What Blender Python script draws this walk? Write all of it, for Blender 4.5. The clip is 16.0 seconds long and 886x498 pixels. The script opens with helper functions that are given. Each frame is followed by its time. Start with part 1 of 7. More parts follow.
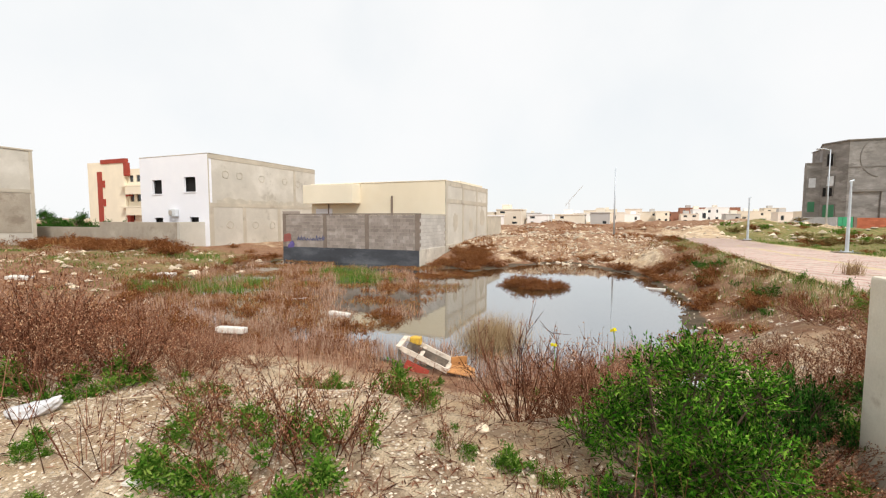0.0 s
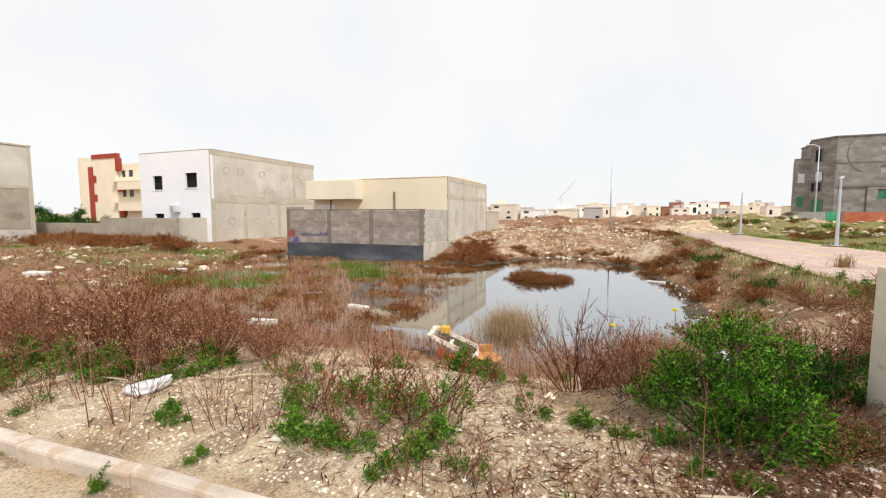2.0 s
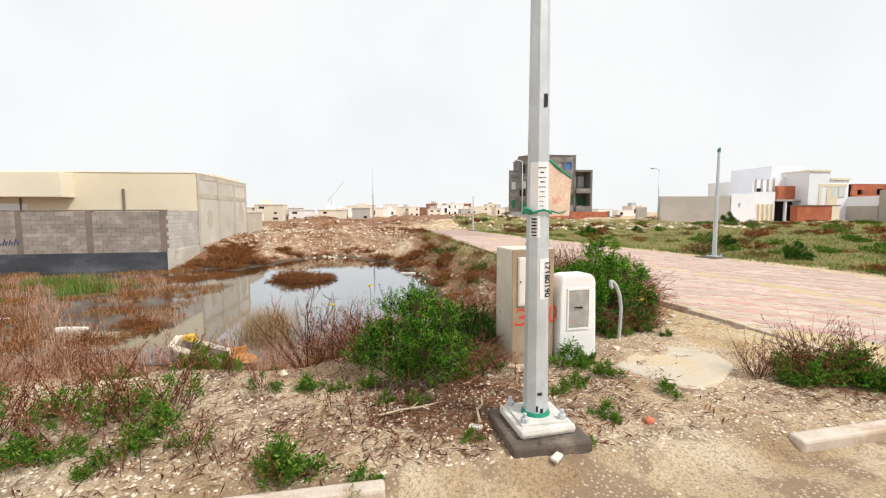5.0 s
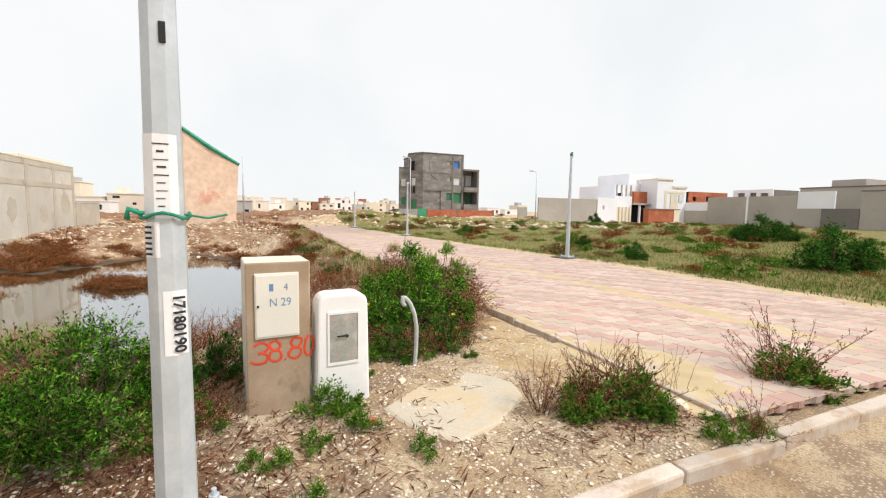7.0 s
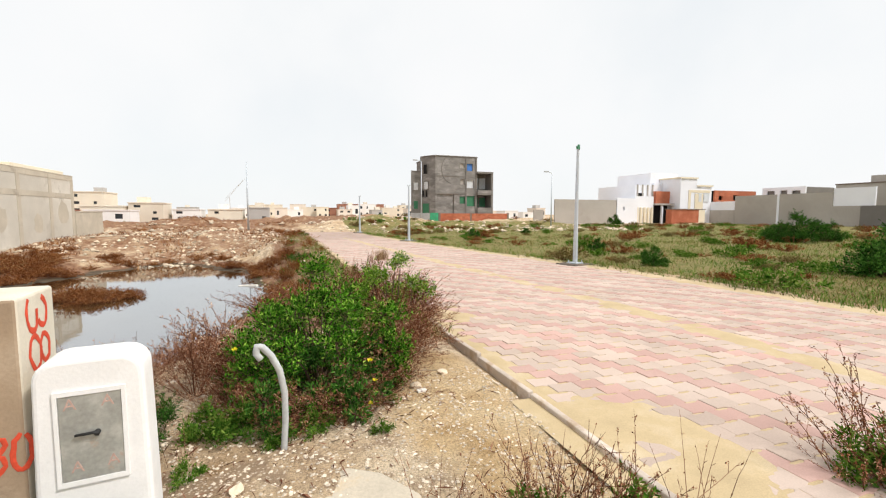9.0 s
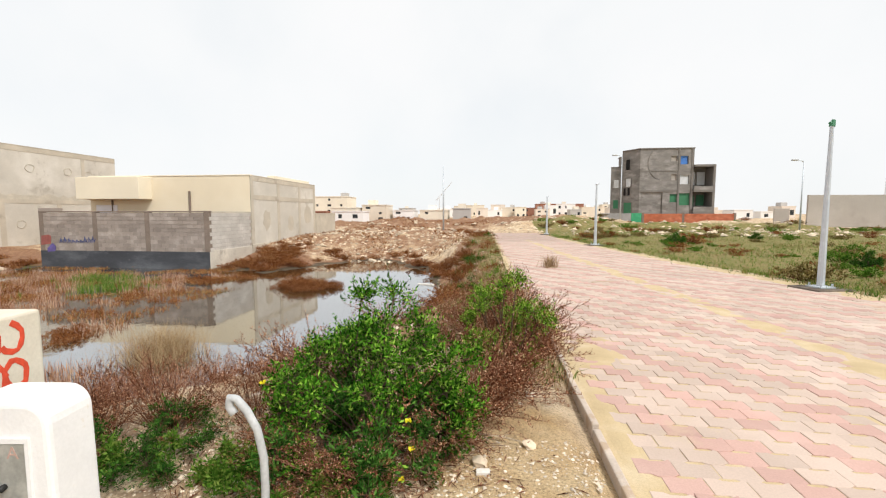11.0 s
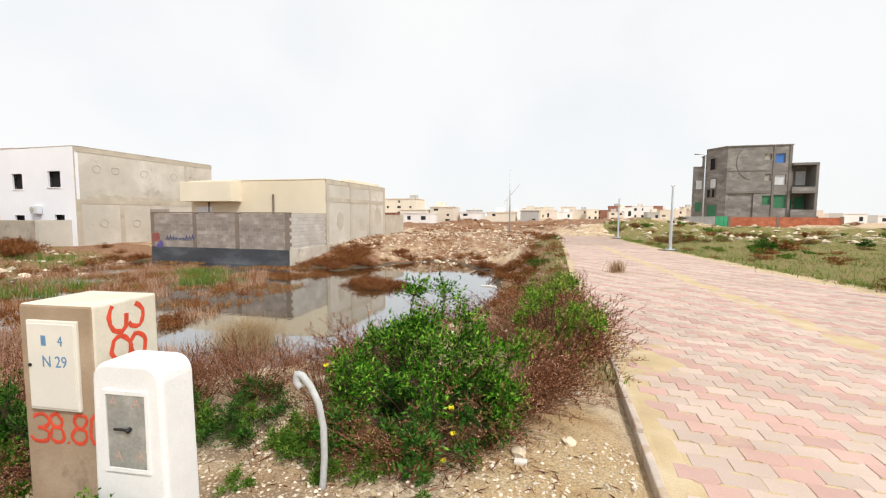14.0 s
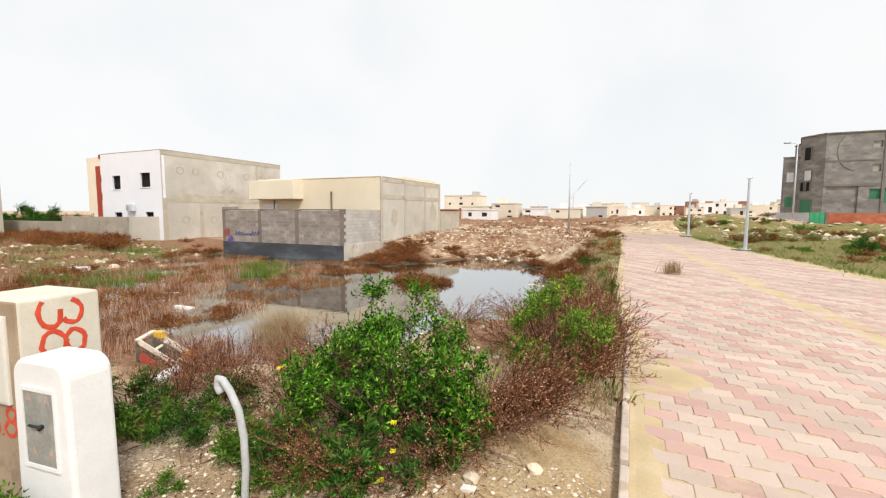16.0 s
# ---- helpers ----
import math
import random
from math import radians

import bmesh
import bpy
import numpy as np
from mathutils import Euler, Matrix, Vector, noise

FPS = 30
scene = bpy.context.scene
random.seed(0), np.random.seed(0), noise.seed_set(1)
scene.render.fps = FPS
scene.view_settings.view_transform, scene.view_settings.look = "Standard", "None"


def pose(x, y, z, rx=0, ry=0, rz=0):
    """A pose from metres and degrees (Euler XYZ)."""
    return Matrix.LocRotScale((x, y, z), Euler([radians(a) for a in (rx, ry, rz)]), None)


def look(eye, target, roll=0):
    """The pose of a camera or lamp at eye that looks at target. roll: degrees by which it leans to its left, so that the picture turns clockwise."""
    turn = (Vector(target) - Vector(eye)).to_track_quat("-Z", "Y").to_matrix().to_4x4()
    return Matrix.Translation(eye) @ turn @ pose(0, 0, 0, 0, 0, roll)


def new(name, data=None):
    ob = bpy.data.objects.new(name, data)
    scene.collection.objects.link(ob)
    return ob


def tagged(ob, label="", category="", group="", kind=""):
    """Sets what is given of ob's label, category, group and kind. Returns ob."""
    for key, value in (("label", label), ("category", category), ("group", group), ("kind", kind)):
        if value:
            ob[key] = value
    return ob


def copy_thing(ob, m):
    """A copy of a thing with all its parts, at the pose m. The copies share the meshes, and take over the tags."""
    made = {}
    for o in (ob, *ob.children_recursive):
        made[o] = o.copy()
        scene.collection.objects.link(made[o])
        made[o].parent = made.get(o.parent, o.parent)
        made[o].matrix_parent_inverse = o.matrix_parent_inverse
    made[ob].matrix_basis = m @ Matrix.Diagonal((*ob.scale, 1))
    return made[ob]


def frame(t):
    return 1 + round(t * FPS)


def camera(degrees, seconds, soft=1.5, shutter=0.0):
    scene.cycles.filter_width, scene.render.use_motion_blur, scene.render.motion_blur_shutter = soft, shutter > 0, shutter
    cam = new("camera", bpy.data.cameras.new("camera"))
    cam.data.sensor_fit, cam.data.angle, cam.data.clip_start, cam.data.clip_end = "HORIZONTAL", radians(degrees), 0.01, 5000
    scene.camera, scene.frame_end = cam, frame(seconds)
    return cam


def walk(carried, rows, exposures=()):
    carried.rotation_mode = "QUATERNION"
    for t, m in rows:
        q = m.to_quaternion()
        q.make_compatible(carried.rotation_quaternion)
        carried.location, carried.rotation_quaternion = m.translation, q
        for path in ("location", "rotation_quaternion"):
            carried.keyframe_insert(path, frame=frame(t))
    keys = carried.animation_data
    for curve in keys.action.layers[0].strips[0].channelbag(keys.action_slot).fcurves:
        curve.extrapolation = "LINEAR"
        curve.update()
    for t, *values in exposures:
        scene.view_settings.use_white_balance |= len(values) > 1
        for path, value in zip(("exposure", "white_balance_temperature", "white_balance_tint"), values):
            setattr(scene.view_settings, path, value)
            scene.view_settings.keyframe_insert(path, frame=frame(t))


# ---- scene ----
cam = camera(91.7, 16.0, soft=1.2)
PATH = [
    (0, (-0.092, 0.208, 1.423), (-0.845, 2.055, 1.282), 0.1),
    (0.5, (-0.239, -0.026, 1.436), (-0.998, 1.817, 1.27), -0.0),
    (1, (-0.303, -0.157, 1.445), (-1.062, 1.686, 1.276), -0.2),
    (1.5, (-0.386, -0.322, 1.471), (-1.127, 1.528, 1.304), -0.1),
    (2, (-0.497, -0.485, 1.465), (-1.216, 1.374, 1.3), -0.0),
    (2.5, (-0.608, -0.735, 1.459), (-1.317, 1.128, 1.296), -0.0),
    (3, (-0.6, -0.863, 1.468), (-1.284, 1.009, 1.301), -0.3),
    (3.5, (-0.544, -1.036, 1.477), (-1.083, 0.883, 1.312), -0.4),
    (4, (-0.506, -1.202, 1.473), (-0.808, 0.768, 1.31), -0.3),
    (4.5, (-0.31, -1.196, 1.462), (-0.313, 0.797, 1.295), -0.3),
    (5, (-0.02, -1.069, 1.458), (0.276, 0.902, 1.293), -0.3),
    (5.2, (0.117, -1.036, 1.457), (0.535, 0.913, 1.295), -0.1),
    (7.3, (1.62, -0.281, 1.508), (2.382, 1.56, 1.331), 0.8),
    (7.5, (1.777, -0.184, 1.484), (2.536, 1.659, 1.314), 0.3),
    (8, (2.134, 0.081, 1.463), (2.889, 1.926, 1.297), -0.2),
    (8.2, (2.247, 0.189, 1.462), (3.014, 2.029, 1.297), 0.0),
    (10.3, (3.489, 1.367, 1.5), (3.609, 3.357, 1.337), -0.0),
    (10.5, (3.569, 1.421, 1.536), (3.57, 3.414, 1.371), -0.1),
    (11, (3.778, 1.499, 1.567), (3.556, 3.48, 1.404), 0.0),
    (11.5, (3.924, 1.552, 1.554), (3.555, 3.511, 1.394), 0.2),
    (12, (3.911, 1.56, 1.539), (3.511, 3.513, 1.38), 0.5),
    (12.5, (3.882, 1.524, 1.559), (3.472, 3.475, 1.4), 0.3),
    (13, (3.892, 1.496, 1.572), (3.463, 3.443, 1.413), 0.3),
    (13.5, (3.913, 1.419, 1.584), (3.432, 3.354, 1.427), 0.3),
    (14, (3.954, 1.309, 1.582), (3.427, 3.232, 1.427), 0.3),
    (14.5, (4.076, 1.259, 1.577), (3.496, 3.166, 1.416), 0.1),
    (15, (4.336, 1.371, 1.571), (3.679, 3.253, 1.408), -0.0),
    (15.5, (4.494, 1.523, 1.578), (3.774, 3.381, 1.411), 0.1),
    (16, (4.543, 1.808, 1.581), (3.739, 3.631, 1.409), 0.2),
]
walk(cam, [(t, look(eye, target, roll)) for t, eye, target, roll in PATH])

# ---- world, sun ----
def make_world():
    w = bpy.data.worlds.new("overcast_sky")
    scene.world = w
    w.use_nodes = True
    nt = w.node_tree
    nt.nodes.clear()
    N, L = nt.nodes, nt.links
    out = N.new("ShaderNodeOutputWorld")
    mix = N.new("ShaderNodeMixShader")
    sky = N.new("ShaderNodeTexSky")
    sky.sky_type, sky.sun_disc = "NISHITA", False
    sky.sun_elevation, sky.sun_rotation = radians(51), radians(130)
    b1, b2 = N.new("ShaderNodeBackground"), N.new("ShaderNodeBackground")
    b1.inputs[1].default_value = 0.14
    tc, ns, rp = N.new("ShaderNodeTexCoord"), N.new("ShaderNodeTexNoise"), N.new("ShaderNodeValToRGB")
    ns.inputs["Scale"].default_value, ns.inputs["Detail"].default_value = 2.2, 5
    rp.color_ramp.elements[0].position, rp.color_ramp.elements[0].color = 0.3, (0.93, 0.955, 0.965, 1)
    rp.color_ramp.elements[1].position, rp.color_ramp.elements[1].color = 0.65, (1.0, 1.0, 1.0, 1)
    fac = N.new("ShaderNodeMapRange")
    fac.inputs["From Min"].default_value, fac.inputs["From Max"].default_value = 0.25, 0.5
    fac.inputs["To Min"].default_value, fac.inputs["To Max"].default_value = 0.90, 0.97
    L.new(tc.outputs["Generated"], ns.inputs["Vector"])
    L.new(ns.outputs["Fac"], rp.inputs["Fac"])
    L.new(ns.outputs["Fac"], fac.inputs["Value"])
    L.new(rp.outputs["Color"], b2.inputs[0])
    b2.inputs[1].default_value = SKY
    L.new(sky.outputs["Color"], b1.inputs[0])
    L.new(fac.outputs["Result"], mix.inputs[0])
    L.new(b1.outputs[0], mix.inputs[1])
    L.new(b2.outputs[0], mix.inputs[2])
    L.new(mix.outputs[0], out.inputs[0])


SKY = 0.99
make_world()
sun = new("sun", bpy.data.lights.new("sun", "SUN"))
sun.data.energy, sun.data.angle, sun.data.color = 3.2, radians(10), (1.0, 0.965, 0.91)
sun.matrix_world = look((0.68 * 40, -0.58 * 40, 44), (0, 0, 0))


# ---- materials ----
def ramp_node(nt, stops):
    r = nt.nodes.new("ShaderNodeValToRGB")
    el = r.color_ramp.elements
    while len(el) < len(stops):
        el.new(0.5)
    for e, (p, c) in zip(el, stops):
        e.position, e.color = p, (*c, 1)
    return r


def surf(name, base, light=None, scale=1.5, fine=40.0, var=0.5, rough=0.85, bump=0.3, dist=0.01, metal=0.0, rand=0.0, island=0.0, stain=None, stain_scale=0.6, stain_at=0.58, spec=0.3, grain=0.25, stretch=(1, 1, 1)):
    """A surface with broad variation, fine grain, stains and relief, in world metres."""
    m = bpy.data.materials.new(name)
    m.use_nodes = True
    nt = m.node_tree
    N, L = nt.nodes, nt.links
    p = N["Principled BSDF"]
    g = N.new("ShaderNodeNewGeometry")
    mp = N.new("ShaderNodeMapping")
    mp.inputs["Scale"].default_value = stretch
    L.new(g.outputs["Position"], mp.inputs["Vector"])
    n1, n2 = N.new("ShaderNodeTexNoise"), N.new("ShaderNodeTexNoise")
    n1.inputs["Scale"].default_value, n1.inputs["Detail"].default_value, n1.inputs["Roughness"].default_value = scale, 6, 0.6
    n2.inputs["Scale"].default_value, n2.inputs["Detail"].default_value = fine, 4
    L.new(mp.outputs[0], n1.inputs["Vector"])
    L.new(mp.outputs[0], n2.inputs["Vector"])
    light = light or tuple(min(1, c * (1 + var)) for c in base)
    r = ramp_node(nt, [(0.3, tuple(c * (1 - var * 0.5) for c in base)), (0.5, base), (0.72, light)])
    L.new(n1.outputs["Fac"], r.inputs["Fac"])
    col = r.outputs["Color"]

    def mult(col, value_socket, lo, hi):
        mr = N.new("ShaderNodeMapRange")
        mr.inputs["To Min"].default_value, mr.inputs["To Max"].default_value = lo, hi
        L.new(value_socket, mr.inputs["Value"])
        mx = N.new("ShaderNodeMix")
        mx.data_type, mx.blend_type = "RGBA", "MULTIPLY"
        mx.inputs["Factor"].default_value = 1
        L.new(col, mx.inputs["A"])
        L.new(mr.outputs["Result"], mx.inputs["B"])
        return mx.outputs["Result"]

    col = mult(col, n2.outputs["Fac"], 1 - grain, 1 + grain)
    if rand:
        oi = N.new("ShaderNodeObjectInfo")
        col = mult(col, oi.outputs["Random"], 1 - rand, 1 + rand)
    if island:
        col = mult(col, g.outputs["Random Per Island"], 1 - island, 1 + island)
    if stain:
        n3 = N.new("ShaderNodeTexNoise")
        n3.inputs["Scale"].default_value, n3.inputs["Detail"].default_value, n3.inputs["Roughness"].default_value = stain_scale, 8, 0.7
        L.new(mp.outputs[0], n3.inputs["Vector"])
        mr = N.new("ShaderNodeMapRange")
        mr.inputs["From Min"].default_value, mr.inputs["From Max"].default_value = stain_at, stain_at + 0.1
        mr.inputs["To Max"].default_value = 0.75
        L.new(n3.outputs["Fac"], mr.inputs["Value"])
        mx = N.new("ShaderNodeMix")
        mx.data_type = "RGBA"
        mx.inputs["B"].default_value = (*stain, 1)
        L.new(mr.outputs["Result"], mx.inputs["Factor"])
        L.new(col, mx.inputs["A"])
        col = mx.outputs["Result"]
    L.new(col, p.inputs["Base Color"])
    p.inputs["Roughness"].default_value, p.inputs["Metallic"].default_value = rough, metal
    p.inputs["Specular IOR Level"].default_value = spec
    if bump:
        bp = N.new("ShaderNodeBump")
        bp.inputs["Strength"].default_value, bp.inputs["Distance"].default_value = bump, dist
        L.new(n2.outputs["Fac"], bp.inputs["Height"])
        L.new(bp.outputs[0], p.inputs["Normal"])
    return m


def leafy(name, stops, through_light=0.18, rough=0.6):
    """Leaves or dry twigs: hue varies leaf by leaf and plant by plant."""
    m = bpy.data.materials.new(name)
    m.use_nodes = True
    nt = m.node_tree
    N, L = nt.nodes, nt.links
    N.remove(N["Principled BSDF"])
    g, oi = N.new("ShaderNodeNewGeometry"), N.new("ShaderNodeObjectInfo")
    mt = N.new("ShaderNodeMath")
    mt.operation = "MULTIPLY_ADD"
    mt.inputs[1].default_value, mt.inputs[2].default_value = 0.25, -0.12
    L.new(oi.outputs["Random"], mt.inputs[0])
    ad = N.new("ShaderNodeMath")
    ad.operation = "ADD"
    L.new(g.outputs["Random Per Island"], ad.inputs[0])
    L.new(mt.outputs[0], ad.inputs[1])
    r = ramp_node(nt, stops)
    L.new(ad.outputs[0], r.inputs["Fac"])
    d, t, mx = N.new("ShaderNodeBsdfDiffuse"), N.new("ShaderNodeBsdfTranslucent"), N.new("ShaderNodeMixShader")
    mx.inputs[0].default_value = through_light
    for s in (d, t):
        L.new(r.outputs["Color"], s.inputs["Color"])
    L.new(d.outputs[0], mx.inputs[1])
    L.new(t.outputs[0], mx.inputs[2])
    L.new(mx.outputs[0], N["Material Output"].inputs["Surface"])
    return m


def ground_material():
    """Pale gravelly sand; attributes say where litter, meadow, mud and red soil lie."""
    m = bpy.data.materials.new("sandy_ground")
    m.use_nodes = True
    nt = m.node_tree
    N, L = nt.nodes, nt.links
    p = N["Principled BSDF"]
    g = N.new("ShaderNodeNewGeometry")

    def noise_at(scale, detail=6, rough=0.6):
        n = N.new("ShaderNodeTexNoise")
        n.inputs["Scale"].default_value, n.inputs["Detail"].default_value, n.inputs["Roughness"].default_value = scale, detail, rough
        L.new(g.outputs["Position"], n.inputs["Vector"])
        return n.outputs["Fac"]

    def blend(a, b, fac, mode="MIX"):
        mx = N.new("ShaderNodeMix")
        mx.data_type, mx.blend_type = "RGBA", mode
        if isinstance(fac, float):
            mx.inputs["Factor"].default_value = fac
        else:
            L.new(fac, mx.inputs["Factor"])
        L.new(a, mx.inputs["A"])
        L.new(b, mx.inputs["B"])
        return mx.outputs["Result"]

    def masked(attr, scale, lo=0.4, hi=0.6):
        a = N.new("ShaderNodeAttribute")
        a.attribute_name = attr
        s = N.new("ShaderNodeMath")
        s.operation = "MULTIPLY_ADD"
        L.new(noise_at(scale, 8, 0.7), s.inputs[0])
        s.inputs[1].default_value = 0.9
        ad = N.new("ShaderNodeMath")
        ad.operation = "SUBTRACT"
        L.new(a.outputs["Fac"], ad.inputs[0])
        ad.inputs[1].default_value = 0.45
        L.new(ad.outputs[0], s.inputs[2])
        mr = N.new("ShaderNodeMapRange")
        mr.inputs["From Min"].default_value, mr.inputs["From Max"].default_value = lo, hi
        L.new(s.outputs[0], mr.inputs["Value"])
        return mr.outputs["Result"]

    def ramp(src, stops):
        r = ramp_node(nt, stops)
        L.new(src, r.inputs["Fac"])
        return r.outputs["Color"]

    sand = ramp(noise_at(1.1), [(0.3, (0.34, 0.225, 0.125)), (0.46, (0.52, 0.38, 0.24)), (0.66, (0.68, 0.555, 0.395))])
    grit = ramp(noise_at(55, 5, 0.8), [(0.34, (0.40, 0.36, 0.31)), (0.48, (1.0, 1.0, 1.0)), (0.64, (1.3, 1.28, 1.25))])
    sand = blend(sand, grit, 1.0, "MULTIPLY")
    vo = N.new("ShaderNodeTexVoronoi")
    vo.inputs["Scale"].default_value = 38
    L.new(g.outputs["Position"], vo.inputs["Vector"])
    stone = ramp(vo.outputs["Distance"], [(0.12, (0.80, 0.73, 0.63)), (0.24, (0.64, 0.51, 0.37)), (0.38, (0.33, 0.23, 0.15))])
    few = N.new("ShaderNodeMapRange")
    few.inputs["From Min"].default_value, few.inputs["From Max"].default_value = 0.5, 0.56
    few.inputs["To Max"].default_value = 0.8
    L.new(noise_at(3.0), few.inputs["Value"])
    sand = blend(sand, stone, few.outputs["Result"])
    litter = ramp(noise_at(70, 6, 0.8), [(0.3, (0.09, 0.05, 0.03)), (0.5, (0.24, 0.14, 0.08)), (0.7, (0.42, 0.28, 0.17))])
    meadow = ramp(noise_at(2.5, 8, 0.75), [(0.3, (0.075, 0.095, 0.022)), (0.44, (0.15, 0.165, 0.045)), (0.54, (0.25, 0.19, 0.08)), (0.72, (0.34, 0.225, 0.125))])
    meadow = blend(meadow, grit, 0.8, "MULTIPLY")
    red = ramp(noise_at(6, 8, 0.75), [(0.3, (0.12, 0.055, 0.03)), (0.5, (0.25, 0.13, 0.075)), (0.7, (0.42, 0.28, 0.16))])
    mud = ramp(noise_at(4, 6), [(0.3, (0.055, 0.042, 0.028)), (0.7, (0.15, 0.11, 0.07))])
    ochre = ramp(noise_at(2.2, 6), [(0.3, (0.46, 0.30, 0.14)), (0.5, (0.58, 0.42, 0.24)), (0.7, (0.64, 0.50, 0.31))])
    sand = blend(sand, blend(ochre, grit, 0.8, "MULTIPLY"), masked("ochre", 1.6))
    col = blend(sand, red, masked("red", 1.2))
    col = blend(col, litter, masked("litter", 2.5))
    col = blend(col, meadow, masked("meadow", 0.9))
    col = blend(col, mud, masked("mud", 1.5))
    L.new(col, p.inputs["Base Color"])
    p.inputs["Roughness"].default_value, p.inputs["Specular IOR Level"].default_value = 0.92, 0.2
    bp = N.new("ShaderNodeBump")
    bp.inputs["Strength"].default_value, bp.inputs["Distance"].default_value = 0.9, 0.03
    L.new(noise_at(45, 6, 0.75), bp.inputs["Height"])
    L.new(bp.outputs[0], p.inputs["Normal"])
    return m


def water_material():
    m = bpy.data.materials.new("pond_water")
    m.use_nodes = True
    nt = m.node_tree
    N, L = nt.nodes, nt.links
    p = N["Principled BSDF"]
    g = N.new("ShaderNodeNewGeometry")
    n, n2 = N.new("ShaderNodeTexNoise"), N.new("ShaderNodeTexNoise")
    n.inputs["Scale"].default_value, n.inputs["Detail"].default_value = 0.5, 5
    n2.inputs["Scale"].default_value, n2.inputs["Detail"].default_value = 5, 3
    for k in (n, n2):
        L.new(g.outputs["Position"], k.inputs["Vector"])
    r = ramp_node(nt, [(0.3, (0.018, 0.014, 0.006)), (0.7, (0.045, 0.033, 0.014))])
    L.new(n.outputs["Fac"], r.inputs["Fac"])
    L.new(r.outputs["Color"], p.inputs["Base Color"])
    p.inputs["Roughness"].default_value, p.inputs["IOR"].default_value = 0.03, 1.33
    p.inputs["Specular IOR Level"].default_value = 0.6
    bp = N.new("ShaderNodeBump")
    bp.inputs["Strength"].default_value, bp.inputs["Distance"].default_value = 0.05, 0.02
    L.new(n2.outputs["Fac"], bp.inputs["Height"])
    L.new(bp.outputs[0], p.inputs["Normal"])
    gl, mx = N.new("ShaderNodeBsdfGlossy"), N.new("ShaderNodeMixShader")
    gl.inputs["Roughness"].default_value, gl.inputs["Color"].default_value = 0.02, (0.94, 0.97, 1.0, 1)
    L.new(bp.outputs[0], gl.inputs["Normal"])
    mx.inputs[0].default_value = 0.44
    L.new(p.outputs[0], mx.inputs[1])
    L.new(gl.outputs[0], mx.inputs[2])
    L.new(mx.outputs[0], N["Material Output"].inputs["Surface"])
    return m


M_GROUND, M_WATER = ground_material(), water_material()
M_PAVE = surf("beige_paver", (0.53, 0.415, 0.345), (0.585, 0.47, 0.40), scale=0.8, fine=90, var=0.22, rough=0.85, bump=0.25, dist=0.003, rand=0.1, island=0.1, stain=(0.56, 0.45, 0.31), stain_scale=0.7, stain_at=0.60, grain=0.15)
M_PAVERED = surf("red_paver", (0.52, 0.335, 0.285), (0.57, 0.39, 0.335), scale=0.8, fine=90, var=0.22, rough=0.85, bump=0.25, dist=0.003, rand=0.1, island=0.1, stain=(0.56, 0.42, 0.30), stain_scale=0.7, stain_at=0.60, grain=0.15)
M_SAND = surf("drifted_sand", (0.52, 0.40, 0.235), (0.59, 0.48, 0.32), scale=2.5, fine=120, var=0.25, bump=0.4, dist=0.004)
M_KERB = surf("pale_kerb_concrete", (0.54, 0.455, 0.385), scale=2.0, fine=70, var=0.3, bump=0.4, dist=0.004, rand=0.08, stain=(0.42, 0.30, 0.20), stain_scale=3.5, stain_at=0.50, grain=0.2)
M_CONC = surf("raw_concrete", (0.565, 0.525, 0.455), (0.69, 0.65, 0.58), scale=0.45, fine=18, var=0.22, bump=0.3, dist=0.01, stain=(0.38, 0.34, 0.28), stain_scale=0.5, stain_at=0.57, grain=0.1)
M_CONC2 = surf("concrete_frame", (0.50, 0.445, 0.36), scale=0.7, fine=20, var=0.2, bump=0.3, dist=0.008, stain=(0.36, 0.31, 0.25), stain_scale=0.9, grain=0.1)
M_WHITE = surf("white_render", (0.82, 0.825, 0.87), (0.86, 0.865, 0.90), scale=0.4, fine=25, var=0.06, bump=0.1, dist=0.004, grain=0.03)
M_CREAM = surf("cream_render", (0.76, 0.665, 0.50), (0.80, 0.715, 0.56), scale=0.35, fine=25, var=0.1, bump=0.1, dist=0.004, grain=0.04)
M_CREAM2 = surf("pale_cream_paint", (0.78, 0.70, 0.55), scale=0.3, fine=25, var=0.08, bump=0.1, dist=0.004, grain=0.04)
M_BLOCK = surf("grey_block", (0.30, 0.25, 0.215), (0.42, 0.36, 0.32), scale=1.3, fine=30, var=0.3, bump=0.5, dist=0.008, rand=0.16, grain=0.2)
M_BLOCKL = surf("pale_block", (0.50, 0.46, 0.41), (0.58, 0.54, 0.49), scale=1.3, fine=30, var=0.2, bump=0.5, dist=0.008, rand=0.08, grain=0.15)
M_MORTAR = surf("mortar", (0.36, 0.31, 0.27), scale=2, fine=40, var=0.3, bump=0.5, dist=0.008)
M_PIER = surf("brown_concrete_pier", (0.20, 0.155, 0.125), scale=1.5, fine=30, var=0.3, bump=0.4, dist=0.006)
M_TAR = surf("black_tar_coat", (0.055, 0.057, 0.065), (0.11, 0.115, 0.125), scale=0.9, fine=25, var=0.5, rough=0.7, bump=0.4, dist=0.008, stain=(0.20, 0.20, 0.20), stain_scale=1.4, stain_at=0.6, stretch=(0.6, 1, 1.5))
M_FOOT = surf("pale_footing", (0.56, 0.51, 0.43), scale=1, fine=30, var=0.25, bump=0.4, dist=0.006, stain=(0.36, 0.3, 0.24), stain_scale=1.5)
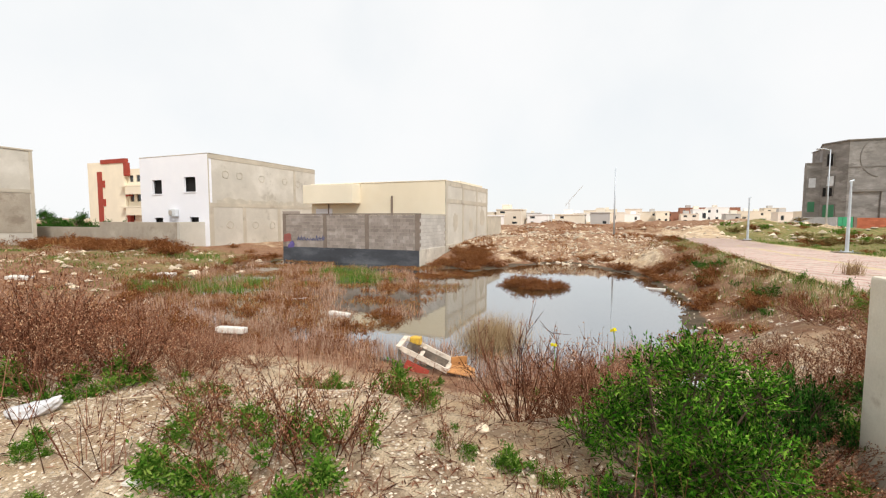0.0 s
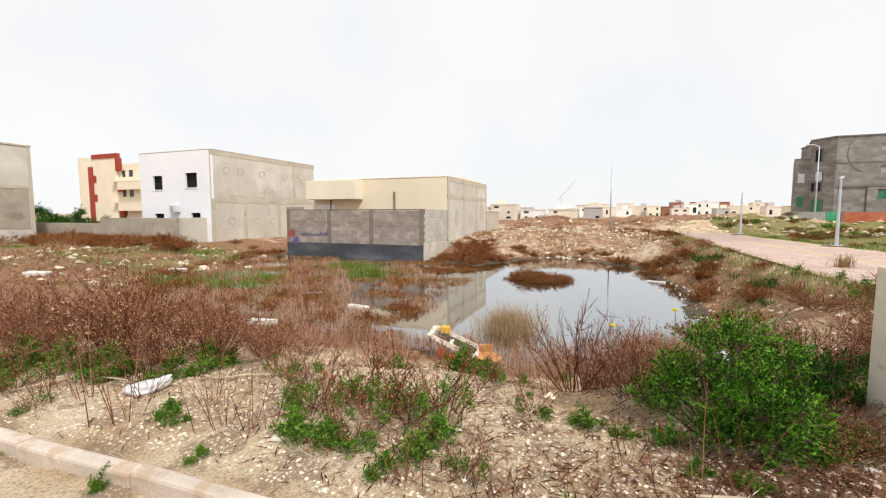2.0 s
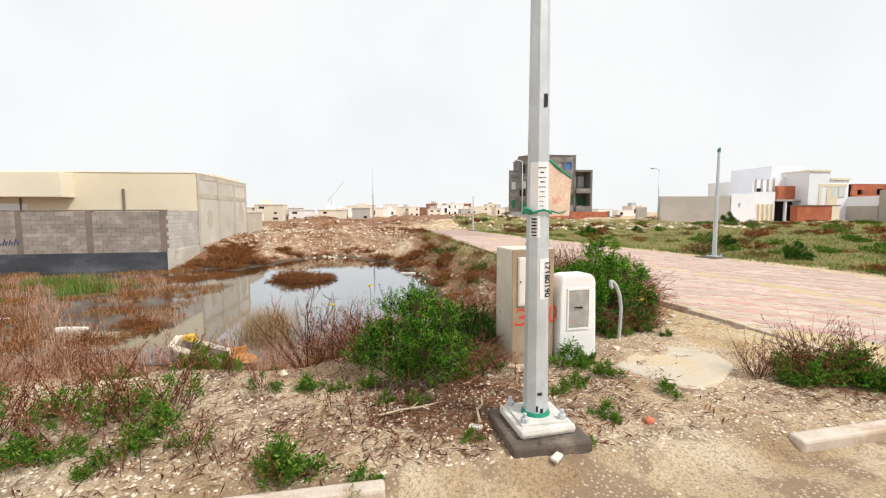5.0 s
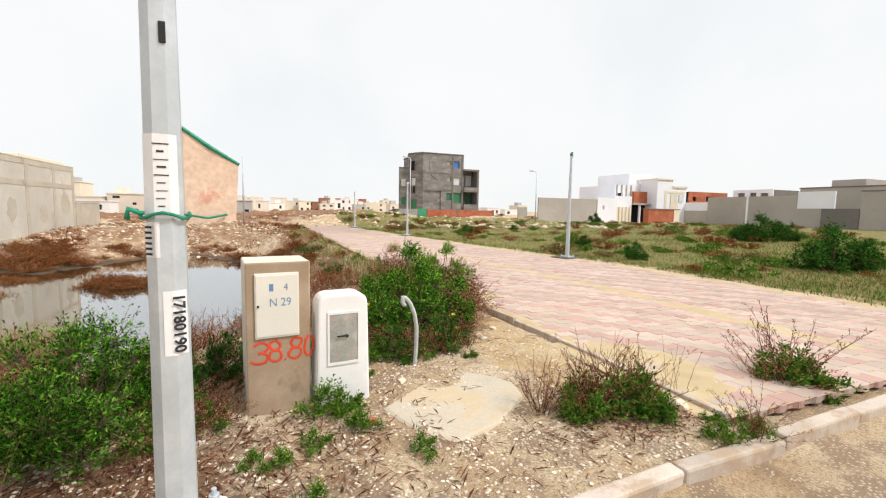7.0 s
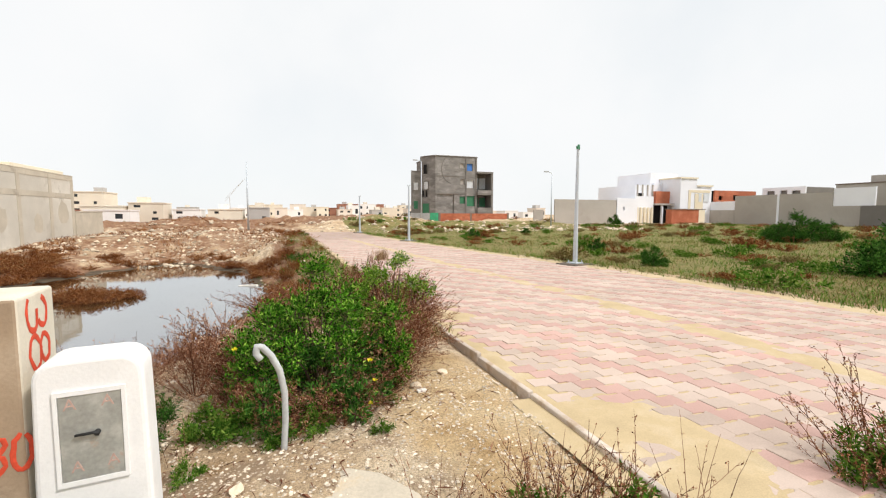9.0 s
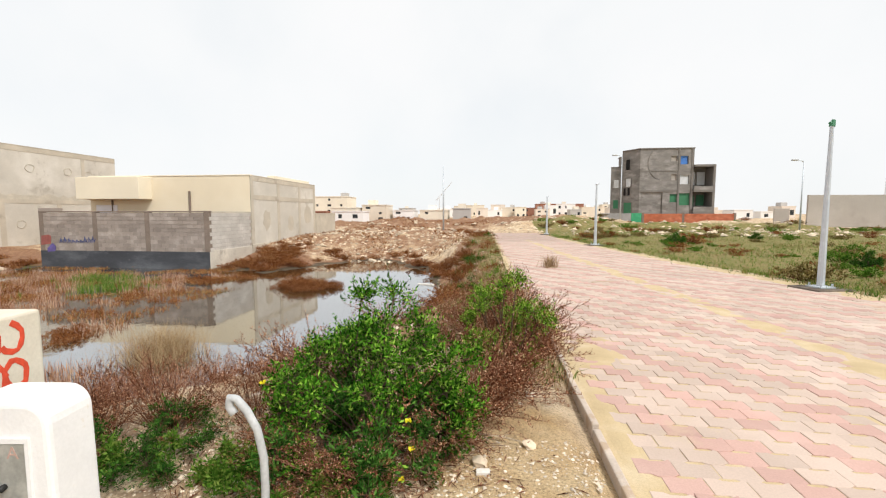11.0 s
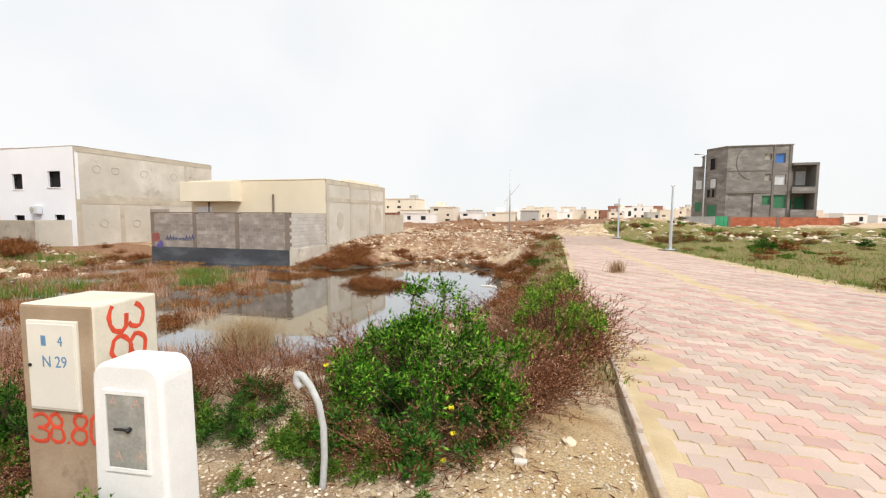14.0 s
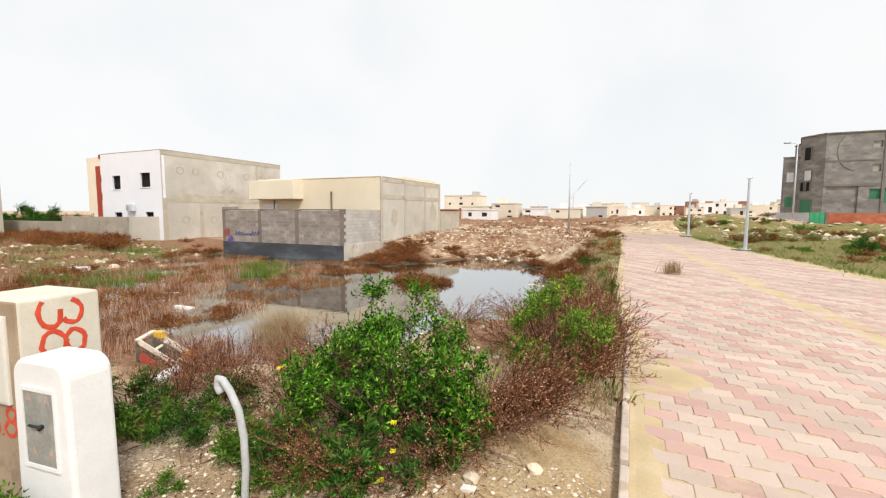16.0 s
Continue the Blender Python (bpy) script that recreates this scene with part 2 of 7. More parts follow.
M_FENCE = surf("weathered_wall", (0.40, 0.345, 0.275), (0.50, 0.44, 0.36), scale=0.6, fine=25, var=0.3, bump=0.4, dist=0.01, stain=(0.24, 0.19, 0.145), stain_scale=0.5, stain_at=0.54)
M_GREYH = surf("dark_cement_render", (0.24, 0.225, 0.21), (0.36, 0.34, 0.32), scale=0.7, fine=9, var=0.4, bump=0.3, dist=0.01, stain=(0.15, 0.138, 0.126), stain_scale=0.55, stain_at=0.52, grain=0.18, stretch=(1, 1, 2.2))
M_GREYF = surf("grey_frame", (0.19, 0.175, 0.16), scale=0.5, fine=15, var=0.2, bump=0.3, dist=0.01)
M_GREYW = surf("grey_rendered_wall", (0.41, 0.375, 0.335), (0.47, 0.435, 0.395), scale=0.2, fine=12, var=0.2, bump=0.2, dist=0.01, stain=(0.35, 0.32, 0.285), stain_scale=0.25)
M_BRICK = surf("red_hollow_brick", (0.40, 0.125, 0.065), (0.48, 0.18, 0.10), scale=0.8, fine=20, var=0.3, bump=0.4, dist=0.01, rand=0.15, island=0.15)
M_REDP = surf("dark_red_paint", (0.33, 0.055, 0.035), scale=1, fine=20, var=0.2)
# Near-black colour that stands in for the shade inside openings and recesses.
M_DARK = surf("painted_dark_interior", (0.012, 0.011, 0.011), scale=1, fine=20, var=0.2, bump=0)
M_GREENP = surf("green_sheet", (0.045, 0.30, 0.15), (0.07, 0.38, 0.20), scale=1, fine=20, var=0.25, rough=0.5)
M_GREENG = surf("green_shutter", (0.05, 0.19, 0.10), scale=1, fine=20, var=0.2, rough=0.5)
M_TIN = surf("grey_sheet", (0.42, 0.42, 0.42), scale=1, fine=20, var=0.2, rough=0.5, metal=0.4)
M_BLUEG = surf("blue_window_film", (0.07, 0.20, 0.55), scale=2, fine=20, var=0.2, rough=0.3)
M_PALEWIN = surf("pale_window_board", (0.62, 0.64, 0.66), scale=2, fine=20, var=0.15, rough=0.5)
M_GALV = surf("galvanised_steel", (0.52, 0.56, 0.60), (0.62, 0.66, 0.70), scale=5, fine=60, var=0.18, rough=0.55, metal=0.35, bump=0.1, dist=0.001, grain=0.08, stain=(0.36, 0.36, 0.36), stain_scale=9, stain_at=0.68)
M_PLINTH = surf("dark_concrete_plinth", (0.12, 0.095, 0.075), (0.24, 0.195, 0.15), scale=5, fine=60, var=0.4, bump=0.6, dist=0.006, stain=(0.04, 0.033, 0.028), stain_scale=7, stain_at=0.55)
M_PLATE = surf("whitish_mortar_cap", (0.60, 0.57, 0.52), scale=8, fine=80, var=0.3, bump=0.6, dist=0.006, stain=(0.34, 0.29, 0.23), stain_scale=6, stain_at=0.58)
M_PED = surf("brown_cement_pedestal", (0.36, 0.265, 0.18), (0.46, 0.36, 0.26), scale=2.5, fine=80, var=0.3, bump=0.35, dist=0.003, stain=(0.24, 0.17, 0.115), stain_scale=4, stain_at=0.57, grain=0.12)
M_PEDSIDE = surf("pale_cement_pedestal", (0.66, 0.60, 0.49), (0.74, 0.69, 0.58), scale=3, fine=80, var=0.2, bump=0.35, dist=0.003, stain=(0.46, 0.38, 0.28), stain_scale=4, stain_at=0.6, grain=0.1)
M_PLASTIC = surf("ivory_plastic", (0.72, 0.69, 0.62), scale=4, fine=60, var=0.06, rough=0.45, bump=0.04, dist=0.001, grain=0.04, stain=(0.60, 0.55, 0.46), stain_scale=6, stain_at=0.62)
M_LIME = surf("white_limewash", (0.80, 0.79, 0.78), (0.86, 0.85, 0.84), scale=4, fine=70, var=0.1, bump=0.35, dist=0.003, stain=(0.64, 0.56, 0.40), stain_scale=4, stain_at=0.62, grain=0.06)
M_METAL = surf("dull_grey_steel", (0.40, 0.40, 0.37), scale=9, fine=60, var=0.3, rough=0.55, metal=0.4, bump=0.1, dist=0.001, stain=(0.50, 0.36, 0.27), stain_scale=11, stain_at=0.62)
M_BLACK = surf("black_plastic", (0.02, 0.02, 0.02), scale=5, fine=50, var=0.3, rough=0.5, bump=0)
M_REDSPRAY = surf("red_spray_paint", (0.62, 0.075, 0.035), scale=14, fine=150, var=0.3, rough=0.7, bump=0, grain=0.2)
M_BLUEINK = surf("blue_ink", (0.13, 0.26, 0.42), scale=14, fine=150, var=0.2, bump=0)
M_FADED = surf("faded_red_mark", (0.48, 0.33, 0.28), scale=14, fine=150, var=0.2, bump=0)
M_INK = surf("black_ink", (0.03, 0.03, 0.035), scale=20, fine=150, var=0.3, bump=0)
M_PAPER = surf("white_paper", (0.78, 0.78, 0.80), scale=9, fine=80, var=0.06, rough=0.7, bump=0.1, dist=0.002, grain=0.04)
M_CARD = surf("weathered_board", (0.66, 0.49, 0.38), scale=6, fine=60, var=0.25, bump=0.2, dist=0.003, stain=(0.58, 0.25, 0.19), stain_scale=7, stain_at=0.57)
M_TAPE = surf("green_tape", (0.02, 0.24, 0.15), scale=10, fine=60, var=0.3, rough=0.5)
M_PVC = surf("grey_conduit", (0.47, 0.48, 0.48), scale=8, fine=60, var=0.15, rough=0.45, bump=0.05, dist=0.001)
M_SLAB = surf("pale_slab", (0.54, 0.47, 0.37), (0.62, 0.56, 0.46), scale=2, fine=60, var=0.2, bump=0.5, dist=0.005, stain=(0.54, 0.41, 0.25), stain_scale=2.0, stain_at=0.48, grain=0.2)
M_FOAM = surf("dirty_foam", (0.68, 0.64, 0.58), scale=5, fine=60, var=0.12, bump=0.2, dist=0.003)
M_BAG = surf("crumpled_plastic_bag", (0.66, 0.65, 0.66), scale=9, fine=40, var=0.25, rough=0.4, bump=0.5, dist=0.01)
M_YELLOW = surf("yellow_plastic", (0.66, 0.42, 0.06), scale=6, fine=40, var=0.25, rough=0.6, stain=(0.42, 0.26, 0.10), stain_scale=7, stain_at=0.5)
M_ORANGE = surf("rusty_orange_panel", (0.44, 0.21, 0.075), scale=6, fine=40, var=0.35, rough=0.7, stain=(0.12, 0.055, 0.03), stain_scale=9, stain_at=0.55)
M_CHIPPED = surf("chipped_white_paint", (0.60, 0.52, 0.43), scale=7, fine=60, var=0.25, rough=0.7, bump=0.4, dist=0.003, stain=(0.24, 0.13, 0.08), stain_scale=9, stain_at=0.53)
M_STICK = surf("bleached_wood", (0.50, 0.40, 0.28), scale=9, fine=60, var=0.3)
M_STONE = surf("pale_stone", (0.66, 0.56, 0.44), scale=6, fine=60, var=0.3, island=0.25, bump=0.3, dist=0.003)
M_RUBBLE = surf("rubble", (0.56, 0.46, 0.34), scale=3, fine=30, var=0.3, island=0.35, bump=0.4, dist=0.006)
M_GLASSD = surf("dark_window_glass", (0.03, 0.035, 0.04), scale=1, fine=10, var=0.2, rough=0.15, bump=0, spec=0.5)
M_PURPLE = surf("purple_spray", (0.12, 0.09, 0.25), scale=3, fine=40, var=0.4, bump=0)
M_DKRED = surf("dull_red_spray", (0.28, 0.09, 0.075), scale=3, fine=40, var=0.4, bump=0)
M_BLUESP = surf("blue_spray", (0.07, 0.085, 0.19), scale=3, fine=40, var=0.3, bump=0)
M_RING = surf("plaster_patch", (0.50, 0.452, 0.37), scale=1.4, fine=20, var=0.2)
FAR_WALLS = [surf("far_" + n, c, scale=0.2, fine=5, var=0.1, bump=0, grain=0.04) for n, c in (("cream", (0.76, 0.69, 0.57)), ("white", (0.82, 0.80, 0.78)), ("beige", (0.70, 0.62, 0.51)), ("grey", (0.46, 0.44, 0.42)), ("pink", (0.74, 0.66, 0.58)), ("brick", (0.32, 0.15, 0.10)))]
L_GREEN = leafy("fresh_green_leaf", [(0.0, (0.008, 0.034, 0.003)), (0.35, (0.036, 0.135, 0.009)), (0.72, (0.12, 0.32, 0.025)), (1.0, (0.36, 0.55, 0.08))], 0.12)
L_LIME = leafy("yellow_green_leaf", [(0.0, (0.03, 0.085, 0.008)), (0.4, (0.10, 0.24, 0.02)), (0.8, (0.24, 0.41, 0.045)), (1.0, (0.40, 0.52, 0.09))], 0.15)
L_DEEP = leafy("deep_green_leaf", [(0.0, (0.008, 0.03, 0.006)), (0.5, (0.03, 0.098, 0.013)), (1.0, (0.10, 0.23, 0.04))], 0.08)
L_WEED = leafy("weed_leaf", [(0.0, (0.025, 0.07, 0.009)), (0.5, (0.08, 0.19, 0.02)), (1.0, (0.22, 0.30, 0.06))])
L_SEED = leafy("dry_seed_head", [(0.0, (0.07, 0.022, 0.011)), (0.4, (0.235, 0.088, 0.045)), (0.8, (0.46, 0.225, 0.125)), (1.0, (0.72, 0.50, 0.32))], 0.12)
L_TWIG = leafy("dry_twig", [(0.0, (0.05, 0.02, 0.012)), (0.5, (0.15, 0.06, 0.036)), (1.0, (0.36, 0.19, 0.115))], 0.03)
L_RUST = leafy("rust_marsh_plant", [(0.0, (0.06, 0.02, 0.009)), (0.5, (0.225, 0.082, 0.03)), (0.85, (0.36, 0.15, 0.055)), (1.0, (0.48, 0.29, 0.13))], 0.15)
L_STRAW = leafy("straw_blade", [(0.0, (0.22, 0.13, 0.07)), (0.5, (0.38, 0.26, 0.14)), (1.0, (0.55, 0.43, 0.26))], 0.2)
L_PINK = leafy("pinkish_reed", [(0.0, (0.22, 0.10, 0.065)), (0.5, (0.40, 0.225, 0.15)), (1.0, (0.60, 0.43, 0.31))], 0.2)
L_GRASS = leafy("grass_blade", [(0.0, (0.05, 0.11, 0.018)), (0.6, (0.12, 0.23, 0.035)), (0.85, (0.28, 0.30, 0.08)), (1.0, (0.38, 0.28, 0.14))])
L_OLIVE = leafy("olive_brown_scrub", [(0.0, (0.07, 0.055, 0.02)), (0.5, (0.18, 0.14, 0.05)), (0.85, (0.28, 0.22, 0.085)), (1.0, (0.36, 0.26, 0.13))], 0.15)
L_FLOWER = leafy("yellow_petal", [(0.0, (0.75, 0.62, 0.02)), (1.0, (0.85, 0.75, 0.05))], 0.2)
L_BARK = leafy("brown_bark", [(0.0, (0.07, 0.045, 0.03)), (1.0, (0.17, 0.12, 0.085))], 0.0)


# ---- mesh helpers ----
class Shape:
    """Gathers vertices and faces for one mesh."""

    def __init__(self):
        self.v, self.f, self.k = [], [], []

    def add(self, verts, faces, k=0):
        n = len(self.v)
        self.v.extend(verts)
        self.f.extend(tuple(i + n for i in f) for f in faces)
        self.k.extend([k] * len(faces))
        return self

    def box(self, x0, y0, z0, x1, y1, z1, k=0):
        v = [(x, y, z) for z in (z0, z1) for y in (y0, y1) for x in (x0, x1)]
        return self.add(v, [(0, 2, 3, 1), (4, 5, 7, 6), (0, 1, 5, 4), (2, 6, 7, 3), (0, 4, 6, 2), (1, 3, 7, 5)], k)

    def prism(self, pts, z0, z1, k=0):
        n = len(pts)
        v = [(x, y, z0) for x, y in pts] + [(x, y, z1) for x, y in pts]
        return self.add(v, [tuple(range(n))[::-1], tuple(range(n, 2 * n))] + [(i, (i + 1) % n, n + (i + 1) % n, n + i) for i in range(n)], k)

    def tube(self, path, radii, n=8, k=0, cap=True):
        path = [Vector(p) for p in path]
        rings, last = [], None
        for i, p in enumerate(path):
            d = (path[min(i + 1, len(path) - 1)] - path[max(i - 1, 0)])
            if d.length < 1e-9:
                d = Vector((0, 0, 1))
            d.normalize()
            side = d.cross(Vector((0, 0, 1)) if abs(d.z) < 0.95 else Vector((1, 0, 0))).normalized()
            if last is not None:
                s = last - d * last.dot(d)
                if s.length > 1e-6:
                    side = s.normalized()
            last = side
            up = d.cross(side)
            r = radii[i] if isinstance(radii, (list, tuple)) else radii
            rings.append([tuple(p + (side * math.cos(a) + up * math.sin(a)) * r) for a in (2 * math.pi * j / n for j in range(n))])
        v = [q for ring in rings for q in ring]
        f = [(i * n + j, i * n + (j + 1) % n, (i + 1) * n + (j + 1) % n, (i + 1) * n + j) for i in range(len(path) - 1) for j in range(n)]
        if cap:
            f += [tuple(range(n))[::-1], tuple(range(len(v) - n, len(v)))]
        return self.add(v, f, k)

    def leaf(self, p, d, size, width, rng, k=0):
        s = d.cross(Vector((rng.uniform(-1, 1), rng.uniform(-1, 1), rng.uniform(-1, 1))))
        if s.length < 1e-6:
            return
        s = s.normalized() * width * 0.5
        q, e = p + d * (size * 0.5), p + d * size
        self.add([tuple(p), tuple(q + s), tuple(e), tuple(q - s)], [(0, 1, 2, 3)], k)

    def blade(self, p, lean, h, w, rng, k=0):
        a = rng.uniform(0, 6.283)
        s = Vector((math.cos(a), math.sin(a), 0)) * w * 0.5
        m, t = p + lean * 0.35 + Vector((0, 0, h * 0.6)), p + lean + Vector((0, 0, h))
        self.add([tuple(p - s), tuple(p + s), tuple(m + s * 0.7), tuple(m - s * 0.7), tuple(t)], [(0, 1, 2, 3), (3, 2, 4)], k)

    def mesh(self, name, mats, smooth=False, bevel=0.0, segments=2):
        me = bpy.data.meshes.new(name)
        me.from_pydata(self.v, [], self.f)
        for m in mats if isinstance(mats, (list, tuple)) else [mats]:
            me.materials.append(m)
        if any(self.k):
            me.polygons.foreach_set("material_index", self.k)
        if bevel:
            bm = bmesh.new()
            bm.from_mesh(me)
            bmesh.ops.remove_doubles(bm, verts=bm.verts, dist=1e-5)
            sharp = [e for e in bm.edges if len(e.link_faces) == 2 and e.calc_face_angle(0) > 0.5]
            bmesh.ops.bevel(bm, geom=sharp, offset=bevel, segments=segments, profile=0.5, affect="EDGES")
            bm.to_mesh(me)
            bm.free()
        if smooth:
            me.polygons.foreach_set("use_smooth", [True] * len(me.polygons))
        me.update()
        return me


def thing(name, label, category, at=(0, 0, 0), turn=0, group="", kind=""):
    ob = tagged(new(name), label, category, group, kind)
    ob.matrix_basis = pose(*at, 0, 0, turn)
    return ob


def part(name, shape, mats, parent=None, label="", smooth=False, bevel=0.0, segments=2):
    me = shape if isinstance(shape, bpy.types.Mesh) else shape.mesh(name, mats, smooth, bevel, segments)
    ob = new(name, me)
    if parent:
        ob.parent = parent
    if label:
        ob["label"] = label
    return ob


def text_shape(body, size, m, mats, name, parent, label="", thick=0.002, bold=0.0):
    """Lettering laid on a face by the pose m, as a mesh."""
    cu = bpy.data.curves.new(name, "FONT")
    cu.body, cu.size, cu.extrude, cu.align_x, cu.align_y, cu.offset = body, size, thick, "CENTER", "CENTER", bold
    cu.resolution_u = 3
    tmp = new("lettering", cu)
    me = bpy.data.meshes.new_from_object(tmp.evaluated_get(bpy.context.evaluated_depsgraph_get()))
    bpy.data.objects.remove(tmp)
    bpy.data.curves.remove(cu)
    me.materials.clear()
    me.materials.append(mats)
    me.transform(m)
    return part(name, me, None, parent, label)


def panel(s, p0, u, n, us, zs, holes, thick, k=0):
    """A wall of real thickness from p0 along u, facing n; us and zs are its extents, holes are (u0, u1, z0, z1)."""
    p0, u, n = Vector(p0), Vector(u), Vector(n)
    uc = sorted({us[0], us[1], *[h[0] for h in holes], *[h[1] for h in holes]})
    zc = sorted({zs[0], zs[1], *[h[2] for h in holes], *[h[3] for h in holes]})

    def solid(i, j):
        if not (0 <= i < len(uc) - 1 and 0 <= j < len(zc) - 1):
            return False
        a, b = (uc[i] + uc[i + 1]) / 2, (zc[j] + zc[j + 1]) / 2
        return not any(h[0] < a < h[1] and h[2] < b < h[3] for h in holes)

    def at(a, z, d):
        return tuple(p0 + u * a - n * d + Vector((0, 0, z)))

    for i in range(len(uc) - 1):
        for j in range(len(zc) - 1):
            if not solid(i, j):
                continue
            a0, a1, z0, z1 = uc[i], uc[i + 1], zc[j], zc[j + 1]
            s.add([at(a0, z0, 0), at(a1, z0, 0), at(a1, z1, 0), at(a0, z1, 0)], [(0, 1, 2, 3)], k)
            s.add([at(a0, z0, thick), at(a1, z0, thick), at(a1, z1, thick), at(a0, z1, thick)], [(3, 2, 1, 0)], k)
            for di, dj, q in ((-1, 0, ((a0, z0), (a0, z1))), (1, 0, ((a1, z1), (a1, z0))), (0, -1, ((a1, z0), (a0, z0))), (0, 1, ((a0, z1), (a1, z1)))):
                if not solid(i + di, j + dj):
                    (b0, y0), (b1, y1) = q
                    s.add([at(b0, y0, 0), at(b1, y1, 0), at(b1, y1, thick), at(b0, y0, thick)], [(0, 1, 2, 3)], k)
    return s


def smooth01(t):
    t = np.clip(t, 0, 1)
    return t * t * (3 - 2 * t)


# ---- ground ----
WATER = -1.2
POND = np.array([(1.7, 11.4), (1.9, 15.5), (1.0, 21.5), (-0.4, 23.6), (-2.0, 25.8), (-3.6, 26.4), (-5.2, 23.6), (-6.8, 20.6), (-9.6, 21.0), (-10.1, 21.6), (-19.6, 21.6), (-19.2, 19.6), (-18.2, 16.0), (-16.4, 12.4), (-12.4, 8.8), (-9.2, 7.5), (-5.6, 7.3), (-2.3, 6.9), (-0.2, 8.0), (1.0, 9.8)])
LEFT_Y, LEFT_X = [-5, 8, 11, 20, 36, 60], [4.63, 4.56, 4.25, 4.15, 3.75, 3.0]
RIGHT_Y, RIGHT_X = [-5, 9, 13.4, 16, 23, 30.5, 37, 60], [11.2, 11.1, 10.3, 9.8, 8.85, 8.1, 7.6, 6.0]
ROAD_S, ROAD_N = 1.62, 37.5


def pond_distance(x, y):
    """Metres outside the pond's edge, negative inside."""
    x, y = np.asarray(x, float), np.asarray(y, float)
    best, inside = np.full(x.shape, 1e9), np.zeros(x.shape, bool)
    for (ax, ay), (bx, by) in zip(POND, np.roll(POND, -1, 0)):
        dx, dy = bx - ax, by - ay
        t = np.clip(((x - ax) * dx + (y - ay) * dy) / (dx * dx + dy * dy), 0, 1)
        best = np.minimum(best, np.hypot(x - ax - t * dx, y - ay - t * dy))
        cross = (ay > y) != (by > y)
        xi = ax + (y - ay) / (dy if dy else 1e-9) * dx
        inside ^= cross & (x < xi)
    return np.where(inside, -best, best)


WAVES = [(random.uniform(0.25, 3.2) * random.choice((-1, 1)), random.uniform(0.25, 3.2), random.uniform(0, 6.28)) for _ in range(26)]


def ripple(x, y):
    """Smooth uneven ground, about -1 to 1."""
    r = 0
    for a, b, c in WAVES:
        r = r + np.sin(a * x + b * y + c) / (1 + 0.8 * math.hypot(a, b))
    return r / 3.0


def bump_at(x, y, cx, cy, r, h, sy=1.0):
    return h * np.exp(-((x - cx) ** 2 + ((y - cy) / sy) ** 2) / (r * r))


MOUNDS = [(-21.0, 9.6, 1.5, 0.55, 0.7), (7.5, 44, 2.6, 0.9, 1), (12, 48, 3.2, 1.3, 1), (16.5, 52, 3.0, 1.1, 1), (2.5, 46, 2.4, 0.7, 1), (-6, 50, 5, 0.9, 0.5), (-14, 47, 5, 0.9, 0.5), (9.5, 55, 4, 1.3, 0.8),
          (22, 49, 3.5, 0.7, 0.6), (28, 51, 3.5, 0.8, 0.6), (34, 50, 4, 0.6, 0.6), (-9, 60, 6, 1.0, 0.5), (3, 62, 6, 1.0, 0.5), (-2, 33.5, 2.2, 0.35, 0.6), (-6, 31, 2.5, 0.3, 0.6), (-4.2, 40, 3, 0.4, 0.5), (14, 62, 7, 1.4, 0.5), (-3.0, 16.8, 1.25, 0.36, 0.75), (-7.4, 18.4, 1.2, 0.30, 0.6), (-1.4, 12.0, 0.5, 0.0, 1)]


def height(x, y):
    x, y = np.asarray(x, float), np.asarray(y, float)
    d = pond_distance(x, y)
    d = d + 0.28 * ripple(x * 0.9, y * 0.9)
    north, west = smooth01((y - 14) / 10), smooth01((-x - 4) / 10)
    wide = 4.0 + (6.5 - 4.0) * north + (3.5 * west)
    east = smooth01((x + 0.5) / 2.5)
    wide = wide * (1 - east * 0.8 * (1 - smooth01((y - 24) / 5))) + 2.5 * east * 0.8 * (1 - smooth01((y - 24) / 5))
    top = -0.62 * smooth01((-x - 9) / 12) * smooth01((y - 3) / 6)
    near = smooth01((9 - y) / 2)
    t = np.clip((d + 0.1) / wide, 0, 1)
    h = WATER + (top - WATER) * (smooth01(t) * (1 - near) + near * (0.35 * t + 0.65 * t ** 2.4))
    h = np.where(d < 0, WATER - 0.28 * smooth01(-d / 1.5) + 0.0 * x, h)
    for cx, cy, r, hh, sy in MOUNDS:
        h = h + bump_at(x, y, cx, cy, r, hh, sy)
    rough = 0.025 + 0.06 * smooth01((d + 1) / 3) * smooth01((y - 2.6) / 3) * smooth01((4 - x) / 1.5) + 0.16 * smooth01((y - 38) / 8) * (1 - smooth01((y - 80) / 40))
    h = h + rough * ripple(x, y) + 0.02 * ripple(x * 4.1 + 3, y * 4.3)
    h = h - 0.12 * smooth01((-x - 2.6) / 2) * smooth01((4.5 - y) / 1.5)
    h = h - 0.03 * smooth01((1.9 + 0.037 * x - y) / 0.5)
    lane = smooth01((1.24 + 0.037 * x - y) / 0.14)
    h = h * (1 - lane) + (-0.115 + 0.02 * ripple(x * 2, y * 2)) * lane
    lx, rx = np.interp(y, LEFT_Y, LEFT_X), np.interp(y, RIGHT_Y, RIGHT_X)
    on = smooth01((x - lx + 0.25) / 0.25) * smooth01((rx + 0.25 - x) / 0.25) * smooth01((y - 1.35) / 0.2) * smooth01((ROAD_N + 1 - y) / 1.0)
    return h * (1 - on) - 0.09 * on


def hz(x, y):
    return float(height(np.array([x]), np.array([y]))[0])


def steps(edges):
    """Grid lines: (from, to, spacing) stretches in turn."""
    out = []
    for a, b, s in edges:
        n = max(1, round((b - a) / s))
        out += [a + (b - a) * i / n for i in range(n)]
    return out + [edges[-1][1]]


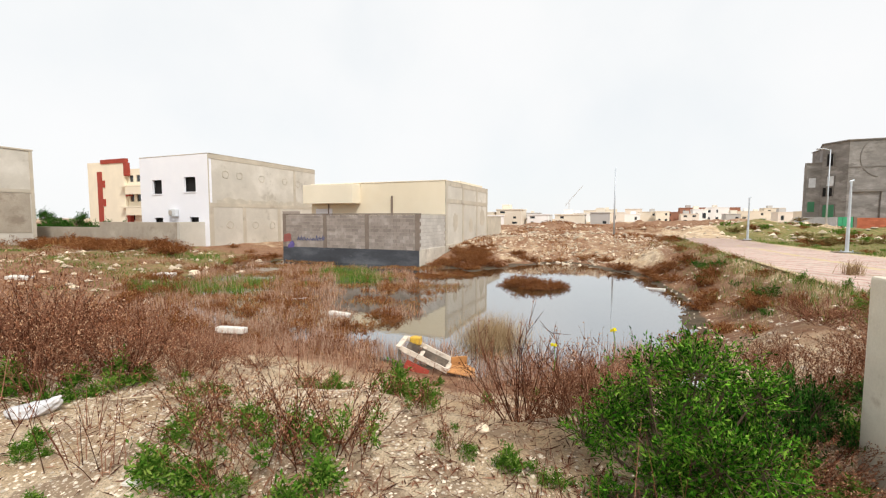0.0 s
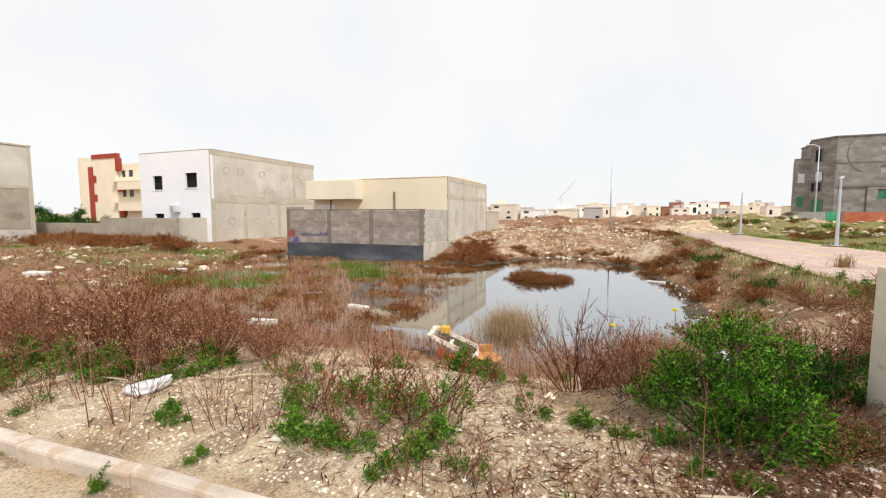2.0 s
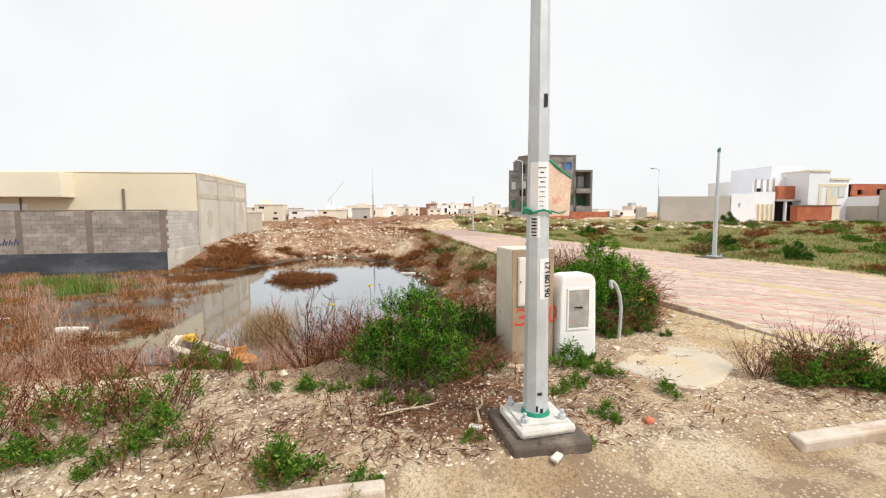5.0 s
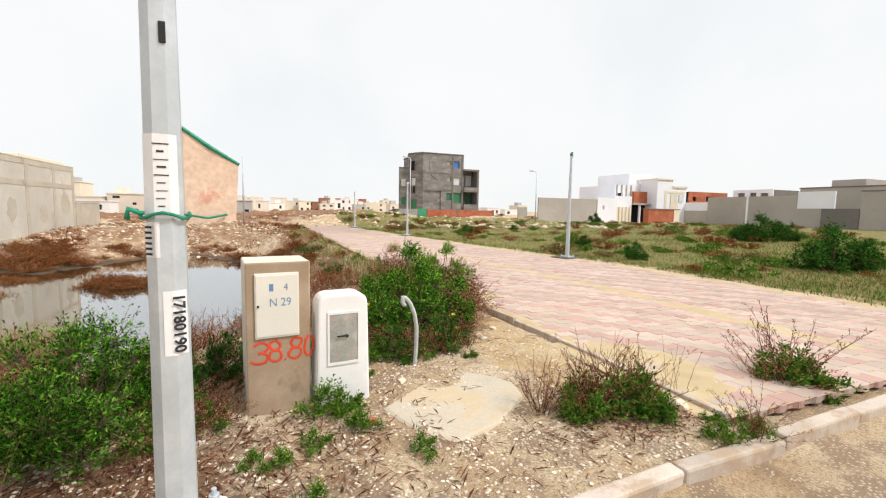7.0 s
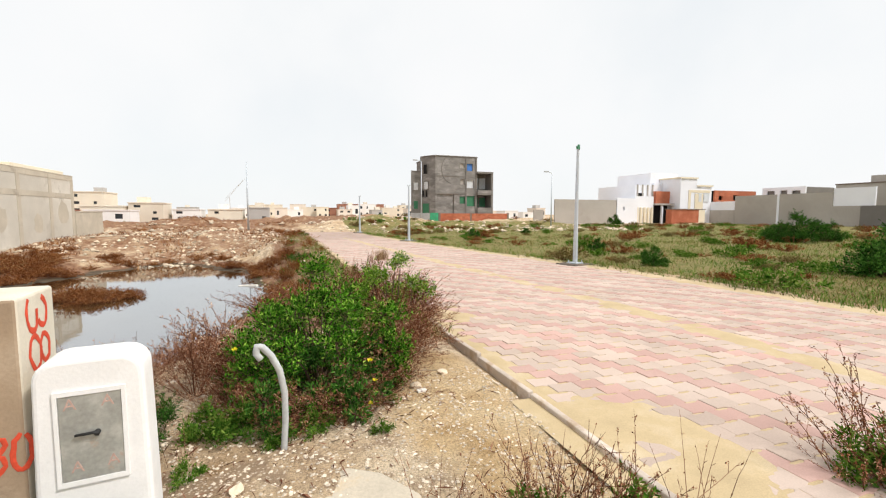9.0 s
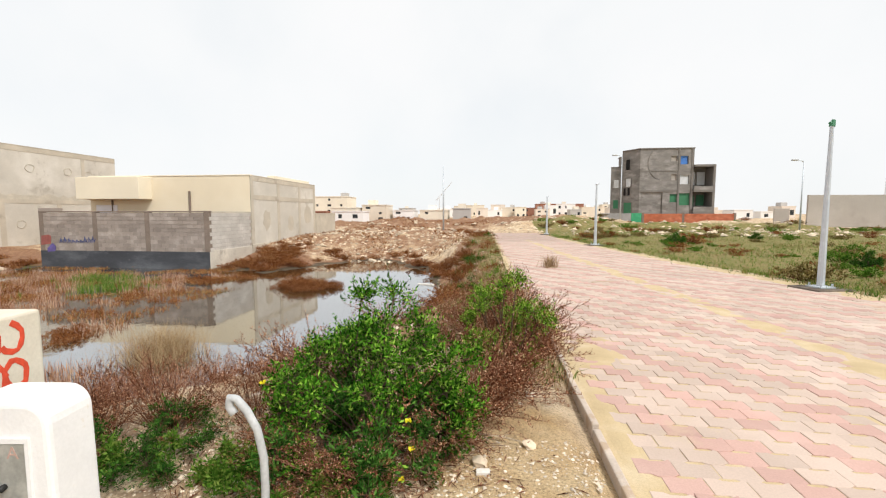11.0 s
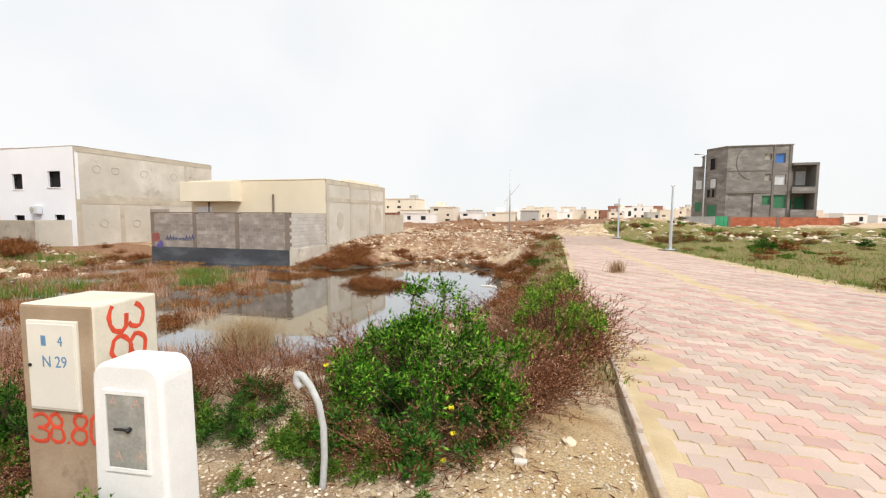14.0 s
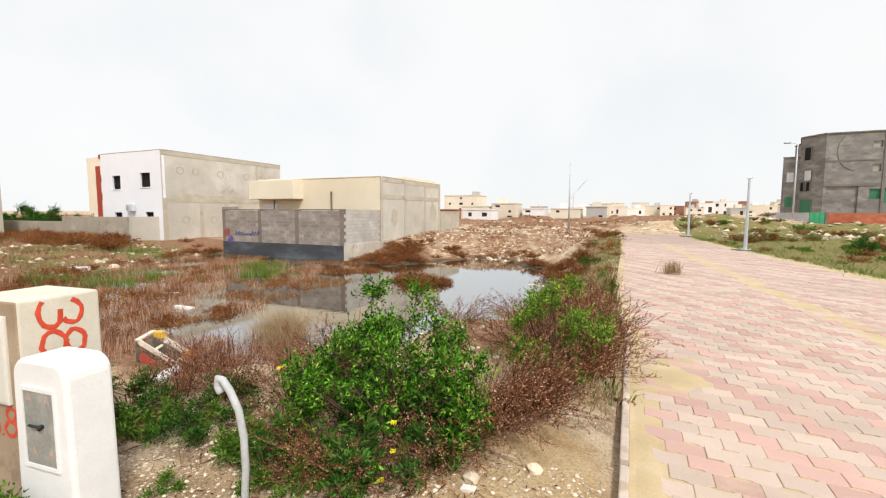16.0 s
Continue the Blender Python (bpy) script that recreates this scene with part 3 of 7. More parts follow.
def build_ground():
    xs = np.array(steps([(-2000, -300, 340), (-300, -80, 22), (-80, -30, 2.5), (-30, -10, 0.45), (-10, 6, 0.14), (6, 12, 0.3), (12, 40, 1.2), (40, 120, 6), (120, 2000, 300)]))
    ys = np.array(steps([(-2000, -60, 300), (-60, -6, 3), (-6, 0, 0.4), (0, 9, 0.13), (9, 28, 0.3), (28, 70, 0.8), (70, 140, 5), (140, 3000, 300)]))
    X, Y = np.meshgrid(xs, ys)
    Z = height(X, Y)
    nx, ny = len(xs), len(ys)
    me = bpy.data.meshes.new("ground")
    idx = np.arange(nx * ny).reshape(ny, nx)
    f = np.stack([idx[:-1, :-1], idx[:-1, 1:], idx[1:, 1:], idx[1:, :-1]], -1).reshape(-1, 4)
    me.from_pydata(np.stack([X, Y, Z], -1).reshape(-1, 3).tolist(), [], f.tolist())
    me.materials.append(M_GROUND)
    me.polygons.foreach_set("use_smooth", [True] * len(me.polygons))
    d = pond_distance(X, Y)
    rx, lx = np.interp(Y, RIGHT_Y, RIGHT_X), np.interp(Y, LEFT_Y, LEFT_X)
    meadow = smooth01((X - rx) / 0.8) * smooth01((Y - 0.5) / 1) * (1 - smooth01((Y - 46) / 8)) * 0.95
    mud = smooth01((WATER + 0.1 - Z) / 0.12)
    red = 0.85 * smooth01((-X - 3) / 5) * smooth01((Y - 4.5) / 2) * (1 - smooth01((Y - 24) / 5)) + 0.62 * smooth01((Y - 40) / 6) * (1 - smooth01((Y - 120) / 60)) * (1 - smooth01((X - 12) / 8))
    red = np.maximum(red, 0.75 * smooth01((2.6 - d) / 2.2) * (d > -0.2) * smooth01((Y - 3.2) / 1))
    red = np.maximum(red, 0.62 * smooth01((lx - X) / 0.6) * smooth01((X - 1.2)) * smooth01((Y - 5) / 2) * (1 - smooth01((Y - 34) / 4)))
    red = np.maximum(red, 0.54 * smooth01((Y - 24) / 3) * (1 - smooth01((Y - 60) / 20)) * (X < 3.6))
    litter = 0.92 * np.exp(-(((X - 0.58) / 0.8) ** 2 + ((Y - 2.1) / 0.6) ** 2)) + 0.22 * np.exp(-(((X - 3.1) / 1.1) ** 2 + ((Y - 4.0) / 0.7) ** 2)) + 0.50 * np.exp(-(((X + 1.1) / 0.6) ** 2 + ((Y - 2.35) / 0.25) ** 2)) + 0.45 * np.exp(-(((X - 2.9) / 0.8) ** 2 + ((Y - 4.3) / 0.5) ** 2)) + 0.45 * np.exp(-(((X + 5) / 1.5) ** 2 + ((Y - 2.6) / 0.8) ** 2))
    ochre = 0.95 * np.exp(-(((X - 3.95) / 0.65) ** 2 + ((Y - 4.0) / 1.3) ** 2)) + 0.6 * np.exp(-(((X - 4.2) / 0.7) ** 2 + ((Y - 2.3) / 0.6) ** 2)) + 0.8 * smooth01((0.9 - Y) / 0.5)
    meadow = np.maximum(meadow, 0.5 * smooth01((-X - 12) / 5) * smooth01((Y - 8) / 4) * (1 - smooth01((Y - 21) / 3)) * smooth01((X + 60) / 10))
    for nm, a in (("meadow", meadow), ("ochre", ochre), ("mud", mud), ("red", red), ("litter", litter)):
        at = me.attributes.new(nm, "FLOAT", "POINT")
        at.data.foreach_set("value", np.ascontiguousarray(a, dtype=np.float32).ravel())
    tagged(part("ground", me, None), "pale gravelly sand with dry litter, sloping down to a flooded hollow", "ground", kind="structure")


def build_water():
    s = Shape()
    c = POND.mean(0)
    pts = [tuple(c + (p - c) * 1.0 + (p - c) / np.linalg.norm(p - c) * 2.5) for p in POND]
    pts = [(x, min(y, 21.35) if -19.9 < x < -9.5 else y) for x, y in pts]
    s.add([(x, y, WATER) for x, y in pts], [tuple(range(len(pts)))])
    tagged(part("water", s, M_WATER), "still brown flood water standing in the hollow", "water", kind="structure")


build_ground()
build_water()


# ---- kerbs ----
def kerb_line(name, label, x0, x1, at, length, width, top, deep, along="x", rnd=5, tilt=1.0):
    rng = random.Random(rnd)
    line = thing(name, label, "kerb", kind="structure")
    s = Shape().box(-length / 2 + 0.008, -width / 2, -deep, length / 2 - 0.008, width / 2, 0)
    me = s.mesh("kerb_stone", M_KERB, bevel=min(0.02, width * 0.2), segments=2)
    x = x0
    while x < x1:
        m = x + length / 2
        o = part("kerb_stone", me, None, line)
        if along == "x":
            o.matrix_basis = pose(m, at(m), top + rng.uniform(-0.012, 0.012), rng.uniform(-2, 2) * tilt, rng.uniform(-0.6, 0.6) * tilt, math.degrees(math.atan2(at(m + 0.1) - at(m), 0.1)) + rng.uniform(-0.8, 0.8) * tilt)
        else:
            o.matrix_basis = pose(at(m), m, top + rng.uniform(-0.006, 0.006), 0, rng.uniform(-2, 2) * tilt, 90 - math.degrees(math.atan2(at(m + 0.1) - at(m), 0.1)) + rng.uniform(-0.8, 0.8) * tilt)
        x += length
    return line


kerb_line("kerb", "pale concrete kerb stones along the dirt lane", -13.0, -0.9, lambda x: 1.19 + 0.037 * x, 1.0, 0.105, 0.004, 0.22, tilt=2.2)
kerb_line("kerb", "pale concrete kerb stones partly overgrown with weeds", 2.65, 13.4, lambda x: 1.17 + 0.037 * x, 1.0, 0.115, 0.002, 0.2, rnd=8, tilt=2.0)
kerb_line("edging", "thin pale concrete edging strip beside the paving", 1.62, 9.0, lambda y: float(np.interp(y, LEFT_Y, LEFT_X)) - 0.03, 1.0, 0.055, 0.03, 0.2, along="y", rnd=3)


# ---- lamps, boxes and other made things near the walk ----
def octagon(r, z):
    return [(r * math.cos(math.pi / 8 + i * math.pi / 4), r * math.sin(math.pi / 8 + i * math.pi / 4), z) for i in range(8)]


def eight_sided(r0, r1, z0, z1):
    s = Shape()
    s.add(octagon(r0, z0) + octagon(r1, z1), [tuple(range(8))[::-1], tuple(range(8, 16))] + [(i, (i + 1) % 8, 8 + (i + 1) % 8, 8 + i) for i in range(8)])
    return s


def near_pole():
    z0 = hz(1.015, 1.60)
    p = thing("street_lamp_pole", "galvanised octagonal pole with stickers on a cracked concrete plinth", "street lamp", (1.01, 1.62, 0.0), 3)
    part("plinth", Shape().box(-0.265, -0.29, z0 - 0.15, 0.265, 0.26, 0.045), M_PLINTH, p, "dark weathered concrete plinth", bevel=0.022)
    part("cap", Shape().prism([(-0.19, -0.22), (0.2, -0.2), (0.19, 0.19), (-0.2, 0.18)], 0.045, 0.105), M_PLATE, p, "whitish broken mortar cap", bevel=0.025)
    part("base_plate", Shape().box(-0.16, -0.16, 0.105, 0.16, 0.16, 0.118), M_PLATE, p, bevel=0.003)
    for a, b in ((-0.13, -0.13), (0.13, -0.13), (0.13, 0.13), (-0.13, 0.13)):
        bolt = Shape().tube([(a, b, 0.118), (a, b, 0.18)], 0.013, 8)
        bolt.tube([(a, b, 0.118), (a, b, 0.15)], 0.026, 6)
        part("anchor_bolt", bolt, M_GALV, p, bevel=0.002)
    part("shaft", eight_sided(0.082, 0.052, 0.118, 3.75), M_GALV, p)
    cuff = Shape()
    cuff.tube([(0, 0, 0.118), (0, 0, 0.14)], [0.098, 0.09], 16)
    part("foot_seal", cuff, M_TAPE, p, "smeared green sealing paint")
    f = math.cos(math.pi / 8)

    def face(z):
        return (0.082 - (z - 0.118) / 3.63 * 0.03) * f

    # stickers wrap the front faces
    def sticker(z0, z1, a0, a1, name, label):
        s, n = Shape(), 9
        for i in range(n):
            a = radians(a0 + (a1 - a0) * i / (n - 1))
            for z in (z0, z1):
                # radius of the octagon in that direction
                loc = abs(((a + math.pi / 8) % (math.pi / 4)) - math.pi / 8)
                r = face(z) / math.cos(loc) + 0.0025
                s.v.append((r * math.cos(a), r * math.sin(a), z))
        for i in range(n - 1):
            s.f.append((2 * i, 2 * i + 2, 2 * i + 3, 2 * i + 1))
            s.k.append(0)
        return part(name, s, M_PAPER, p, label)

    st = sticker(0.90, 1.165, 270 - 10, 270 + 62, "number_sticker", "white sticker with a printed number")
    m = Matrix.Translation((0.040, -face(1.0) * 0.93 - 0.0055, 1.032)) @ pose(0, 0, 0, 90, 0, 22.5) @ pose(0, 0, 0, 0, 0, -90)
    text_shape("17180190", 0.06, m, M_INK, "printed_number", st, thick=0.0012, bold=0.0015)
    st2 = sticker(1.47, 1.78, 270 - 68, 270 + 50, "notice", "creased white paper notice with unreadable print")
    rng = random.Random(4)
    for i in range(9):
        z = 1.50 + i * 0.03
        w = rng.uniform(0.012, 0.030)
        part("printed_line", Shape().box(-w, -face(z) - 0.0045, z, w * rng.uniform(0.4, 1), -face(z) - 0.0032, z + rng.choice((0.003, 0.004, 0.007))), M_INK, st2)
    st3 = sticker(1.30, 1.44, 270 - 66, 270 - 12, "torn_sticker", "torn white sticker strip")
    for i in range(6):
        z = 1.31 + i * 0.021
        o = part("printed_line", Shape().box(-0.001, -0.0008, z, 0.034, 0.0008, z + 0.009), M_INK, st3)
        o.matrix_basis = Matrix.Translation((-0.062, -0.0475, 0)) @ pose(0, 0, 0, 0, 0, -45) @ Matrix.Translation((0, -0.004, 0))
    part("small_tag", Shape().box(0.006, -face(2.16) - 0.006, 2.12, 0.03, -face(2.16) - 0.001, 2.2), M_BLACK, p, "small black tag", bevel=0.002)
    for a, b, c, d in ((-0.02, 0.26, 0.012, 0.28), (-0.03, 0.15, -0.015, 0.19), (0.0, 0.14, 0.02, 0.17)):
        part("paint_scuff", Shape().box(a, -face(b) - 0.002, b, c, -face(b) + 0.002, d), M_INK, p, "black paint scuff")
    # a board tied behind the shaft with green tape
    b = Shape()
    b.add([(0.055, 0.03, 1.43), (0.255, 0.06, 1.44), (0.27, 0.07, 1.69), (0.06, 0.03, 1.82)], [(0, 1, 2, 3)])
    b.add([(0.05, 0.04, 1.43), (0.25, 0.07, 1.44), (0.265, 0.08, 1.69), (0.055, 0.04, 1.82)], [(3, 2, 1, 0)])
    for i in range(4):
        j = (i + 1) % 4
        b.f.append((i, 4 + i, 4 + j, j))
        b.k.append(0)
    board = part("tied_board", b, M_CARD, p, "weathered pinkish board with faded marks")
    t = Shape().tube([(0.06, 0.03, 1.825), (0.16, 0.048, 1.755), (0.272, 0.072, 1.69)], [0.008, 0.01, 0.007], 6)
    part("edge_tape", t, M_TAPE, board, "green tape edge")
    t = Shape()
    ring = [(0.086 * math.cos(a), 0.086 * math.sin(a), 1.465 + 0.012 * math.sin(3 * a)) for a in (i * math.pi / 8 for i in range(17))]
    t.tube(ring, 0.007, 6)
    t.tube([(0.07, -0.05, 1.47), (0.15, 0.0, 1.455), (0.22, 0.045, 1.47)], 0.005, 6)
    t.tube([(-0.07, -0.05, 1.47), (-0.115, -0.06, 1.49), (-0.12, -0.055, 1.45)], 0.012, 6)
    part("green_tie", t, M_TAPE, p, "green tape knotted round the pole", smooth=True)


near_pole()


def sprayed(ch, w, h, r, m, parent, lean):
    """One hand-sprayed figure: round strokes pressed flat on a face."""
    arc = {"3": [[(0.5 + 0.5 * math.sin(a), 0.75 + 0.25 * math.cos(a)) for a in (-1.3 + i * 0.5 for i in range(9))], [(0.45 + 0.58 * math.sin(a), 0.25 + 0.26 * math.cos(a)) for a in (-0.2 + i * 0.5 for i in range(10))]],
           "8": [[(0.5 + 0.45 * math.sin(a), 0.75 + 0.24 * math.cos(a)) for a in (i * math.pi / 7 for i in range(15))], [(0.5 + 0.55 * math.sin(a), 0.25 + 0.27 * math.cos(a)) for a in (i * math.pi / 7 for i in range(15))]],
           "0": [[(0.5 + 0.5 * math.sin(a), 0.5 + 0.5 * math.cos(a)) for a in (0.3 + i * math.pi / 8 for i in range(16))]], ".": [[(0.0, 0.04), (0.0, 0.10)]]}[ch]
    rng, s = random.Random(ord(ch) + int(w * 1000)), Shape()
    for line in arc:
        pts = [(u * (w or 0.01) + lean * v + rng.gauss(0, 0.0025), v * h + rng.gauss(0, 0.0025), 0) for u, v in line]
        s.tube(pts, [r * rng.uniform(0.8, 1.2) for _ in pts], 8)
    s.v = [(x, y, z * 0.12) for x, y, z in s.v]
    o = part("spray_number", s, M_REDSPRAY, parent, "red sprayed figure")
    o.matrix_basis = m
    return o


def pedestal():
    p = thing("meter_pedestal", "brown cement meter pedestal with ivory door and red spray numbers", "meter box", (1.455, 2.88, 0), 6)
    p.scale = (0.88, 1.0, 1.0)
    z0 = hz(1.4, 3.0) - 0.1
    s = Shape().box(-0.255, 0, z0, 0.255, 0.40, 1.115)
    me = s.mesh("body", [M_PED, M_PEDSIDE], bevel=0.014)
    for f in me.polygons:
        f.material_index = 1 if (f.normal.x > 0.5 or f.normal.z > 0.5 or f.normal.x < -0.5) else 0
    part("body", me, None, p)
    d = part("door", Shape().box(-0.185, -0.016, 0.56, 0.160, 0.004, 1.035), M_PLASTIC, p, "ivory plastic meter door", bevel=0.006)
    part("door_lip", Shape().box(-0.175, -0.021, 0.575, 0.150, -0.014, 1.02), M_PLASTIC, d, bevel=0.003)
    lock = Shape().tube([(-0.16, -0.021, 0.80), (-0.16, -0.027, 0.80)], 0.009, 10)
    part("lock", lock, M_BLACK, d, "small black lock")
    text_shape("4", 0.075, pose(0.055, -0.0215, 0.93, 90), M_BLUEINK, "painted_number", d, thick=0.001)
    text_shape("N 29", 0.085, pose(0.01, -0.0215, 0.82, 90), M_BLUEINK, "painted_number", d, thick=0.001)
    part("smudged_letter", Shape().box(-0.075, -0.0225, 0.905, -0.042, -0.0205, 0.958), M_BLUEINK, d, "smudged blue letter")
    u = -0.215
    for ch, w, dz, lean in (("3", 0.115, 0.0, 0.02), ("8", 0.09, 0.008, -0.01), (".", 0.0, 0.0, 0.0), ("8", 0.095, 0.012, 0.02), ("0", 0.075, 0.018, 0.01)):
        sprayed(ch, w, 0.155, 0.0105, pose(u, -0.0015, 0.375 + dz, 90), p, lean)
        u += w + 0.028
    for ch, y, z in (("3", 0.085, 1.085), ("8", 0.095, 0.915)):
        sprayed(ch, 0.14, 0.21, 0.0125, pose(0.2565, y, z, 0, 0, 90) @ pose(0, 0, 0, 90, 0, 0) @ pose(0, 0, 0, 0, 0, -84), p, 0.02)


def white_box():
    b = thing("service_box", "white limewashed service box with a rounded top and grey steel door", "meter box", (1.92, 2.87, 0), 6)
    z0 = hz(1.9, 3.0) - 0.12
    w, h, r = 0.195, 0.855, 0.09
    prof = [(-w - 0.02, z0), (w + 0.02, z0), (w, h - r)] + [(w - r + r * math.sin(a), h - r + r * math.cos(a)) for a in [math.pi / 2 * (1 - i / 5) for i in range(1, 6)]] + [(-w + r - r * math.sin(a), h - r + r * math.cos(a)) for a in [math.pi / 2 * i / 5 for i in range(0, 6)]]
    s, n = Shape(), len(prof)
    s.add([(x, 0.0, z) for x, z in prof] + [(x, 0.22, z) for x, z in prof], [tuple(range(n)), tuple(range(n, 2 * n))[::-1]] + [(i, n + i, n + (i + 1) % n, (i + 1) % n) for i in range(n)])
    part("body", s, M_LIME, b, bevel=0.022, segments=3)
    rim = Shape()
    for x0, x1, a, c in ((-0.125, 0.125, 0.70, 0.72), (-0.125, 0.125, 0.305, 0.325), (-0.125, -0.11, 0.325, 0.70), (0.11, 0.125, 0.325, 0.70)):
        rim.box(x0, -0.010, a, x1, 0.01, c)
    part("door_rim", rim, M_LIME, b)
    d = part("door", Shape().box(-0.109, -0.006, 0.326, 0.109, 0.006, 0.699), M_METAL, b, "grey steel door with faded marks", bevel=0.003)
    hd = Shape().tube([(-0.055, -0.02, 0.53), (0.01, -0.022, 0.532), (0.03, -0.02, 0.525)], [0.006, 0.007, 0.012], 8)
    hd.tube([(0.02, -0.006, 0.528), (0.02, -0.024, 0.528)], 0.012, 8)
    part("handle", hd, M_BLACK, d, "black lever handle", smooth=True)
    for x, z in ((-0.07, 0.66), (0.06, 0.66), (-0.055, 0.385), (0.07, 0.39)):
        text_shape("A", 0.07, pose(x, -0.0065, z, 90), M_FADED, "faded_letter", d, thick=0.0006)


pedestal()
white_box()


def conduit():
    z = hz(2.67, 3.39)
    p = thing("conduit", "bent pale grey plastic conduit sticking out of the ground", "pipe", (2.67, 3.39, z))
    pts = [(0.0, 0.0, -0.1), (0.02, 0.005, 0.18), (0.02, 0.0, 0.36), (-0.005, -0.005, 0.5), (-0.05, -0.015, 0.60), (-0.095, -0.02, 0.655), (-0.125, -0.025, 0.665), (-0.13, -0.027, 0.62), (-0.105, -0.027, 0.585)]
    fine = []
    for i in range(len(pts) - 1):
        a, b = Vector(pts[i]), Vector(pts[i + 1])
        fine += [tuple(a.lerp(b, t)) for t in (0, 0.5)]
    part("pipe", Shape().tube(fine + [pts[-1]], 0.0195, 10), M_PVC, p, smooth=True)


def slab():
    pts = [(2.16, 2.62), (2.55, 2.92), (3.02, 3.10), (3.2, 2.98), (3.36, 2.72), (3.30, 2.46), (2.9, 2.12), (2.5, 1.98), (2.28, 2.20)]
    ob = part("concrete_slab", Shape().prism(pts, -0.08, 0.022), M_SLAB, None, bevel=0.03)
    tagged(ob, "flat worn pale concrete slab lying in the gravel", "slab")


conduit()
slab()


def lamp_post(x, y, hgt, label, green=False):
    z = max(hz(x, y), -0.04)
    p = thing("street_lamp_pole", label, "street lamp", (x, y, z), 12, group="bare lamp poles along the paving")
    part("plinth", Shape().box(-0.42, -0.36, -0.15, 0.42, 0.36, 0.07), M_PLINTH, p, bevel=0.02)
    part("base_plate", Shape().box(-0.17, -0.17, 0.07, 0.17, 0.17, 0.1), M_GALV, p, bevel=0.004)
    for a, b in ((-0.13, -0.13), (0.13, -0.13), (0.13, 0.13), (-0.13, 0.13)):
        part("anchor_bolt", Shape().tube([(a, b, 0.1), (a, b, 0.16)], 0.02, 6), M_GALV, p)
    part("shaft", eight_sided(0.072, 0.038, 0.1, hgt), M_GALV, p)
    if green:
        t = Shape().tube([(0.0, 0, hgt - 0.04), (0.03, 0, hgt + 0.09)], [0.055, 0.035], 8)
        t.tube([(-0.05, 0, hgt + 0.02), (0.06, 0.02, hgt + 0.07)], 0.03, 6)
        part("cable_end", t, M_GREENG, p, "wrapped green cable end")
    else:
        part("stub", Shape().tube([(-0.06, 0, hgt), (0.1, 0, hgt + 0.05)], 0.04, 8), M_GALV, p)


lamp_post(10.65, 11.25, 3.42, "bare galvanised lamp pole with a wrapped green cable end", True)
lamp_post(8.93, 23.6, 3.05, "bare galvanised lamp pole on a concrete plinth")
lamp_post(7.93, 34.6, 2.85, "bare galvanised lamp pole at the end of the paving")


def street_light(x, y, hgt, arm, lab):
    z = hz(x, y)
    p = thing("street_lamp", lab, "street lamp", (x, y, z))
    part("shaft", Shape().tube([(0, 0, -0.2), (0, 0, hgt)], [0.085, 0.04], 8), M_GALV, p, smooth=True)
    if arm:
        part("arm", Shape().tube([(0, 0, hgt - 0.1), (-0.25, 0, hgt + 0.06), (-arm, 0, hgt + 0.1)], 0.035, 8), M_GALV, p)
        part("lantern", Shape().prism([(-arm - 0.55, -0.13), (-arm, -0.1), (-arm, 0.1), (-arm - 0.55, 0.13)], hgt + 0.05, hgt + 0.18), M_TIN, p, bevel=0.03)


street_light(-0.45, 39.6, 5.6, 0, "tall thin galvanised mast without lantern")
street_light(18.2, 52.0, 7.1, 0.5, "tall street lamp with a flat lantern beside the grey house")
street_light(32.3, 45.0, 6.4, 0.5, "tall street lamp standing in the meadow")


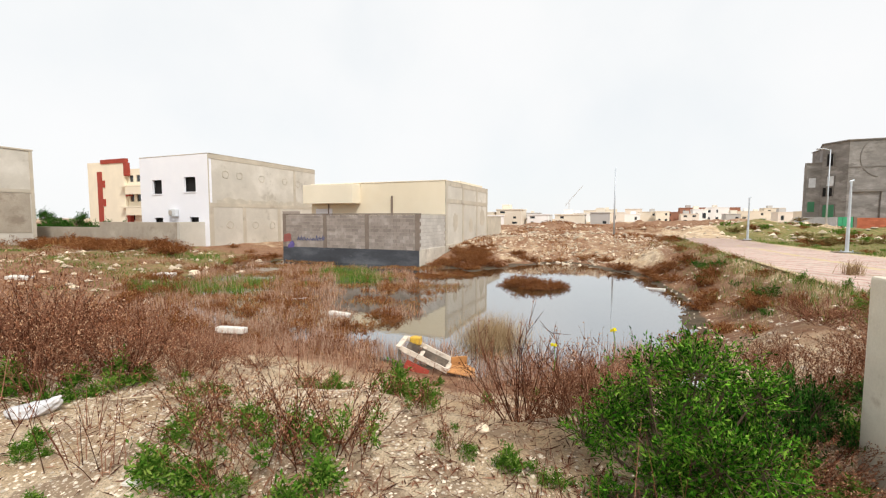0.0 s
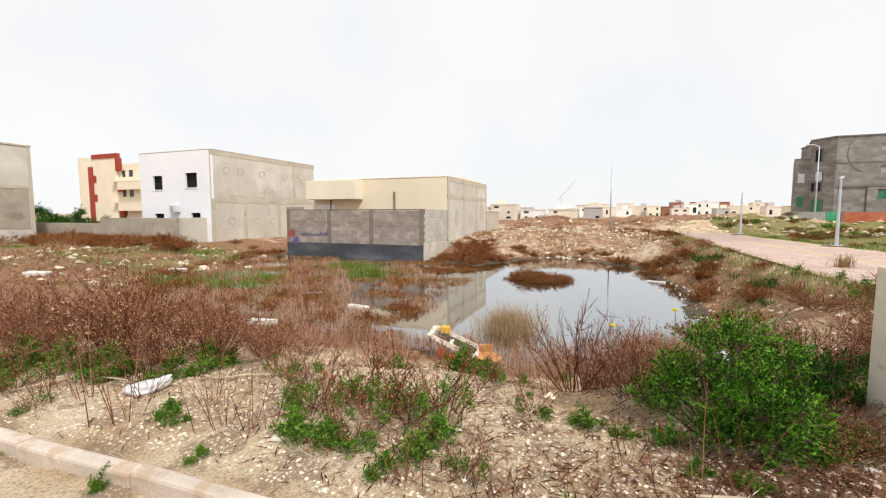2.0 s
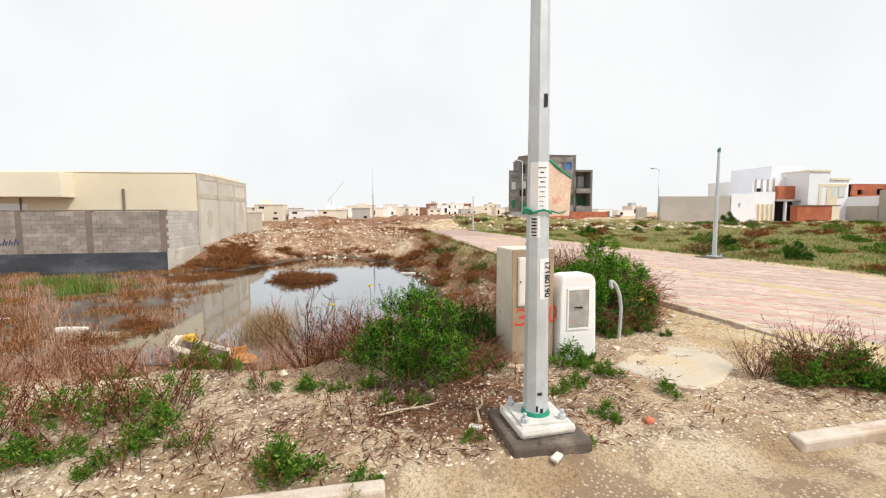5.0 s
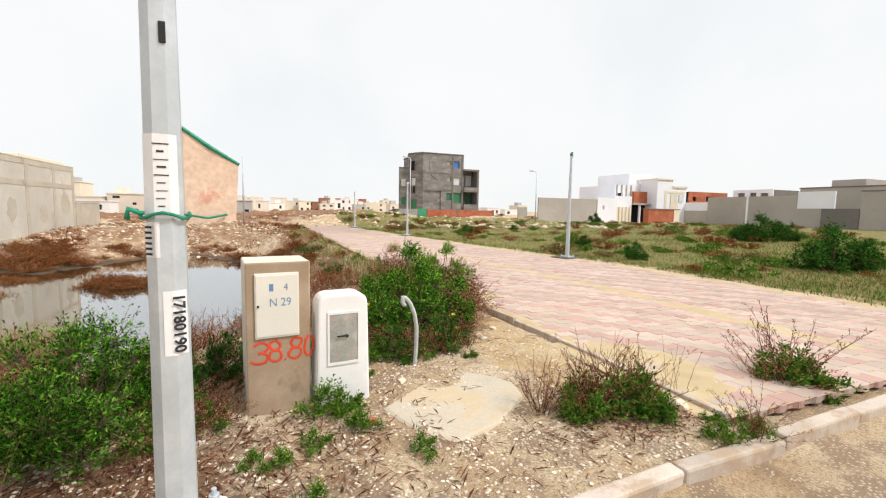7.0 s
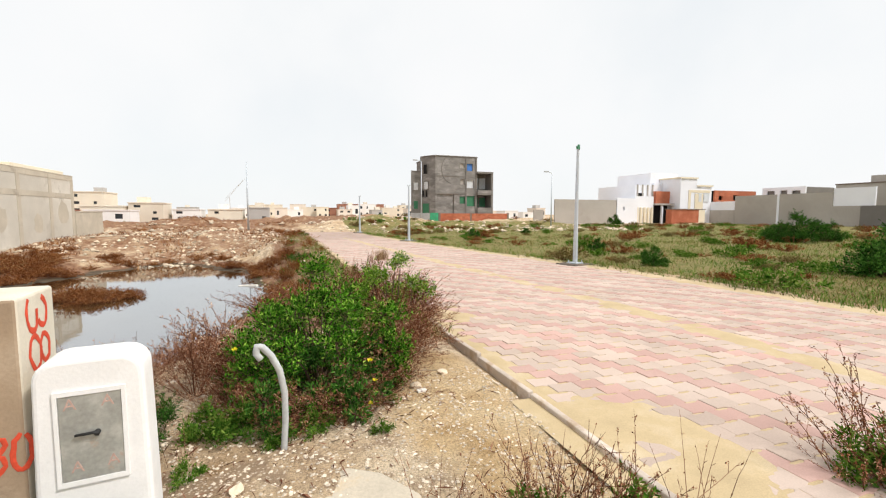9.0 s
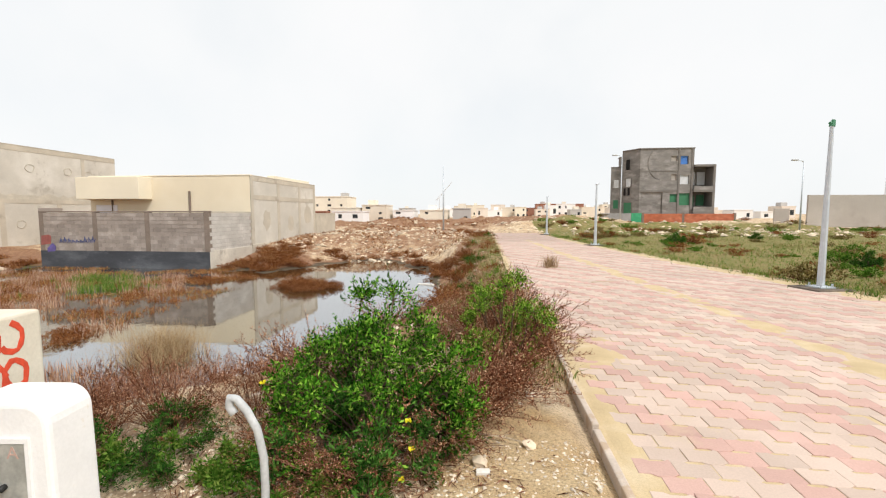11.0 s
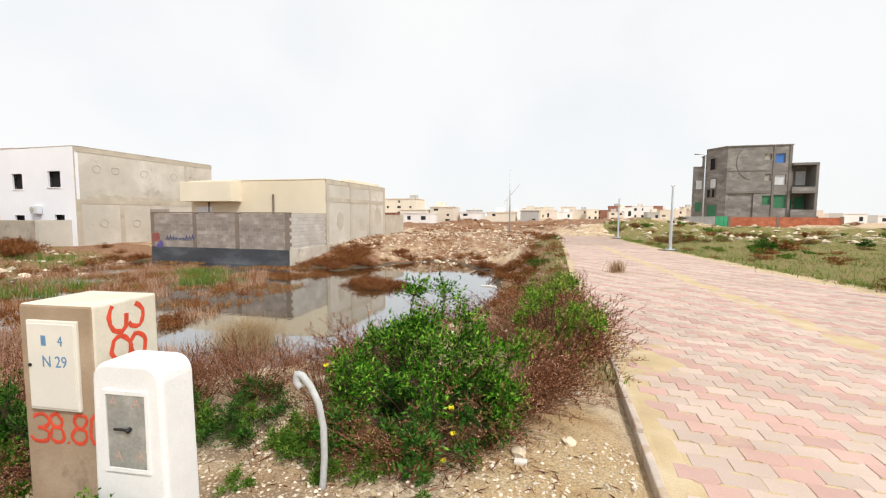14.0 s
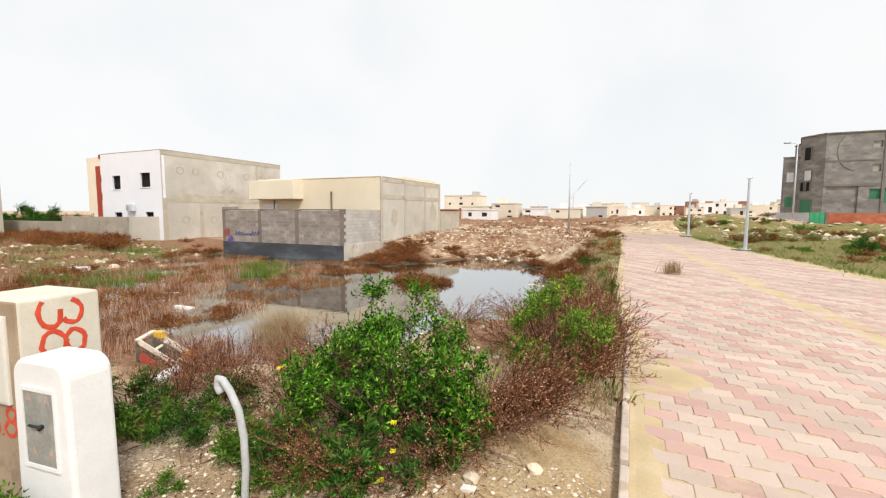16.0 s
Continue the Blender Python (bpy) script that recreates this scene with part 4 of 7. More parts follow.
# ---- the walled plot ----
def block_wall():
    w = thing("block_wall", "grey hollow-block plot wall with brown piers and a black tarred footing standing in water", "wall")
    x0, x1, y, t = -19.57, -10.12, 21.4, 0.2
    zt = -0.33
    part("footing", Shape().box(x0, y - 0.02, -1.75, x1, y + t + 0.1, zt), M_TAR, w, "black tar-coated footing", bevel=0.015)
    part("side_footing", Shape().box(x1 - t - 0.1, y + t + 0.1, -1.75, x1 + 0.025, 25.2, zt + 0.05), M_FOOT, w, "pale concrete footing", bevel=0.015)
    part("footing_face", Shape().box(x1 + 0.002, y - 0.018, -1.75, x1 + 0.028, y + t + 0.1, zt), M_FOOT, w, "pale concrete footing")
    part("mortar_core", Shape().box(x0 + 0.02, y + 0.014, zt, x1 - 0.014, y + t - 0.014, 1.62), M_MORTAR, w)
    part("side_core", Shape().box(x1 - t + 0.014, y + t, zt, x1 - 0.014, 25.18, 1.60), M_MORTAR, w)
    xs = [x0, -16.5, -13.58, x1 - 0.26]
    for x in xs:
        part("pier", Shape().box(x, y - 0.012, zt, x + 0.26, y + t + 0.01, 1.64), M_PIER, w, "brown concrete pier", bevel=0.01)
    cop = Shape()
    cop.box(x0, y - 0.02, 1.64, x1 + 0.02, y + t + 0.02, 1.71)
    part("coping", cop, M_PIER, w, bevel=0.012)
    part("coping", Shape().box(x1 - t - 0.02, y + t + 0.02, 1.62, x1 + 0.02, 25.18, 1.69), M_CONC2, w, bevel=0.012)
    rows, bh = 10, (1.62 - zt) / 10
    bl = 0.40
    mesh_by = {}

    def block(ln):
        key = round(ln, 2)
        if key not in mesh_by:
            s = Shape().box(-key / 2 + 0.006, -0.006, 0.007, key / 2 - 0.006, 0.03, bh - 0.007)
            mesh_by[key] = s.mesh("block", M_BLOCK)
        return mesh_by[key]

    rng = random.Random(2)
    for r in range(rows):
        for a, b in zip(xs, xs[1:]):
            u = a + 0.26
            first = True
            while u < b - 0.03:
                ln = bl / 2 if first and r % 2 else bl
                first = False
                ln = min(ln, b - u)
                if b - u - ln < 0.08:
                    ln = b - u
                o = part("block", block(ln), None, w)
                o.location = (u + round(ln, 2) / 2, y + rng.uniform(-0.003, 0.003), zt + r * bh)
                u += ln
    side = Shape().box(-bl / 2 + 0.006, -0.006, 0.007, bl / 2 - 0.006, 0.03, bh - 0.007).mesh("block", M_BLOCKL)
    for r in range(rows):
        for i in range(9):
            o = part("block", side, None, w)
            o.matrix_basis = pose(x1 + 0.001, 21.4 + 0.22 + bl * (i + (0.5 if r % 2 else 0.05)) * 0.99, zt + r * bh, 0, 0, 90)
    # taller corner blocks and sprayed marks
    part("corner_blocks", Shape().box(x0, y, 1.712, x0 + 1.2, y + t, 1.86), M_BLOCK, w)
    g = Shape().prism([(x0 + 0.05, -0.05), (x0 + 0.62, 0.02), (x0 + 0.66, 0.42), (x0 + 0.5, 0.5), (x0 + 0.1, 0.44)], 0, 0.004)

    def on_wall(sh, z_off=0.0):
        sh.v = [(a, y - 0.0125 - c, b + z_off) for a, b, c in sh.v]
        return sh
    part("red_scrawl", on_wall(g), M_DKRED, w, "faded red spray patch")
    g = Shape().prism([(x0 + 0.42, -0.40), (x0 + 0.85, -0.36), (x0 + 0.92, -0.12), (x0 + 0.75, 0.06), (x0 + 0.58, -0.06), (x0 + 0.5, -0.16), (x0 + 0.4, -0.2)], 0.010, 0.014)
    part("purple_scrawl", on_wall(g), M_PURPLE, w, "purple spray patch")
    sc = Shape()
    u = x0 + 1.15
    for i in range(9):
        hh = rng.uniform(0.12, 0.34)
        sc.tube([(u, 0.08, 0.008), (u + 0.07, 0.08 + hh, 0.008), (u + 0.13, 0.1, 0.008), (u + 0.2, 0.1 + hh * 0.6, 0.008)], 0.022, 5)
        u += 0.23
    part("blue_scrawl", on_wall(sc), M_BLUESP, w, "unreadable blue spray scrawl")


block_wall()


def seamed_wall(s, x, y0, y1, z0, z1, seams, beams, k=0):
    """Concrete posts and beams standing a little proud of a wall that faces +x."""
    for c in seams:
        s.box(x - 0.01, c - 0.16, z0, x + 0.022, c + 0.16, z1, k)
    for c in beams:
        s.box(x - 0.012, y0, c - 0.14, x + 0.018, y1, c + 0.14, k)
    return s


def cream_house():
    h = thing("low_house", "single-storey cream rendered house with a bare concrete side wall", "house")
    x1, y0, y1, top = -10.12, 25.2, 34.4, 3.78
    part("side_wall", Shape().box(x1 - 0.25, y0 + 0.25, -0.9, x1, y1, top), M_CONC, h, "bare concrete side wall with darker patches")
    part("side_frame", seamed_wall(Shape(), x1, y0, y1, -0.9, top, (25.36, 28.5, 31.6, 34.24), (2.55, 3.64)), M_CONC2, h, "rough concrete posts and beams")
    part("side_base", Shape().box(x1 - 0.1, y0, -1.2, x1 + 0.06, y1, -0.22), M_CONC2, h, bevel=0.02)
    f = Shape()
    panel(f, (-20.4, y0, 0), (1, 0, 0), (0, -1, 0), (0, 10.28), (-0.9, top), [], 0.25)
    part("front_wall", f, M_CREAM, h, "cream rendered front wall")
    part("back_wall", Shape().box(-20.4, y1 - 0.25, -0.9, x1 - 0.25, y1, top), M_CREAM, h)
    part("west_wall", Shape().box(-20.4, y0 + 0.25, -0.9, -20.15, y1 - 0.25, top), M_CREAM, h)
    part("roof", Shape().box(-20.3, y0 + 0.1, top - 0.35, x1 - 0.1, y1 - 0.1, top - 0.15), M_CREAM, h)
    part("parapet", Shape().box(-20.42, y0 - 0.03, top, x1 + 0.03, y0 + 0.27, top + 0.06), M_CREAM2, h, bevel=0.01)
    part("parapet", Shape().box(x1 - 0.27, y0 + 0.27, top, x1 + 0.03, y1 + 0.02, top + 0.05), M_CONC2, h, bevel=0.01)
    part("rear_parapet", Shape().box(x1 - 0.9, y1 - 5.6, top - 0.3, x1 - 0.4, y1 - 0.1, top + 0.30), M_CREAM2, h, "pale rear parapet", bevel=0.02)
    part("bay", Shape().box(-20.3, y0 - 1.0, 2.42, -16.3, y0, 3.7), M_CREAM2, h, "boxed canopy over the entrance", bevel=0.02)
    part("drain_pipe", Shape().tube([(-13.87, y0 - 0.06, 1.3), (-13.87, y0 - 0.06, 2.9)], 0.06, 8), M_PIER, h, "dark stub of drain pipe")
    part("hook", Shape().tube([(-18.9, y0 - 0.05, 2.4), (-18.9, y0 - 0.05, 1.7)], 0.05, 6), M_PIER, h)
    part("door_panel", Shape().box(-20.0, y0 - 0.06, 0.2, -18.6, y0 - 0.01, 2.1), M_WHITE, h, "white metal door", bevel=0.02)
    for c, z, r in ((27.0, 1.2, 0.5), (30.2, 0.9, 0.45), (33.0, 1.5, 0.6)):
        pts = [(c + r * math.cos(a) * random.uniform(0.8, 1.2), z + r * 1.2 * math.sin(a) * random.uniform(0.8, 1.2)) for a in (i * 2 * math.pi / 14 for i in range(14))]
        s = Shape()
        s.prism(pts, 0, 0.006)
        s.v = [(x1 + 0.001 + w, a, b) for a, b, w in s.v]
        part("plaster_patch", s, M_CONC2, h, "darker plaster patch")


cream_house()
low = part("boundary_wall", Shape().box(-10.3, 34.42, -0.9, -10.05, 38.6, 1.55).box(-10.32, 34.42, 1.55, -10.03, 38.6, 1.62), M_CONC2, None, bevel=0.01)
tagged(low, "low rough concrete boundary wall behind the cream house", "wall")


def white_house():
    h = thing("white_house", "two-storey house with a white rendered front and raw concrete side", "house")
    x1, y0, y1, top, x0 = -27.97, 23.1, 35.05, 6.14, -35.5
    front = Shape()
    holes = [(1.45, 2.50, 3.3, 4.38), (5.0, 6.2, 3.4, 4.5), (1.5, 2.5, -0.2, 1.45), (5.45, 6.4, -0.2, 1.50)]
    panel(front, (x0, y0, 0), (1, 0, 0), (0, -1, 0), (0, x1 - x0 - 0.001), (-0.9, top), holes, 0.28)
    part("front_wall", front, M_WHITE, h, "white rendered front wall")
    for a, b, c, d in holes:
        # A near-black sheet fills each opening in place of the unlit room.
        win = part("window", Shape().box(x0 + a - 0.0, y0 + 0.24, c, x0 + b, y0 + 0.27, d), M_DARK, h, "unglazed window opening closed by a near-black sheet as its shade")
        fr = Shape()
        fr.box(x0 + a, y0 + 0.14, c, x0 + a + 0.05, y0 + 0.2, d).box(x0 + b - 0.05, y0 + 0.14, c, x0 + b, y0 + 0.2, d).box(x0 + a + 0.05, y0 + 0.14, d - 0.05, x0 + b - 0.05, y0 + 0.2, d)
        part("frame", fr, M_DARK, win)
        part("sill", Shape().box(x0 + a - 0.05, y0 - 0.05, c - 0.06, x0 + b + 0.05, y0 + 0.1, c), M_WHITE, win)
    part("side_wall", Shape().box(x1 - 0.28, y0 + 0.28, -0.9, x1, y1, top), M_CONC, h, "raw concrete side wall with ring marks")
    part("side_frame", seamed_wall(Shape(), x1, y0, y1, -0.9, 2.3, (23.3, 26.3, 30.1, 34.8), (2.42,)).box(x1 - 0.01, y0, 5.8, x1 + 0.02, y1, top).box(x1 - 0.01, 32.0, 2.56, x1 + 0.018, 32.28, 5.8), M_CONC2, h, "cast concrete posts and beams")
    part("corner_edge", Shape().box(x1 - 0.02, y0 - 0.004, -0.9, x1 + 0.03, y0 + 0.05, top), M_CONC2, h)
    part("back_wall", Shape().box(x0, y1 - 0.28, -0.9, x1 - 0.28, y1, top), M_CONC, h)
    part("west_wall", Shape().box(x0, y0 + 0.28, -0.9, x0 + 0.28, y1 - 0.28, top), M_CONC, h)
    part("roof", Shape().box(x0 + 0.28, y0 + 0.28, top - 0.6, x1 - 0.28, y1 - 0.28, top - 0.4), M_CONC, h)
    part("floor_slab", Shape().box(x0 + 0.28, y0 + 0.28, 2.3, x1 - 0.28, y1 - 0.28, 2.5), M_CONC, h)
    part("parapet", Shape().box(x0, y0 - 0.02, top, x1 + 0.03, y0 + 0.3, top + 0.05).box(x1 - 0.3, y0 + 0.3, top, x1 + 0.03, y1, top + 0.05), M_CONC2, h, bevel=0.01)
    rng = random.Random(9)
    for c, z in ((24.6, 4.75), (25.9, 4.75), (28.2, 4.7), (30.9, 4.7), (24.9, 0.9), (27.4, 0.85), (29.3, 0.8), (32.6, 4.6), (33.0, 0.9)):
        ring = Shape()
        ring.tube([(x1 + 0.004, c + 0.3 * math.cos(a) * rng.uniform(0.85, 1.15), z + 0.27 * math.sin(a) * rng.uniform(0.85, 1.15)) for a in (i * math.pi / 8 for i in range(17))], 0.028, 5)
        part("plaster_ring", ring, M_RING, h, "rough plaster ring round a wall tie")
    edge = [(23.8 + 0.35 * i, 2.75 + rng.uniform(0.0, 0.28)) for i in range(31)]
    drip = Shape().prism([(23.8, 2.56)] + [(34.3, 2.56)] + edge[::-1], 0, 0.012)
    drip.v = [(x1 + c, a, b) for a, b, c in drip.v]
    part("rough_band", drip, M_RING, h, "uneven plaster band above the beam")
    # outdoor unit with its bracket
    ac = part("outdoor_unit", Shape().box(-31.95, y0 - 0.32, 1.55, -31.15, y0 - 0.03, 2.1), M_PALEWIN, h, "pale outdoor air-conditioning unit", bevel=0.03)
    part("fan_grille", Shape().tube([(-31.7, y0 - 0.33, 1.83), (-31.7, y0 - 0.345, 1.83)], 0.2, 16), M_GREYW, ac)


white_house()


def yard_walls():
    w = thing("yard_wall", "weathered grey yard wall stained brown along its foot", "wall")
    part("long_wall", Shape().box(-37.4, 21.1, -1.0, -28.75, 21.32, 1.13), M_FENCE, w, bevel=0.015)
    part("return_wall", Shape().box(-28.75, 21.1, -1.0, -28.45, 23.09, 1.15), M_CONC, w, "paler concrete return", bevel=0.015)
    w2 = thing("yard_wall", "low pale yard wall running on behind dry brush", "wall")
    part("long_wall", Shape().box(-60, 21.12, -1.0, -37.4, 21.3, 0.70), M_FENCE, w2, bevel=0.015)


yard_walls()


def left_house():
    h = thing("concrete_house", "tall bare concrete house with rust-streaked side wall", "house")
    part("wall", Shape().box(-51.8, 14.6, -1, -42.3, 19.4, 6.55), M_CONC, h)
    part("roof", Shape().box(-51.9, 14.5, 6.55, -42.24, 19.46, 6.68), M_CONC2, h, bevel=0.02)
    part("patched_panel", Shape().box(-42.32, 15.8, 0.3, -42.27, 19.1, 3.3), M_FENCE, h, "darker patched panel")
    part("corner_post", Shape().box(-42.32, 19.2, -1, -42.26, 19.4, 6.55), M_CONC2, h)
    part("floor_beam", Shape().box(-42.32, 14.6, 3.35, -42.26, 19.2, 3.6), M_CONC2, h)
    part("stair_head", Shape().box(-50.5, 14.9, 6.68, -45.5, 16.8, 7.9), M_CONC, h)
    part("aerial", Shape().tube([(-42.8, 17.5, 6.6), (-42.8, 17.5, 7.8)], 0.025, 5).tube([(-43.1, 17.5, 7.7), (-42.5, 17.5, 7.7)], 0.015, 4).tube([(-42.8, 17.2, 7.5), (-42.8, 17.8, 7.55)], 0.015, 4), M_GREYF, h, "television aerial")


left_house()


def apartment():
    h = thing("apartment_building", "cream apartment block with dark red stair strips and balconies", "building")
    y, z0 = 60.0, -0.5
    f = Shape()
    holes = [(13.0, 14.3, 9.0, 10.4), (15.2, 16.6, 9.0, 10.4), (13.0, 14.3, 4.9, 6.4), (15.2, 16.6, 4.9, 6.4), (13.0, 14.3, 1.0, 2.4)]
    panel(f, (-109.0, y, 0), (1, 0, 0), (0, -1, 0), (0, 22.0), (z0, 11.7), holes, 0.3)
    part("front_wall", f, M_CREAM2, h)
    part("tall_wall", Shape().box(-109.0, y - 0.6, z0, -96.6, y - 0.01, 13.4), M_CREAM2, h)
    part("core", Shape().box(-109.0, y + 0.3, z0, -87.0, y + 12, 11.6), M_CREAM2, h)
    part("top_beam", Shape().box(-104.2, y - 0.75, 13.0, -96.0, y - 0.05, 13.9), M_REDP, h, "dark red top beam")
    part("stair_strip", Shape().box(-105.6, y - 0.72, z0, -104.0, y - 0.61, 11.4), M_REDP, h, "dark red stair strip")
    for z in (4.0, 8.0):
        part("stair_strip", Shape().box(-103.9, y - 0.72, z, -103.1, y - 0.61, z + 1.5), M_REDP, h)
    for px, pz, pt in ((-96.6, 10.3, 13.0), (-96.2, 6.0, 7.85), (-96.0, z0, 3.4)):
        part("red_post", Shape().box(px, y - 0.75, pz, px + 1.0, y - 0.02, pt), M_REDP, h, "dark red post")
    for z in (3.6, 7.9):
        b = part("balcony", Shape().box(-97.2, y - 1.6, z, -88, y - 0.02, z + 0.25), M_CREAM2, h)
        part("balcony_front", Shape().box(-95.0, y - 1.6, z - 1.6, -88, y - 1.4, z - 0.05), M_CREAM2, b)
    for a, b, c, d in holes:
        part("window", Shape().box(-109 + a, y + 0.2, c, -109 + b, y + 0.26, d), M_GLASSD, h)


apartment()


# ---- the grey unfinished house and the lots behind the meadow ----
def grey_house():
    h = thing("unfinished_house", "three-storey unfinished house in dark grey cement render", "house")
    x0, x1, y, top = 23.5, 30.25, 62.3, 10.15
    f = Shape()
    holes = [(3.9, 4.7, 8.5, 9.2), (5.1, 6.1, 8.1, 9.2), (4.0, 4.7, 6.0, 6.8), (5.1, 6.3, 5.5, 6.7), (3.9, 4.9, 3.1, 4.2), (5.1, 6.5, 2.7, 4.3), (0.3, 3.0, 0.0, 4.5)]
    panel(f, (x0, y, 0), (1, 0, 0), (0, -1, 0), (0, x1 - x0), (-0.3, top), holes, 0.3)
    part("front_wall", f, M_GREYH, h)
    mats = [M_GREYW, M_BLUEG, M_GREYW, M_PALEWIN, M_GREENG, M_GREENG, M_GREYH]
    for (a, b, c, d), m in zip(holes, mats):
        w = part("window", Shape().box(x0 + a, y + 0.16, c, x0 + b, y + 0.2, d), m, h)
        part("jamb", Shape().box(x0 + a, y + 0.1, c, x0 + a + 0.06, y + 0.155, d), M_GREYF, w)
        part("jamb", Shape().box(x0 + b - 0.06, y + 0.1, c, x0 + b, y + 0.155, d), M_GREYF, w)
    part("corner_band", Shape().box(x0 + 4.85, y - 0.08, -0.3, x0 + 5.05, y - 0.005, top), M_GREYF, h)
    part("corner_band", Shape().box(x0 + 6.5, y - 0.08, -0.3, x1 + 0.02, y - 0.005, top), M_GREYF, h)
    part("floor_band", Shape().box(x0, y - 0.06, 4.5, x0 + 4.85, y - 0.005, 4.75), M_GREYF, h)
    part("floor_band", Shape().box(x0, y - 0.05, 7.2, x0 + 4.8, y - 0.005, 7.32), M_GREYF, h)
    ring = Shape()
    ring.tube([(x0 + 2.9 + 1.9 * math.cos(a), y - 0.003, 8.3 + 2.2 * math.sin(a)) for a in (2.0 + i * 0.16 for i in range(17))], 0.05, 5)
    part("water_mark", ring, M_GREYF, h, "curved tide mark in the render")
    part("core", Shape().box(x0, y + 0.3, -0.3, x1, y + 10, top - 0.02), M_GREYH, h)
    part("roof_edge", Shape().box(x0 - 0.1, y - 0.1, top, x1 + 0.1, y + 10.1, top + 0.14), M_GREYF, h, bevel=0.02)
    # chamfered corner towards the lane, then the lower west wing
    pts = [(22.0, 64.8), (x0 - 0.01, y + 0.02), (x0 - 0.01, 70)]
    part("corner_wall", Shape().prism(pts, -0.3, top), M_GREYH, h)
    part("corner_roof", Shape().prism([(21.9, 64.75), (x0 - 0.11, y - 0.1), (x0 - 0.11, 70)], top, top + 0.14), M_GREYF, h)
    u = Vector((x0 - 22.0, y - 64.8, 0)).normalized()
    n = Vector((u.y, -u.x, 0))
    ang = math.degrees(math.atan2(u.y, u.x))
    for a, b, c, d, m in ((0.6, 1.3, 7.6, 9.0, M_DARK), (0.7, 1.5, 5.3, 6.4, M_PALEWIN), (0.3, 0.7, 4.1, 5.1, M_DARK), (1.0, 1.4, 4.1, 5.1, M_DARK), (0.4, 1.7, 1.6, 3.1, M_GREENG)):
        o = part("window", Shape().box(a, -0.05, c, b, 0.02, d), m, h)
        o.matrix_basis = pose(22.0, 64.8, 0, 0, 0, ang)
        fr = part("frame", Shape().box(a - 0.08, -0.08, c - 0.08, a, 0.0, d + 0.08).box(b, -0.08, c - 0.08, b + 0.08, 0.0, d + 0.08).box(a, -0.08, d, b, 0.0, d + 0.08), M_GREYF, o)
    part("wing", Shape().prism([(20.5, 64.9), (22.0, 64.83), (23.3, 70), (22.3, 71)], -0.3, 8.0), M_GREYH, h, "lower west wing")
    part("wing_roof", Shape().prism([(20.4, 64.8), (22.0, 64.78), (23.3, 70), (22.3, 71)], 8.0, 8.12), M_GREYF, h)
    for c, d, m in ((5.2, 6.3, M_PALEWIN), (2.3, 3.5, M_GREENG)):
        o = part("window", Shape().box(20.85, 64.8, c, 21.5, 64.9, d), m, h)
    part("wing_edge", Shape().box(20.45, 64.8, -0.3, 20.6, 64.9, 8.0), M_GREYF, h)
    # east wing with open loggias
    ex0, ex1, ey = x1, 32.9, 61.9
    for z in (1.6, 4.45, 7.75):
        part("loggia_slab", Shape().box(ex0 + 0.03, ey, z, ex1, ey + 6, z + 0.28), M_GREYF, h)
    part("loggia_back", Shape().box(ex0 + 0.03, ey + 2.2, -0.3, ex1, ey + 6, 8.0), M_GREYH, h)
    part("loggia_pier", Shape().box(ex1 - 0.3, ey + 0.02, -0.3, ex1 - 0.01, ey + 2.2, 7.74), M_GREYF, h)
    part("loggia_front", Shape().box(ex0 + 0.03, ey + 0.01, 1.88, ex1 - 0.3, ey + 0.15, 2.5), M_GREYH, h)
    part("loggia_front", Shape().box(ex0 + 0.03, ey + 0.01, 4.73, ex1 - 0.3, ey + 0.15, 5.2), M_GREYH, h)
    for a, b, c, d, m in ((30.5, 31.2, 5.5, 7.2, M_PALEWIN), (31.5, 32.5, 5.5, 7.2, M_PALEWIN), (30.4, 31.2, 2.7, 4.1, M_GREENG), (31.5, 32.5, 2.7, 4.1, M_GREENG)):
        part("window", Shape().box(a, ey + 2.12, c, b, ey + 2.19, d), m, h)


grey_house()


def lot_front():
    w = thing("brick_wall", "low red hollow-brick lot wall in front of the grey house", "wall")
    part("wall", Shape().box(22.3, 57.02, -0.3, 32.9, 57.2, 1.58), M_BRICK, w)
    c = Shape()
    for r in range(9):
        for i in range(27):
            x = 22.3 + 0.4 * i - (0.2 if r % 2 else 0)
            c.box(max(x, 22.3) + 0.01, 56.99, 0.02 + r * 0.175, min(x + 0.39, 32.9), 57.03, 0.02 + r * 0.175 + 0.16)
    tagged(part("brick_course", c, M_BRICK, w), kind="stuff")
    for x in (22.2, 26.9, 32.8):
        part("post", Shape().box(x, 56.96, -0.3, x + 0.25, 57.24, 1.68), M_PIER, w)
    g = thing("sheet_gate", "bright green sheet-metal lot gate", "gate")
    part("leaf", Shape().box(20.95, 57.0, -0.1, 22.15, 57.06, 1.66), M_GREENP, g)
    part("ribs", Shape().box(21.3, 56.97, -0.1, 21.34, 57.0, 1.66).box(21.75, 56.97, -0.1, 21.79, 57.0, 1.66), M_GREENP, g)
    t = thing("tin_fence", "grey corrugated sheet fence beside the gate", "fence")
    for j in range(6):
        s = Shape()
        for i in range(10):
            a = 17.3 + 0.6 * j + 0.06 * i
            s.box(a, 57.0 + (0.04 if i % 2 else 0), -0.2, a + 0.06, 57.05 + (0.04 if i % 2 else 0), 1.62 + 0.02 * (j % 2))
        part("sheet", s, M_TIN, t)


lot_front()


